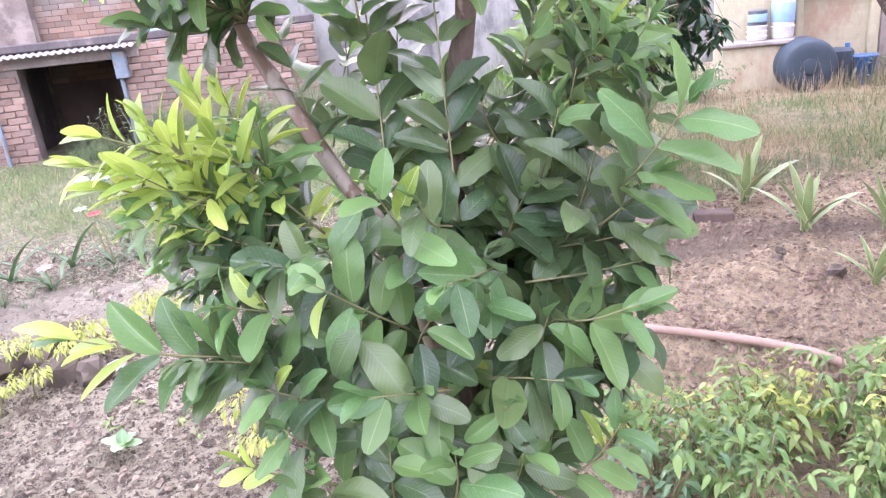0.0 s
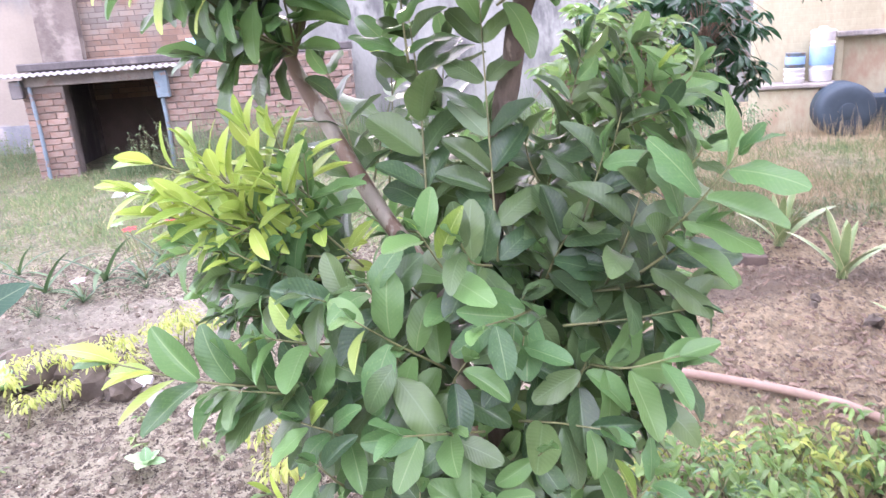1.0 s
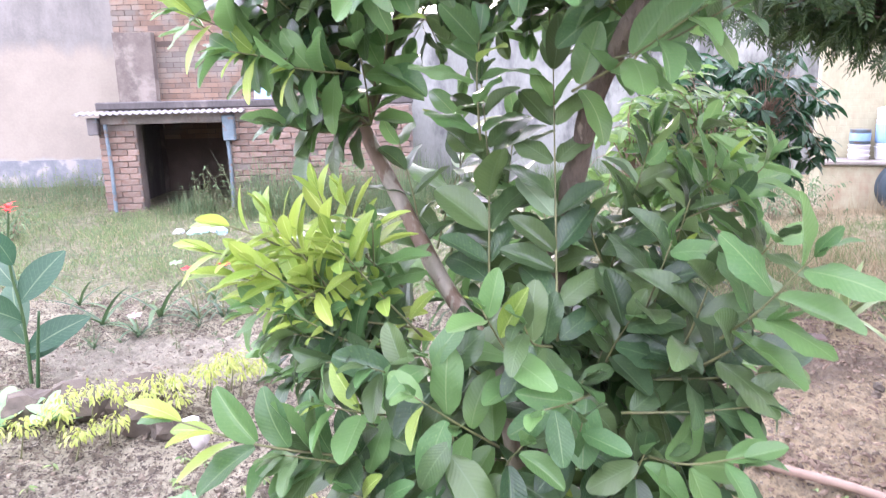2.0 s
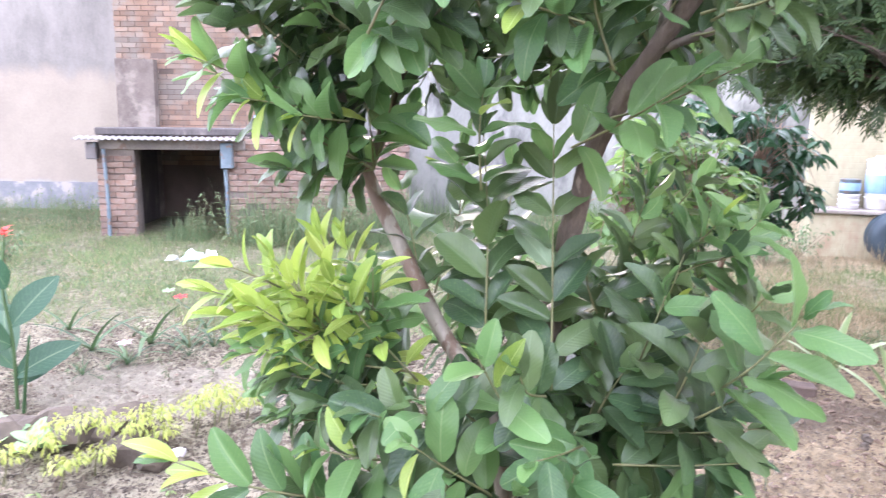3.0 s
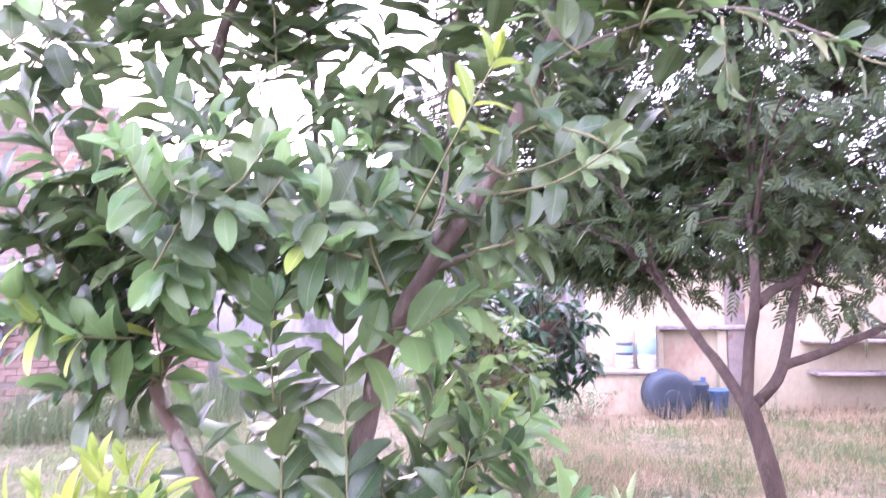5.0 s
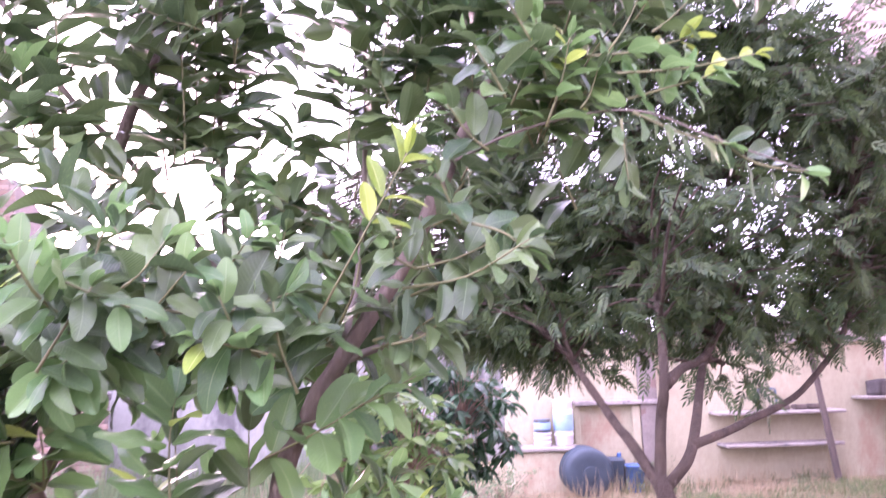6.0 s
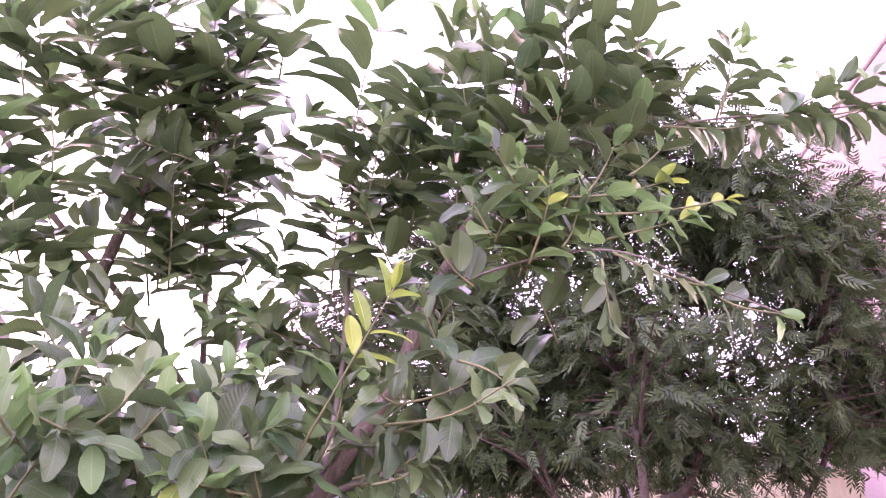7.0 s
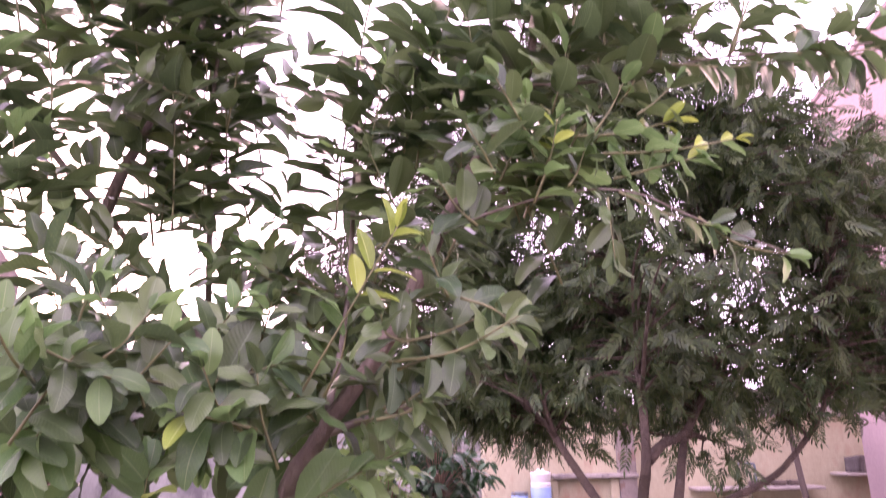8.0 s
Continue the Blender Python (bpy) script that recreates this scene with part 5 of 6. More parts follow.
shoot((0.083, 1.400, 2.657), (0.111, 1.360, 2.817), 5, 0.119, 0, 0, lift=0.5, face=0.25)
shoot((0.425, 0.980, 2.152), (0.357, 0.960, 2.241), 4, 0.075, 0, 0, lift=0.1, face=0.8, flat=0.6)
shoot((0.398, 1.000, 2.064), (0.321, 0.980, 2.132), 4, 0.075, 0, 0, lift=0.1, face=0.8, flat=0.6)
shoot((0.504, 0.980, 2.214), (0.424, 0.960, 2.326), 5, 0.080, 0, 0, lift=0.1, face=0.8, flat=0.6)
shoot((0.344, 1.000, 1.935), (0.300, 0.980, 2.013), 3, 0.075, 0, 0, lift=0.5, face=0.25)
shoot((0.262, 0.980, 1.857), (0.218, 0.950, 1.895), 3, 0.070, 0, 0)
shoot((-0.091, 1.500, 2.264), (-0.110, 1.460, 2.581), 8, 0.119, 0, 0, lift=0.0, face=1.0, flat=0.6)
shoot((-0.005, 1.520, 2.265), (-0.030, 1.480, 2.591), 8, 0.119, 0, 0, lift=0.0, face=1.0, flat=0.6)
shoot((-0.054, 1.500, 2.463), (-0.077, 1.450, 2.815), 8, 0.124, 0, 0, lift=0.0, face=1.0, flat=0.6)
shoot((-0.014, 1.460, 2.568), (-0.057, 1.420, 2.913), 8, 0.119, 0, 0, lift=0.0, face=1.0, flat=0.6)
shoot((0.751, 1.000, 2.432), (0.813, 0.960, 2.836), 7, 0.105, 0, 0, lift=0.4, face=0.4, flat=0.3)
shoot((0.690, 1.020, 2.452), (0.718, 1.000, 2.813), 6, 0.105, 0, 0, lift=0.4, face=0.4, flat=0.4)
shoot((0.636, 1.050, 2.472), (0.660, 1.020, 2.798), 5, 0.108, 0, 0, lift=0.4, face=0.4, flat=0.4)
shoot((0.846, 0.970, 2.446), (1.080, 0.895, 2.465), 7, 0.085, 0, 0, lift=0.4, hang=0.8, face=0.5, flat=0.0)
shoot((1.070, 0.900, 2.466), (1.272, 0.820, 2.486), 6, 0.085, 0, 0, lift=0.4, hang=0.8, face=0.5, flat=0.0)
shoot((0.936, 0.940, 2.458), (1.016, 0.920, 2.640), 4, 0.075, 0, 0, lift=0.0, face=1.0, flat=0.6)
shoot((1.078, 0.900, 2.470), (1.212, 0.870, 2.550), 4, 0.075, 0, 0, lift=0.0, face=1.0, flat=0.6)
shoot((0.528, 1.100, 2.440), (0.614, 1.060, 2.849), 6, 0.112, 0, 0, lift=0.0, face=1.0, flat=0.6)
shoot((0.290, 1.400, 2.282), (0.326, 1.350, 2.567), 7, 0.121, 0, 0, lift=0.0, face=1.0, flat=0.6)
shoot((-0.369, 1.460, 1.755), (-0.524, 1.360, 1.944), 7, 0.112, 0, 0, face=0.6)
shoot((-0.431, 1.440, 1.797), (-0.558, 1.340, 2.010), 7, 0.112, 0, 0, face=0.6)
shoot((-0.356, 1.500, 1.879), (-0.468, 1.440, 2.080), 6, 0.110, 0, 0, face=0.6)
shoot((-0.263, 1.500, 1.859), (-0.340, 1.460, 2.083), 6, 0.110, 0, 0, face=0.6)
shoot((-0.477, 1.420, 1.646), (-0.635, 1.280, 1.704), 6, 0.105, 1, 0, tips=0.5, face=0.6)
shoot((-0.499, 1.420, 1.702), (-0.606, 1.320, 1.806), 5, 0.110, 0, 0, face=0.6)
shoot((-0.536, 1.400, 1.744), (-0.598, 1.320, 1.878), 5, 0.110, 0, 0, face=0.6)
shoot((-0.193, 1.500, 1.935), (-0.238, 1.460, 2.113), 5, 0.110, 0, 0, face=0.6)
shoot((-0.429, 1.400, 1.614), (-0.550, 1.280, 1.632), 5, 0.105, 1, 0, tips=0.2, face=0.7)
shoot((-0.299, 1.450, 1.722), (-0.407, 1.350, 1.797), 5, 0.108, 0, 0, face=0.7)
shoot((-0.375, 1.400, 1.592), (-0.451, 1.300, 1.603), 4, 0.100, 1, 0, tips=0.3, face=0.7)
# fuller growth behind the outer shoots
fill(46, (0.05, 1.5, 0.7), (0.4, 0.24, 0.42), 0.095, (0, 0, 0, 0, 0, 0, 1), 0.2, 0)
fill(40, (0.05, 1.55, 0.7), (0.45, 0.12, 0.4), 0.105, (0,), 0.2, 0)
fill(22, (0.08, 1.5, 1.02), (0.3, 0.2, 0.16), 0.1, (0,), 0.22, 0)
fill(20, (0.04, 1.75, 1.12), (0.34, 0.2, 0.24), 0.105, (0, 0, 0, 1), 0.22, 0)
fill(8, (-0.44, 1.32, 1.2), (0.16, 0.16, 0.1), 0.08, (2, 1), 0.2, 0, (-1.0, -0.3, 0.3))
fill(14, (-0.42, 1.38, 1.04), (0.14, 0.18, 0.1), 0.09, (1, 0, 0), 0.2, 0, (-0.8, -0.3, 0.2))
fill(14, (0.3, 1.45, 1.1), (0.2, 0.2, 0.24), 0.1, (0, 0, 0, 1), 0.2, 0, (0.5, -0.2, 0.6))
fill(22, (-0.47, 1.6, 1.76), (0.26, 0.26, 0.26), 0.092, (0, 0, 0, 0, 1), 0.2, 0)
fill(9, (-0.12, 1.72, 1.98), (0.6, 0.3, 0.16), 0.092, (0,), 0.22, 0, lift=0.3)
fill(14, (-0.62, 1.6, 2.35), (0.2, 0.25, 0.35), 0.1, (0,), 0.24, 0, lift=0.8)
fill(16, (0.6, 1.15, 2.3), (0.2, 0.2, 0.12), 0.085, (0, 0, 0, 1), 0.2, 0, lift=0.3)
fill(12, (0.22, 1.62, 1.82), (0.24, 0.12, 0.13), 0.09, (0, 0, 1), 0.18, 0)
fill(22, (0.05, 1.6, 1.84), (0.55, 0.14, 0.12), 0.076, (0,), 0.16, 0)
fill(16, (0.3, 1.5, 2.1), (0.3, 0.2, 0.2), 0.092, (0,), 0.2, 0, lift=0.4)

tagged(piece("twig_growth", mesh_of("twig_growth", twig_v, twig_f, TWIG_GREEN), guava, "thin green and brown leaf stalks"), kind="stuff")
for age in range(4):
    for shape, mats in zip(SHAPES[age], crown[age]):
        if mats:
            tagged(piece("foliage", joined("foliage", shape, mats, GUAVA[age]), guava), kind="stuff")

# ---- neem tree ----
random.seed(21)
neem = thing("neem_tree", (1.66, 2.12, 0), "neem tree with a forked dark trunk and feathery leaves", "neem tree")
nb = Vector((1.66, 2.12, 0))
NEEM_LIMBS = [
    ([(1.70, 2.1, -0.08), (1.65, 2.12, 0.4), (1.609, 2.18, 0.756), (1.57, 2.3, 1.17), (1.566, 2.36, 1.275)], 0.041, 0.032),
    ([(1.563, 2.34, 1.24), (1.54, 2.5, 1.4), (1.533, 2.6, 1.471), (1.547, 2.939, 1.704), (1.7, 3.4, 1.85), (1.72, 3.7, 2.2), (1.7, 3.9, 2.8)], 0.022, 0.011),
    ([(1.57, 2.36, 1.25), (1.607, 2.378, 1.487), (1.623, 2.36, 1.636), (1.76, 2.562, 1.931), (1.9, 2.8, 2.15), (2.0, 2.95, 2.6), (2.0, 3.0, 3.2)], 0.023, 0.01),
    ([(1.58, 2.34, 1.24), (1.69, 2.315, 1.38), (2.011, 2.646, 1.664), (2.189, 2.749, 1.89), (2.35, 2.8, 2.3), (2.45, 2.85, 3.0)], 0.022, 0.011),
    ([(1.7, 2.32, 1.395), (1.9, 2.38, 1.43), (2.087, 2.453, 1.466), (2.517, 2.61, 1.571), (2.812, 2.595, 1.879), (2.902, 2.6, 2.263), (3.0, 2.6, 2.8)], 0.019, 0.009),
    ([(1.63, 2.36, 1.62), (1.8, 2.5, 1.68), (2.03, 2.632, 1.74), (2.239, 2.715, 1.95)], 0.022, 0.014)]
limb_lines = []
for i, (pts, r0, r1) in enumerate(NEEM_LIMBS):
    limb("trunk" if i == 0 else "limb", [Vector(p) - nb for p in pts], r0, r1, BARK_NEEM, neem, "dark furrowed trunk" if i == 0 else "", 12, 0.16)
    if i:
        limb_lines.append(smooth_line(pts, 6))


def pinnate(pairs=5):
    """A feathered leaf one unit long: curved narrow leaflets in pairs along its stalk."""
    verts, faces, uvs = [], [], []

    def leaflet(px, py, pz, angle, size, sign):
        dx, dy = math.sin(angle) * sign, math.cos(angle)
        o = len(verts)
        for along, wide in ((0.0, 0.03), (0.35, 0.13), (0.7, 0.1), (1.0, 0.0)):
            bend = -0.16 * along * along
            cx, cy = px + dx * size * along - dy * sign * bend * size * -1, py + dy * size * along + abs(dx) * bend * size * -1
            for w in (-1, 1):
                verts.append((cx + dy * w * wide * size, cy - dx * w * wide * size, pz - 0.22 * size * along * along))
                uvs.append((0.5 + 0.5 * w, along))
        for k in range(3):
            a = o + 2 * k
            faces.append((a, a + 1, a + 3, a + 2))
    for i in range(pairs):
        t = 0.2 + 0.75 * i / pairs
        for sign in (-1, 1):
            leaflet(0, t, -0.3 * t * t, 0.95 - 0.3 * t, 0.36 * (1 - 0.35 * abs(t - 0.5)), sign)
    leaflet(0, 0.97, -0.28, 0.1, 0.3, 1)
    o = len(verts)
    for t in (0, 0.33, 0.66, 1.0):
        for w in (-1, 1):
            verts.append((w * 0.006, t, -0.3 * t * t))
            uvs.append((0.5, t))
    for k in range(3):
        a = o + 2 * k
        faces.append((a, a + 1, a + 3, a + 2))
    return verts, faces, uvs


neem_mats, neem_twigs = [], ([], [])
CROWN = [((1.25, 4.2, 2.55), (0.75, 0.6, 0.75)), ((0.75, 4.5, 2.15), (0.45, 0.5, 0.35)), ((2.0, 2.65, 2.3), (0.6, 0.5, 0.5)), ((1.3, 3.7, 3.4), (0.7, 0.6, 0.6)), ((2.05, 3.0, 2.65), (1.3, 1.1, 0.95)), ((2.6, 2.7, 2.5), (0.8, 0.7, 0.75)), ((1.7, 3.6, 2.45), (0.75, 0.75, 0.75)), ((2.0, 3.0, 3.5), (0.9, 0.9, 0.7)), ((3.1, 3.0, 2.6), (0.8, 0.8, 0.8)), ((2.5, 2.3, 2.95), (0.45, 0.4, 0.4)), ((2.3, 2.45, 3.2), (0.45, 0.4, 0.35)), ((2.0, 2.6, 3.45), (0.4, 0.4, 0.4)), ((1.6, 3.0, 3.4), (0.45, 0.4, 0.4)), ((1.35, 3.6, 2.0), (0.5, 0.4, 0.25)), ((1.9, 3.2, 2.0), (0.8, 0.6, 0.3)), ((2.7, 2.9, 2.05), (0.6, 0.5, 0.3)), ((2.9, 3.0, 3.0), (0.8, 0.7, 0.45)), ((2.2, 2.9, 2.9), (0.7, 0.6, 0.4)), ((3.61, 2.9, 3.2), (0.36, 0.4, 0.33)), ((3.25, 2.8, 2.5), (0.36, 0.4, 0.33)), ((3.49, 2.8, 2.13), (0.36, 0.4, 0.33)), ((1.55, 3.5, 2.46), (0.36, 0.4, 0.33)), ((1.36, 3.6, 2.71), (0.36, 0.4, 0.33)), ((1.54, 4.0, 2.09), (0.36, 0.4, 0.33)), ((1.61, 3.6, 1.96), (0.36, 0.4, 0.33)), ((1.87, 3.6, 2.46), (0.36, 0.4, 0.33)), ((2.14, 3.4, 2.57), (0.36, 0.4, 0.33)), ((2.08, 3.2, 2.16), (0.36, 0.4, 0.33)), ((0.63, 4.6, 2.75), (0.36, 0.4, 0.33)), ((1.31, 4.2, 3.56), (0.36, 0.4, 0.33)), ((1.83, 3.8, 4.15), (0.36, 0.4, 0.33)), ((2.43, 3.6, 4.4), (0.36, 0.4, 0.33))]
tips = []
while len(tips) < 1760:
    c, r = CROWN[len(tips) % len(CROWN)]
    d = Vector((random.gauss(0, 1), random.gauss(0, 1), random.gauss(0, 1))).normalized() * random.uniform(0.15, 1.0) ** 0.5
    p = Vector((c[0] + d.x * r[0], c[1] + d.y * r[1], c[2] + d.z * r[2]))
    if p.z > 1.7 + 0.25 * noise.noise(p * 2.0):
        tips.append(p)
# sprays hanging below the crown
tips += [Vector(p) for p in ((2.06, 2.66, 1.76), (2.15, 2.66, 1.71), (2.25, 2.66, 1.67), (2.12, 2.66, 1.65), (2.3, 2.66, 1.61), (2.68, 2.66, 1.83), (2.58, 2.66, 1.87))]
for p in tips:
    best = min((q for ln in limb_lines for q in ln[6:]), key=lambda q: (q - p).length + 0.4 * max(0, q.z - p.z))
    mid = (best + p) / 2 + UP * 0.12 * (p - best).length + wild(0.05)
    v, f = tube_data([q - nb for q in (best, mid, p)], 0.009, 0.003, 5, 0.0, 4, len(neem_twigs[0]))
    neem_twigs[0].extend(v)
    neem_twigs[1].extend(f)
    out = (p - best).normalized()
    for k in range(random.randint(8, 12)):
        a = 2.4 * k + random.uniform(-0.4, 0.4)
        ring = Vector((math.cos(a), math.sin(a), random.uniform(-0.3, 0.35)))
        along = ring + out * 0.5 - UP * random.uniform(-0.2, 1.7)
        start = p + (mid - p) * random.uniform(0.0, 0.9) * (k % 2) + (best - p) * 0.02 * k
        neem_mats.append(aim(start + wild(0.1) - nb, along, UP * 0.2 + ring * random.uniform(0.0, 1.3) + wild(1.2), random.uniform(0.095, 0.145)))
tagged(piece("twig_growth", mesh_of("twig_growth", *neem_twigs, BARK_NEEM), neem), kind="stuff")
tagged(piece("foliage", joined("foliage", pinnate(), neem_mats, NEEM_LEAF), neem, "feathery dark green foliage"), kind="stuff")


# ---- young trees farther back ----
random.seed(22)
def young_tree(name, place, label, category, centre, radii, count, leaf_shape, size, material, droop, limbs):
    tree = thing(name, place, label, category)
    b = Vector(place)
    ends = []
    for k in range(limbs):
        a = 2 * math.pi * k / limbs + 0.4
        tip = Vector(centre) - b + Vector((math.cos(a) * radii[0] * 0.6, math.sin(a) * radii[1] * 0.6, random.uniform(0.0, 0.5) * radii[2]))
        pts = [Vector((0, 0, -0.05)), Vector((0.02 * math.cos(a), 0.02 * math.sin(a), 0.35)), tip * 0.6 + wild(0.04), tip]
        limb("stem" if k == 0 else "limb", pts, 0.035, 0.01, TWIG_BROWN, tree, "", 8)
        ends.append(tip)
    mats, tw = [], ([], [])
    for k in range(count):
        d = Vector((random.gauss(0, 1), random.gauss(0, 1), random.gauss(0, 1))).normalized() * random.uniform(0.5, 1.0)
        p = Vector(centre) - b + Vector((d.x * radii[0], d.y * radii[1], d.z * radii[2]))
        near = min(ends, key=lambda q: (q - p).length)
        v, f = tube_data([near * 0.8, (near + p) / 2 + UP * 0.03, p], 0.0045, 0.002, 5, 0.0, 3, len(tw[0]))
        tw[0].extend(v)
        tw[1].extend(f)
        for j in range(random.randint(7, 11)):
            a = 2.4 * j + random.uniform(-0.3, 0.3)
            along = Vector((math.cos(a), math.sin(a), 0.35 - droop * random.uniform(0.5, 1.5))) + d * 0.3
            mats.append(aim(p - d * 0.012 * j, along, UP * 0.7 + d * 0.6 + wild(0.9), size * random.uniform(0.6, 1.2)))
    tagged(piece("twig_growth", mesh_of("twig_growth", *tw, TWIG_BROWN), tree), kind="stuff")
    tagged(piece("foliage", joined("foliage", leaf_shape, mats, material), tree), kind="stuff")
    return tree


young_tree("mango_tree", (1.75, 6.1, 0), "young mango tree with dark drooping leaves", "mango tree", (1.74, 6.1, 1.28), (0.9, 0.6, 0.7), 250, blade(0.3, 0.25, 0.35, 0.1, point=0.85), 0.155, MANGO_LEAF, 0.9, 4)
young_tree("pale_shrub", (1.1, 5.2, 0), "pale green bushy shrub behind the guava", "shrub", (1.1, 5.1, 1.15), (0.66, 0.5, 0.62), 140, blade(0.36, 0.25, 0.3, 0.15, point=0.75), 0.14, SHRUB_LEAF, 0.6, 4)

# ---- agaves ----
random.seed(23)
def strap(width, arch, length_rows=8, fold=0.5):
    """A stiff strap leaf one unit long along +y that arches over."""
    verts, faces, uvs = [], [], []
    for i in range(length_rows + 1):
        v = i / length_rows
        w = 0.5 * width * (1 - v) ** 0.55 * (0.75 + 0.6 * v)
        a = arch * v
        y = math.sin(a) / arch if arch else v
        z = -(1 - math.cos(a)) / arch if arch else 0
        for u in (-1, -0.5, 0.5, 1):
            verts.append((u * w, y, z + fold * abs(u) * w))
            uvs.append((0.5 + 0.5 * u, v))
    for i in range(length_rows):
        for j in range(3):
            a = i * 4 + j
            faces.append((a, a + 1, a + 5, a + 4))
    return verts, faces, uvs


def agave_material():
    m, n, l, bsdf = nodes_of("striped_agave")
    uv = n.new("ShaderNodeUVMap")
    uv.uv_map = "UVMap"
    xyz = n.new("ShaderNodeSeparateXYZ")
    l.new(uv.outputs["UV"], xyz.inputs[0])
    off = n.new("ShaderNodeMath")
    off.operation = "SUBTRACT"
    off.inputs[1].default_value = 0.5
    l.new(xyz.outputs["X"], off.inputs[0])
    mag = n.new("ShaderNodeMath")
    mag.operation = "ABSOLUTE"
    l.new(off.outputs[0], mag.inputs[0])
    green = blend(n, l, noise_of(n, l, 20, 4), (0.12, 0.2, 0.07), (0.24, 0.32, 0.13))
    colour = blend(n, l, ramp(n, l, mag.outputs[0], 0.4, 0.46), green, (0.4, 0.42, 0.22))
    colour = blend(n, l, ramp(n, l, noise_of(n, l, 7, 4), 0.58, 0.72), colour, (0.5, 0.42, 0.26))
    l.new(colour, bsdf.inputs["Base Color"])
    bsdf.inputs["Roughness"].default_value = 0.5
    return m


AGAVE = agave_material()


def rosette(name, place, label, category, group, count, length, width, material, lift, part_name="leaf", arch=(0.5, 1.2)):
    plant = thing(name, place, label, category, group)
    shapes = [mesh_of(part_name, *strap(width, a)[:2], material, strap(width, a)[2]) for a in np.linspace(arch[0], arch[1], 4)]
    for k in range(count):
        a = 2.4 * k + random.uniform(-0.3, 0.3)
        rise = lift * (0.25 + 1.0 * k / count)
        along = Vector((math.cos(a), math.sin(a), rise))
        ob = new(part_name, shapes[min(3, int(4 * (1 - k / count)))])
        ob.parent = plant
        ob.matrix_basis = aim((0, 0, 0.01), along, UP - along.normalized() * along.normalized().z, length * random.uniform(0.75, 1.1))
    return plant


for x, y, n, s in ((2.04, 4.52, 10, 0.5), (2.1, 3.85, 9, 0.46), (2.52, 3.75, 10, 0.42), (2.0, 3.02, 11, 0.25)):
    rosette("agave", (x, y, ground_height(x, y)), "variegated agave with cream-edged stiff pointed leaves", "agave", "agaves along the bed", n, 0.92 * s, 0.2, AGAVE, 3.9, arch=(0.12, 0.6))
for x, y, n, s in ((-2.54, 4.66, 6, 0.55), (-2.86, 4.46, 6, 0.5), (-2.34, 5.14, 5, 0.38), (-3.3, 4.9, 6, 0.42)):
    rosette("lily_plant", (x, y, ground_height(x, y)), "dark strap-leaved lily plant in bare soil", "lily", "lilies by the grass", n, s, 0.085, LILY_LEAF, 1.5, arch=(0.6, 1.4))
for x, y, n, s in ((-2.5, 4.26, 16, 0.16), (-2.66, 4.02, 16, 0.15), (-2.08, 4.74, 14, 0.15), (-2.2, 4.52, 14, 0.14), (-3.0, 3.9, 14, 0.14), (-1.85, 4.9, 14, 0.18)):
    rosette("grassy_plantlet", (x, y, ground_height(x, y)), "small tufted plantlet with thin green leaves", "plantlet", "tufted plantlets", n, s, 0.06, LILY_LEAF, 1.9, arch=(0.4, 1.2))

# ---- flowers ----
def flower_plant(place, height, label, petal, lean):
    plant = thing("flowering_lily", place, label, "flower", "lilies in flower")
    top = Vector((lean, 0.02, height))
    piece("stalk", mesh_of("stalk", *tube_data([(0, 0, -0.02), (lean * 0.3, 0, height * 0.6), top], 0.006, 0.004, 6), TWIG_GREEN), plant)
    shape = blade(0.42, 0.2, 0.35, 0.1, 5, 2)
    me = mesh_of("petal", *shape[:2], petal, shape[2])
    for k in range(6):
        a = math.pi * k / 3
        ob = new("petal", me)
        ob.parent = plant
        ob.matrix_basis = aim(top, (math.cos(a), math.sin(a) - 0.4, 0.5), (0, -0.5, 1), 0.055)
    leaf = mesh_of("leaf", *strap(0.09, 1.2)[:2], LILY_LEAF, strap(0.09, 1.2)[2])
    for k in range(5):
        ob = new("leaf", leaf)
        ob.parent = plant
        ob.matrix_basis = aim((0, 0, 0), (math.cos(2.4 * k), math.sin(2.4 * k), 1.2), UP, 0.32)


flower_plant((-2.1, 4.72, 0), 0.4, "lily with an open red flower", RED_PETAL, 0.04)
flower_plant((-2.25, 4.66, 0), 0.38, "lily with a drooping red flower", RED_PETAL, -0.06)
flower_plant((-2.32, 4.75, 0), 0.4, "lily with a pale faded flower", PALE_LEAF, -0.12)
flower_plant((-2.52, 4.32, 0), 0.14, "low pink rain lily", PINK_PETAL, -0.03)

canna = thing("canna_plant", (-2.72, 3.5, 0), "tall canna plant with broad leaves and a red flower", "canna")
limb("stalk", [(0, 0, -0.03), (0.01, 0, 0.4), (-0.02, 0, 0.7), (0.02, 0, 1.0)], 0.011, 0.006, LILY_LEAF, canna, "", 8, 0.0)
limb("stalk", [(0.06, -0.04, -0.03), (0.1, -0.04, 0.25), (0.13, -0.03, 0.45)], 0.011, 0.007, LILY_LEAF, canna, "", 8, 0.0)
broad = blade(0.44, 0.25, 0.3, 0.12, 8, 4, 0.8)
broad_leaf = mesh_of("leaf", *broad[:2], CANNA_LEAF, broad[2])
for k, (z, size) in enumerate(((0.2, 0.38), (0.3, 0.42), (0.38, 0.4), (0.48, 0.38), (0.58, 0.34), (0.7, 0.26), (0.15, 0.3), (0.25, 0.34))):
    ob = new("leaf", broad_leaf)
    ob.parent = canna
    a = 2.2 * k + 0.3
    ob.matrix_basis = aim((0, 0, z), (math.cos(a), math.sin(a), 1.3 if k % 2 else 0.7), Vector((0.2, -1.0, 0.6)) + wild(0.4), size)
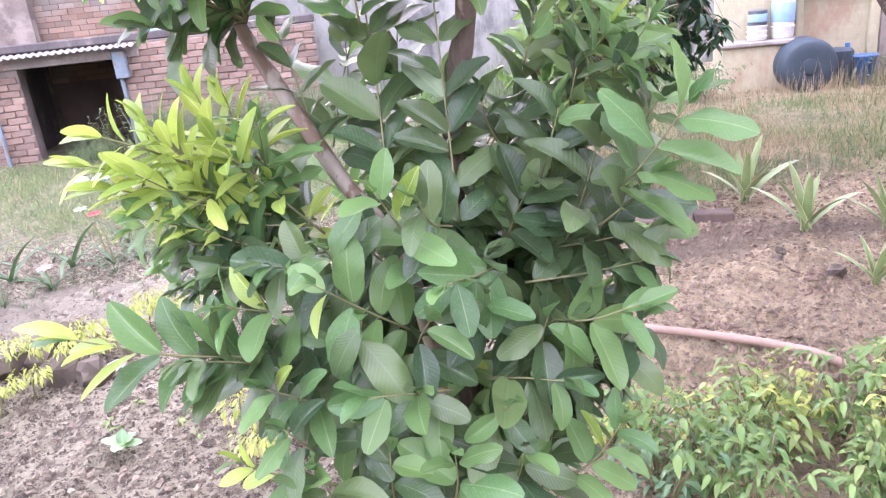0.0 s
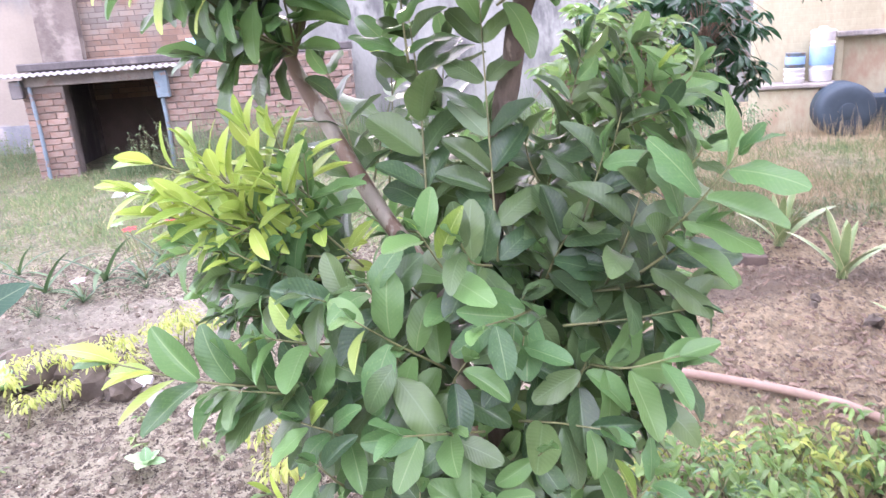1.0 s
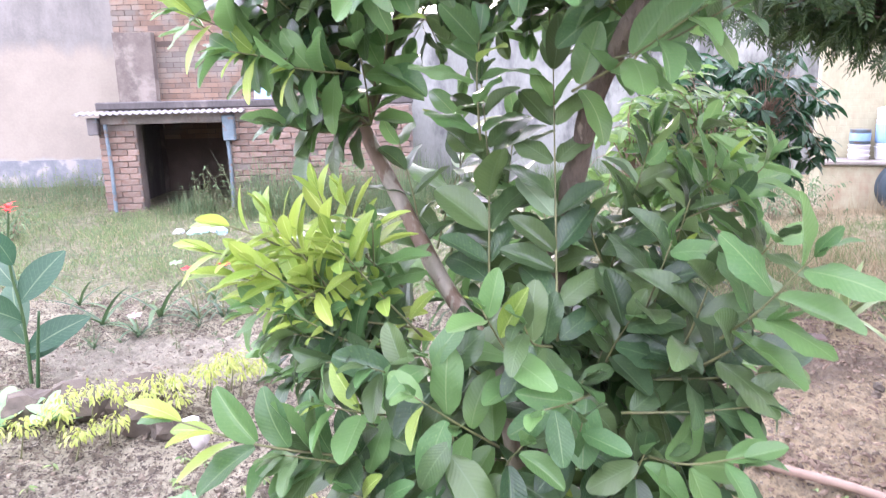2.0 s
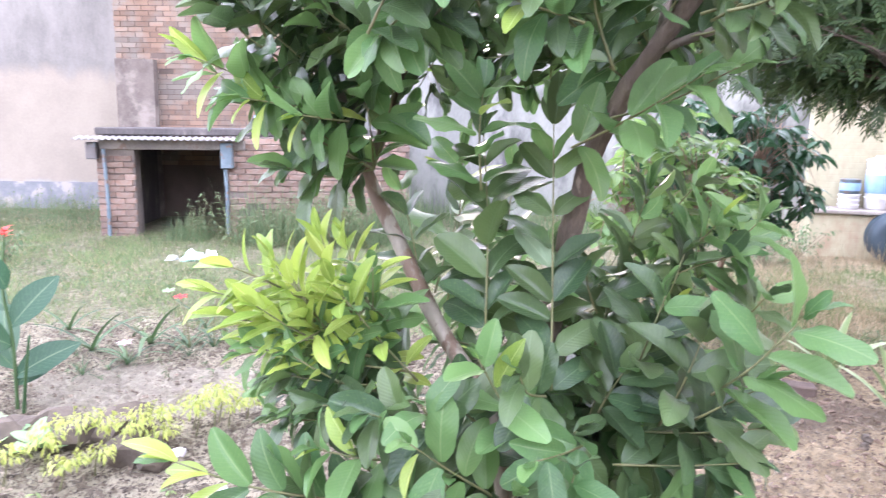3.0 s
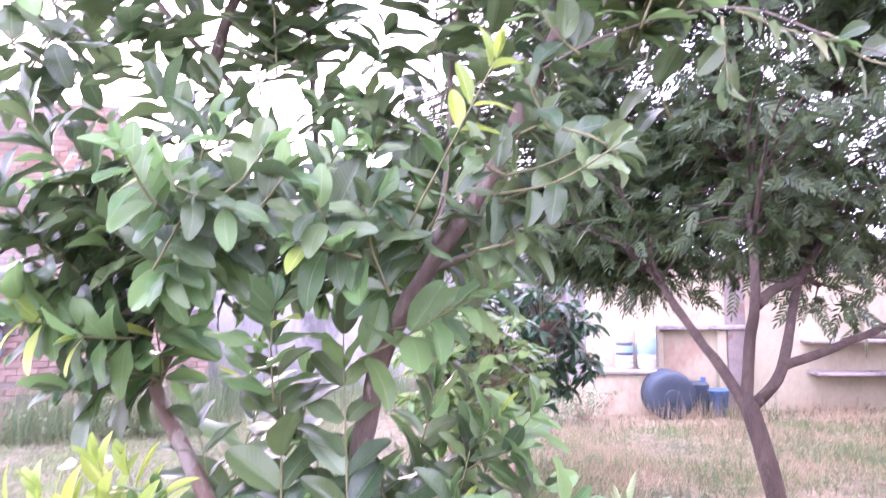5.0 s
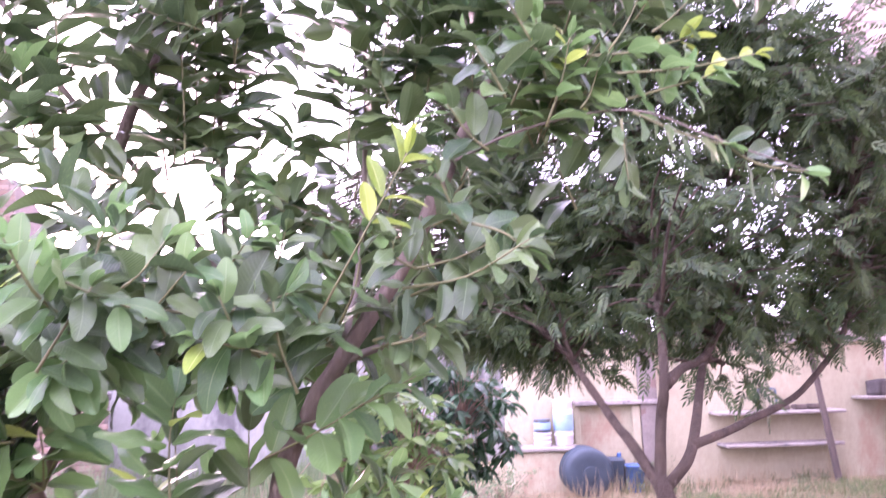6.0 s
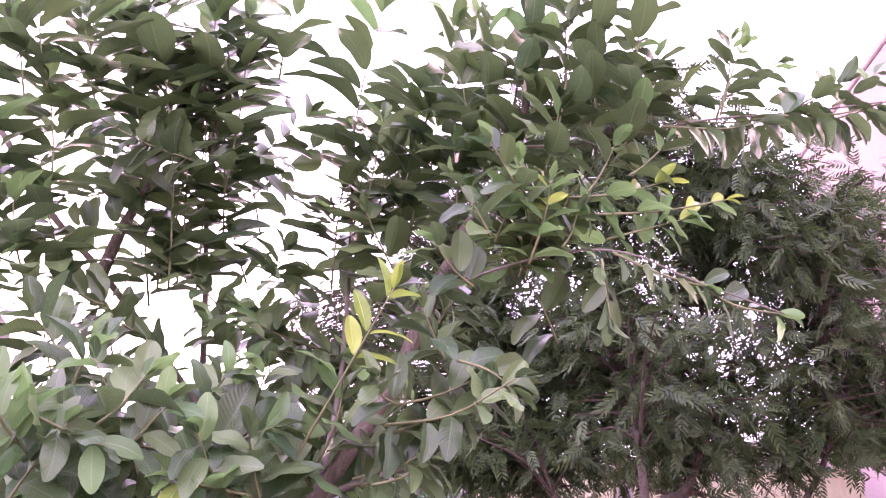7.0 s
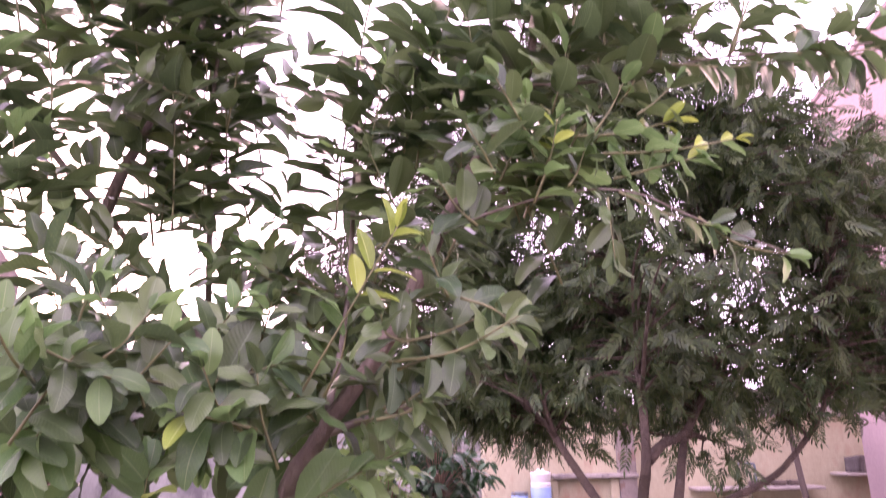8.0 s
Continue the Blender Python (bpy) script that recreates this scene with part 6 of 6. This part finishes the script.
petal = blade(0.6, 0.1, 0.3, 0.25, 5, 4)
petal_mesh = mesh_of("petal", *petal[:2], RED_PETAL, petal[2])
for k in range(9):
    ob = new("petal", petal_mesh)
    ob.parent = canna
    ob.matrix_basis = aim((0.02, 0, 0.98 + 0.006 * k), (math.cos(2.4 * k), math.sin(2.4 * k), 0.7), UP, 0.055)

# ---- seedlings, cabbages, chilli bushes ----
random.seed(24)
SMALL = blade(0.32, 0.35, 0.45, 0.2, 4, 2, 0.85)
POINTED = blade(0.36, 0.6, 0.6, 0.5, 5, 2, 0.9)


def herb(name, place, label, category, group, height, stems, leaves, size, material, droop, wide, stalk, leaf_shape=SMALL):
    plant = thing(name, place, label, category, group)
    mats = []
    for s in range(stems):
        a = 2.4 * s + random.uniform(-0.4, 0.4)
        lean = wide * (0.2 if stems == 1 else random.uniform(0.5, 1.0))
        tip = Vector((math.cos(a) * lean, math.sin(a) * lean, height * random.uniform(0.75, 1.05)))
        piece("stem", mesh_of("stem", *tube_data([(0, 0, -0.02), tip * 0.5 + wild(0.01), tip], 0.005, 0.002, 5, 0.0, 4), stalk), plant)
        for k in range(leaves):
            t = (1.0 if k < 4 else random.uniform(0.2, 1.0)) if stems > 1 else random.uniform(0.7, 1.05)
            b = random.uniform(0, 6.28)
            along = Vector((math.cos(b), math.sin(b), 0.4 - droop * random.uniform(0.4, 1.6)))
            start = tip * t
            reach = wide * 0.45 * random.random()
            mats.append(aim(start + Vector((math.cos(b) * reach, math.sin(b) * reach, 0.3 * reach)), along, UP + wild(0.4), size * random.uniform(0.65, 1.2)))
    tagged(piece("foliage", joined("foliage", leaf_shape, mats, material), plant), kind="stuff")
    return plant


for x, y in ((-2.24, 2.72), (-2.1, 2.8), (-2.0, 2.9), (-1.88, 2.84), (-1.8, 3.02), (-1.95, 2.68), (-1.74, 3.2), (-1.66, 3.37), (-1.6, 3.28), (-1.55, 3.45), (-1.48, 3.4), (-1.42, 3.5), (-2.35, 2.6), (-2.16, 2.92), (-1.92, 3.0), (-1.7, 3.08), (-1.84, 3.14), (-1.52, 3.32), (-0.74, 2.13), (-0.68, 2.05), (-0.8, 2.2)):
    herb("yellow_seedling", (x, y, ground_height(x, y)), "thin seedling with drooping yellow-green leaves", "seedling", "row of yellow seedlings", random.uniform(0.16, 0.26), 1, 80, 0.036, SEEDLING_LEAF, 0.9, 0.2, TWIG_GREEN)
BROAD = blade(0.62, 0.25, 0.25, 0.35, 6, 4, 0.6)
CABBAGE = mesh_of("leaf", *BROAD[:2], PALE_LEAF, BROAD[2])
for x, y, size in ((-2.5, 3.0, 0.2), (-2.28, 3.04, 0.18), (-1.28, 2.33, 0.085), (-2.62, 3.16, 0.18), (-2.75, 2.9, 0.2)):
    plant = thing("cabbage_seedling", (x, y, ground_height(x, y)), "pale green cabbage seedling with crinkled leaves", "cabbage", "cabbages in the bed")
    for k in range(7):
        ob = new("leaf", CABBAGE)
        ob.parent = plant
        ob.matrix_basis = aim((0, 0, 0.02), (math.cos(2.4 * k), math.sin(2.4 * k), 0.35 + 0.16 * k), UP + wild(0.2), size * random.uniform(0.8, 1.1))
for k in range(30):
    x, y = random.uniform(-2.2, -0.5), random.uniform(1.9, 2.7)
    if k < 18:
        herb("weed_seedling", (x, y, ground_height(x, y)), "tiny green weed seedling in the soil", "weed", "weeds in the soil", 0.03, 1, 7, 0.035, CHILLI_LEAF, 0.3, 0.03, TWIG_GREEN)
chillies = 0
random.seed(26)
while chillies < 26:
    x, y = random.uniform(0.5, 1.9), random.uniform(1.5, 2.42)
    if y > 2.5 - 0.24 * x or y < 1.9 - 0.3 * x:
        continue
    chillies += 1
    herb("chilli_plant", (x, y, ground_height(x, y)), "bushy chilli plant with small pointed leaves", "chilli plant", "chilli bed", random.uniform(0.08, 0.25) + 0.1 * x, random.randint(5, 8), 15, random.uniform(0.045, 0.066), random.choice((CHILLI_LEAF, CHILLI_LEAF, SHRUB_LEAF, SHRUB_LEAF, CHILLI_BLUE, SEEDLING_LEAF)), 0.35, 0.15, TWIG_GREEN, POINTED)

# ---- stones and litter ----
def lump(seed, size, squash, material):
    bm = bmesh.new()
    bmesh.ops.create_icosphere(bm, subdivisions=2, radius=1)
    for v in bm.verts:
        d = v.co.normalized()
        v.co = d * (1 + 0.6 * noise.noise(d * 1.3 + Vector((seed, 0, 0))) + 0.3 * noise.noise(d * 4 + Vector((seed, 0, 0))))
        v.co = Vector((v.co.x * size, v.co.y * size * 0.8, v.co.z * size * squash))
    return bm


def solid(name, bm, material, place, label, category, group="", smooth=True):
    me = bpy.data.meshes.new(name)
    bm.to_mesh(me)
    bm.free()
    me.materials.append(material)
    if smooth:
        me.polygons.foreach_set("use_smooth", [True] * len(me.polygons))
    ob = new(name, me)
    ob.matrix_basis = pose(*place, 0, 0, random.uniform(0, 360))
    return tagged(ob, label, category, group)


for k, (x, y, s) in enumerate(((-2.0, 3.27, 0.15), (-2.21, 3.19, 0.15), (-1.82, 3.02, 0.11), (-2.48, 3.1, 0.14), (-1.66, 2.96, 0.1), (-2.36, 3.32, 0.1))):
    solid("stone", lump(k * 3.3, s, 0.75, ROCK), ROCK, (x, y, 0.05), "dark rough stone lying in the bed", "stone", "stones at the bed's edge", smooth=False)
for k, (x, y, s, mat, lab) in enumerate(((-3.9, 7.85, 0.075, WHITE_PLASTIC, "crumpled white plastic litter"), (-3.68, 7.88, 0.125, GREEN_PLASTIC, "crumpled pale green plastic bag"), (-3.5, 8.0, 0.11, WHITE_PLASTIC, "crumpled white plastic litter"), (-3.4, 7.9, 0.07, PALE_BLUE, "small crumpled bluish plastic litter"), (-2.4, 7.6, 0.08, WHITE_PLASTIC, "crumpled white plastic litter"), (-2.1, 7.8, 0.07, WHITE_PLASTIC, "crumpled white plastic litter"), (-1.6, 3.05, 0.045, WHITE_PLASTIC, "scrap of white plastic in the soil"), (-1.25, 2.75, 0.03, WHITE_PLASTIC, "scrap of white plastic in the soil"))):
    solid("plastic_litter", lump(k * 5.1 + 2, s, 0.75, mat), mat, (x, y, 0.3 * s), lab, "litter", "plastic litter", smooth=False)

solid("stone", lump(9.1, 0.06, 0.7, CONCRETE), CONCRETE, (-1.46, 2.86, 0.03), "pale grey broken concrete lump in the bed", "stone")
OLD_BRICK = surface("old_damp_brick", (0.06, 0.047, 0.038), (0.12, 0.09, 0.07), 9, 50, 0.95, 0.6, 0.006)
for x, y, turn in ((1.27, 4.4, -17), (1.5, 4.33, -15), (1.73, 4.27, -13)):
    old = thing("old_brick", (x, y, ground_height(x, y) - 0.01), "old dark brick half sunk in the soil", "brick", "old bricks edging the bed", turn=turn)
    part("brick", box(-0.115, 0.115, -0.055, 0.055, -0.02, 0.055, 0.008, 0.004), OLD_BRICK, old)
for k, (x, y, s) in enumerate(((1.91, 3.2, 0.045), (1.82, 3.57, 0.032), (1.76, 3.47, 0.026))):
    solid("stone", lump(k * 2.7 + 1, s, 0.8, ROCK), ROCK, (x, y, ground_height(x, y) + 0.3 * s), "small dark stone lying on bare soil", "stone", "small stones on the soil", smooth=False)

# ---- clods, grass, weeds ----
random.seed(25)
cube = [(-1, -1, -1), (1, -1, -1), (1, 1, -1), (-1, 1, -1), (-0.7, -0.6, 1), (0.6, -0.7, 1), (0.7, 0.6, 0.9), (-0.6, 0.7, 1.1)]
cube_faces = [(0, 3, 2, 1), (4, 5, 6, 7), (0, 1, 5, 4), (1, 2, 6, 5), (2, 3, 7, 6), (3, 0, 4, 7)]
clod_mats = []
for k in range(34000):
    x, y = random.uniform(-3.2, 3.6), random.uniform(1.5, 5.2)
    dens = 0.5 + 0.9 * noise.noise((x * 1.5, y * 1.5, 11.0))
    if random.random() > dens:
        continue
    s = 0.003 + 0.0095 * random.random() ** 5
    rot = Euler((random.uniform(-0.5, 0.5), random.uniform(-0.5, 0.5), random.uniform(0, 6.28))).to_matrix().to_4x4()
    clod_mats.append(Matrix.Translation((x, y, ground_height(x, y) + 0.3 * s)) @ rot @ Matrix.Diagonal((s * random.uniform(0.7, 1.5), s, s * random.uniform(0.3, 0.7), 1)) @ Matrix(((1, random.uniform(-0.5, 0.5), 0, 0), (0, 1, random.uniform(-0.5, 0.5), 0), (random.uniform(-0.4, 0.4), 0, 1, 0), (0, 0, 0, 1))))
clod_mesh = joined("soil_clods", (cube, cube_faces, [(0, 0)] * 8), clod_mats, CLOD)
clod_mesh.polygons.foreach_set("use_smooth", np.zeros(len(clod_mesh.polygons), dtype=bool))
tagged(new("soil_clods", clod_mesh), "loose dry clods strewn over the soil", "clods", kind="stuff")

# dark flat crumbs and bits of dry bark in drifts over the tawny bed
CRUMB = surface("dark_soil_crumbs", (0.07, 0.05, 0.034), (0.16, 0.118, 0.08), 12, 60, 0.97, 0.6, 0.006, vary=0.5)
crumb_mats = []
while len(crumb_mats) < 5200:
    x, y = random.uniform(0.35, 3.4), random.uniform(2.2, 5.0)
    if random.random() > 0.12 + 1.5 * max(0, noise.noise((x * 1.9, y * 2.6, 31.0))):
        continue
    s = 0.004 + 0.011 * random.random() ** 3
    turned = Euler((random.uniform(-0.6, 0.6), random.uniform(-0.6, 0.6), random.uniform(0, 6.28))).to_matrix().to_4x4()
    crumb_mats.append(Matrix.Translation((x, y, ground_height(x, y) + 0.3 * s)) @ turned @ Matrix.Diagonal((s * random.uniform(0.8, 2.2), s * random.uniform(0.6, 1.0), s * random.uniform(0.25, 0.6), 1)))
crumb_mesh = joined("soil_crumbs", (cube, cube_faces, [(0, 0)] * 8), crumb_mats, CRUMB)
crumb_mesh.polygons.foreach_set("use_smooth", np.zeros(len(crumb_mesh.polygons), dtype=bool))
tagged(new("soil_crumbs", crumb_mesh), "dark crumbs and dry bark bits scattered on tawny soil", "crumbs", kind="stuff")

BLADE = ([(-0.5, 0, 0), (0.5, 0, 0), (-0.35, 0.5, -0.05), (0.35, 0.5, -0.05), (-0.03, 1, -0.25), (0.03, 1, -0.25)], [(0, 1, 3, 2), (2, 3, 5, 4)], [(0, 0), (1, 0), (0, 0.5), (1, 0.5), (0.5, 1), (0.5, 1)])


def turf(name, label, count, area, height, width, material, lean=0.5, patch=1.2):
    mats = []
    x0, x1, y0, y1 = area
    while len(mats) < count:
        x, y = random.uniform(x0, x1), random.uniform(y0, y1)
        d = noise.noise((x * patch, y * patch, 4.0)) + 0.5 * noise.noise((x * 4 * patch, y * 4 * patch, 8.0))
        rim = min(1, (y - y0) / 0.7, (x - x0) / 0.3, (x1 - x) / 0.3)
        if random.random() > (0.55 + 0.8 * d) * rim:
            continue
        a = random.uniform(0, 6.28)
        along = Vector((math.cos(a) * lean * random.random(), math.sin(a) * lean * random.random(), 1))
        h = height * random.uniform(0.35, 1.0) * random.choice((0.8, 1.0, 1.0, 1.5)) * (0.8 + 0.5 * d)
        m = aim((x, y, ground_height(x, y) - 0.005), along, Vector((math.cos(a), math.sin(a), 0.2)), h)
        m = m @ Matrix.Diagonal((width / max(h, 0.01), 1, 1, 1))
        mats.append(m)
    return tagged(new(name, joined(name, BLADE, mats, material)), label, "grass", kind="stuff")


turf("grass", "short sparse green grass before the shed", 46000, (-8.5, 0.5, 4.9, 10.5), 0.1, 0.008, GRASS_GREEN, 2.2)
turf("dry_grass", "short dry tawny grass before the house", 27000, (0.8, 9.5, 4.8, 8.3), 0.13, 0.007, GRASS_DRY, 2.4, 0.9)
turf("dry_grass", "tawny blades mixed into the green grass", 12000, (-8.5, 1.5, 4.6, 11.0), 0.09, 0.006, GRASS_DRY, 2.2)
turf("grass", "green blades mixed into the dry grass", 20000, (0.8, 9.0, 4.7, 8.1), 0.13, 0.008, GRASS_GREEN, 2.2)
turf("tall_weeds", "tall weeds growing along the shed wall", 2600, (-3.7, -1.2, 8.8, 9.8), 0.75, 0.008, WEED, 1.2)
turf("tall_weeds", "tall weeds in the shed's mouth", 520, (-4.65, -4.05, 9.0, 9.6), 0.42, 0.007, WEED, 1.0)
turf("tall_weeds", "long grass along the cream building", 1500, (-9.5, -5.9, 9.6, 12.2), 0.34, 0.007, WEED, 1.2)
turf("tall_weeds", "weeds along the grey wall", 3500, (-2.0, 4.2, 9.5, 12.8), 0.55, 0.009, WEED, 0.7)
turf("tall_weeds", "dry weeds at the foot of the house", 1500, (3.3, 9.0, 8.2, 9.0), 0.32, 0.006, GRASS_DRY, 0.7)


def weed_stand(label, count, area, tall, leaves):
    """Wiry weeds: bent thin stems set with small leaves, thickest in patches."""
    mats, stalks = [], ([], [])
    x0, x1, y0, y1 = area
    while count:
        x, y = random.uniform(x0, x1), random.uniform(y0, y1)
        d = noise.noise((x * 1.1, y * 1.1, 21.0))
        if random.random() > 0.45 + 0.9 * d:
            continue
        count -= 1
        h = tall * random.uniform(0.3, 1.1) * (0.9 + 0.6 * d)
        foot = Vector((x, y, ground_height(x, y) - 0.02))
        tip = foot + Vector((random.uniform(-0.35, 0.35) * h, random.uniform(-0.35, 0.35) * h, h))
        mid = (foot + tip) / 2 + wild(0.08 * h)
        v, f = tube_data([foot, mid, tip], 0.004, 0.0015, 4, 0.0, 3, len(stalks[0]))
        stalks[0].extend(v)
        stalks[1].extend(f)
        line = smooth_line([foot, mid, tip], 5)
        for k in range(leaves):
            p = random.choice(line[2:])
            a = random.uniform(0, 6.28)
            mats.append(aim(p, (math.cos(a), math.sin(a), random.uniform(-0.6, 0.7)), UP + wild(0.5), random.uniform(0.03, 0.065) * (0.6 + 0.6 * h)))
    stand = thing("weed_stand", ((x0 + x1) / 2, (y0 + y1) / 2, 0), label, "weeds", kind="stuff")
    shift = Matrix.Translation((-(x0 + x1) / 2, -(y0 + y1) / 2, 0))
    centre = Vector(((x0 + x1) / 2, (y0 + y1) / 2, 0))
    tagged(piece("stalks", mesh_of("stalks", [q - centre for q in stalks[0]], stalks[1], TWIG_GREEN), stand), kind="stuff")
    tagged(piece("foliage", joined("foliage", SMALL, [shift @ m for m in mats], WEED), stand), kind="stuff")


weed_stand("wiry green weeds along the shed wall", 260, (-3.7, -1.2, 8.8, 9.8), 0.7, 18)
weed_stand("weeds in the shed's mouth", 34, (-4.45, -4.05, 9.0, 9.6), 0.68, 14)
weed_stand("weeds along the cream building", 260, (-9.5, -5.9, 9.6, 12.3), 0.45, 14)
weed_stand("low weeds spread through the grass", 2600, (-8.0, 0.8, 5.2, 9.8), 0.085, 6)
weed_stand("low dry-looking weeds before the house", 1600, (1.0, 8.5, 4.9, 8.8), 0.15, 8)
weed_stand("low weeds scattered in the bed", 150, (-3.2, -0.6, 4.0, 5.3), 0.07, 6)
weed_stand("dry brown weeds before the water tank", 70, (4.7, 5.9, 8.2, 8.8), 0.42, 5)
bushes = ((-5.7, 7.4, 0.35), (3.0, 8.6, 0.5), (3.5, 8.9, 0.45))
for x, y, h in bushes:
    herb("weed_bush", (x, y, 0), "untidy green weed bush in the grass", "weed bush", "weed bushes", h, 9, 26, 0.07, WEED, 0.5, h * 0.8, TWIG_BROWN)

# ---- courses of the shed's brickwork ----
course_bricks(0.07, 2.6, -0.02, 1.4, 0.0, shed_wall, 0.03)
course_bricks(-1.7, -1.2, -0.02, 1.2, 0.0, shed_pier)
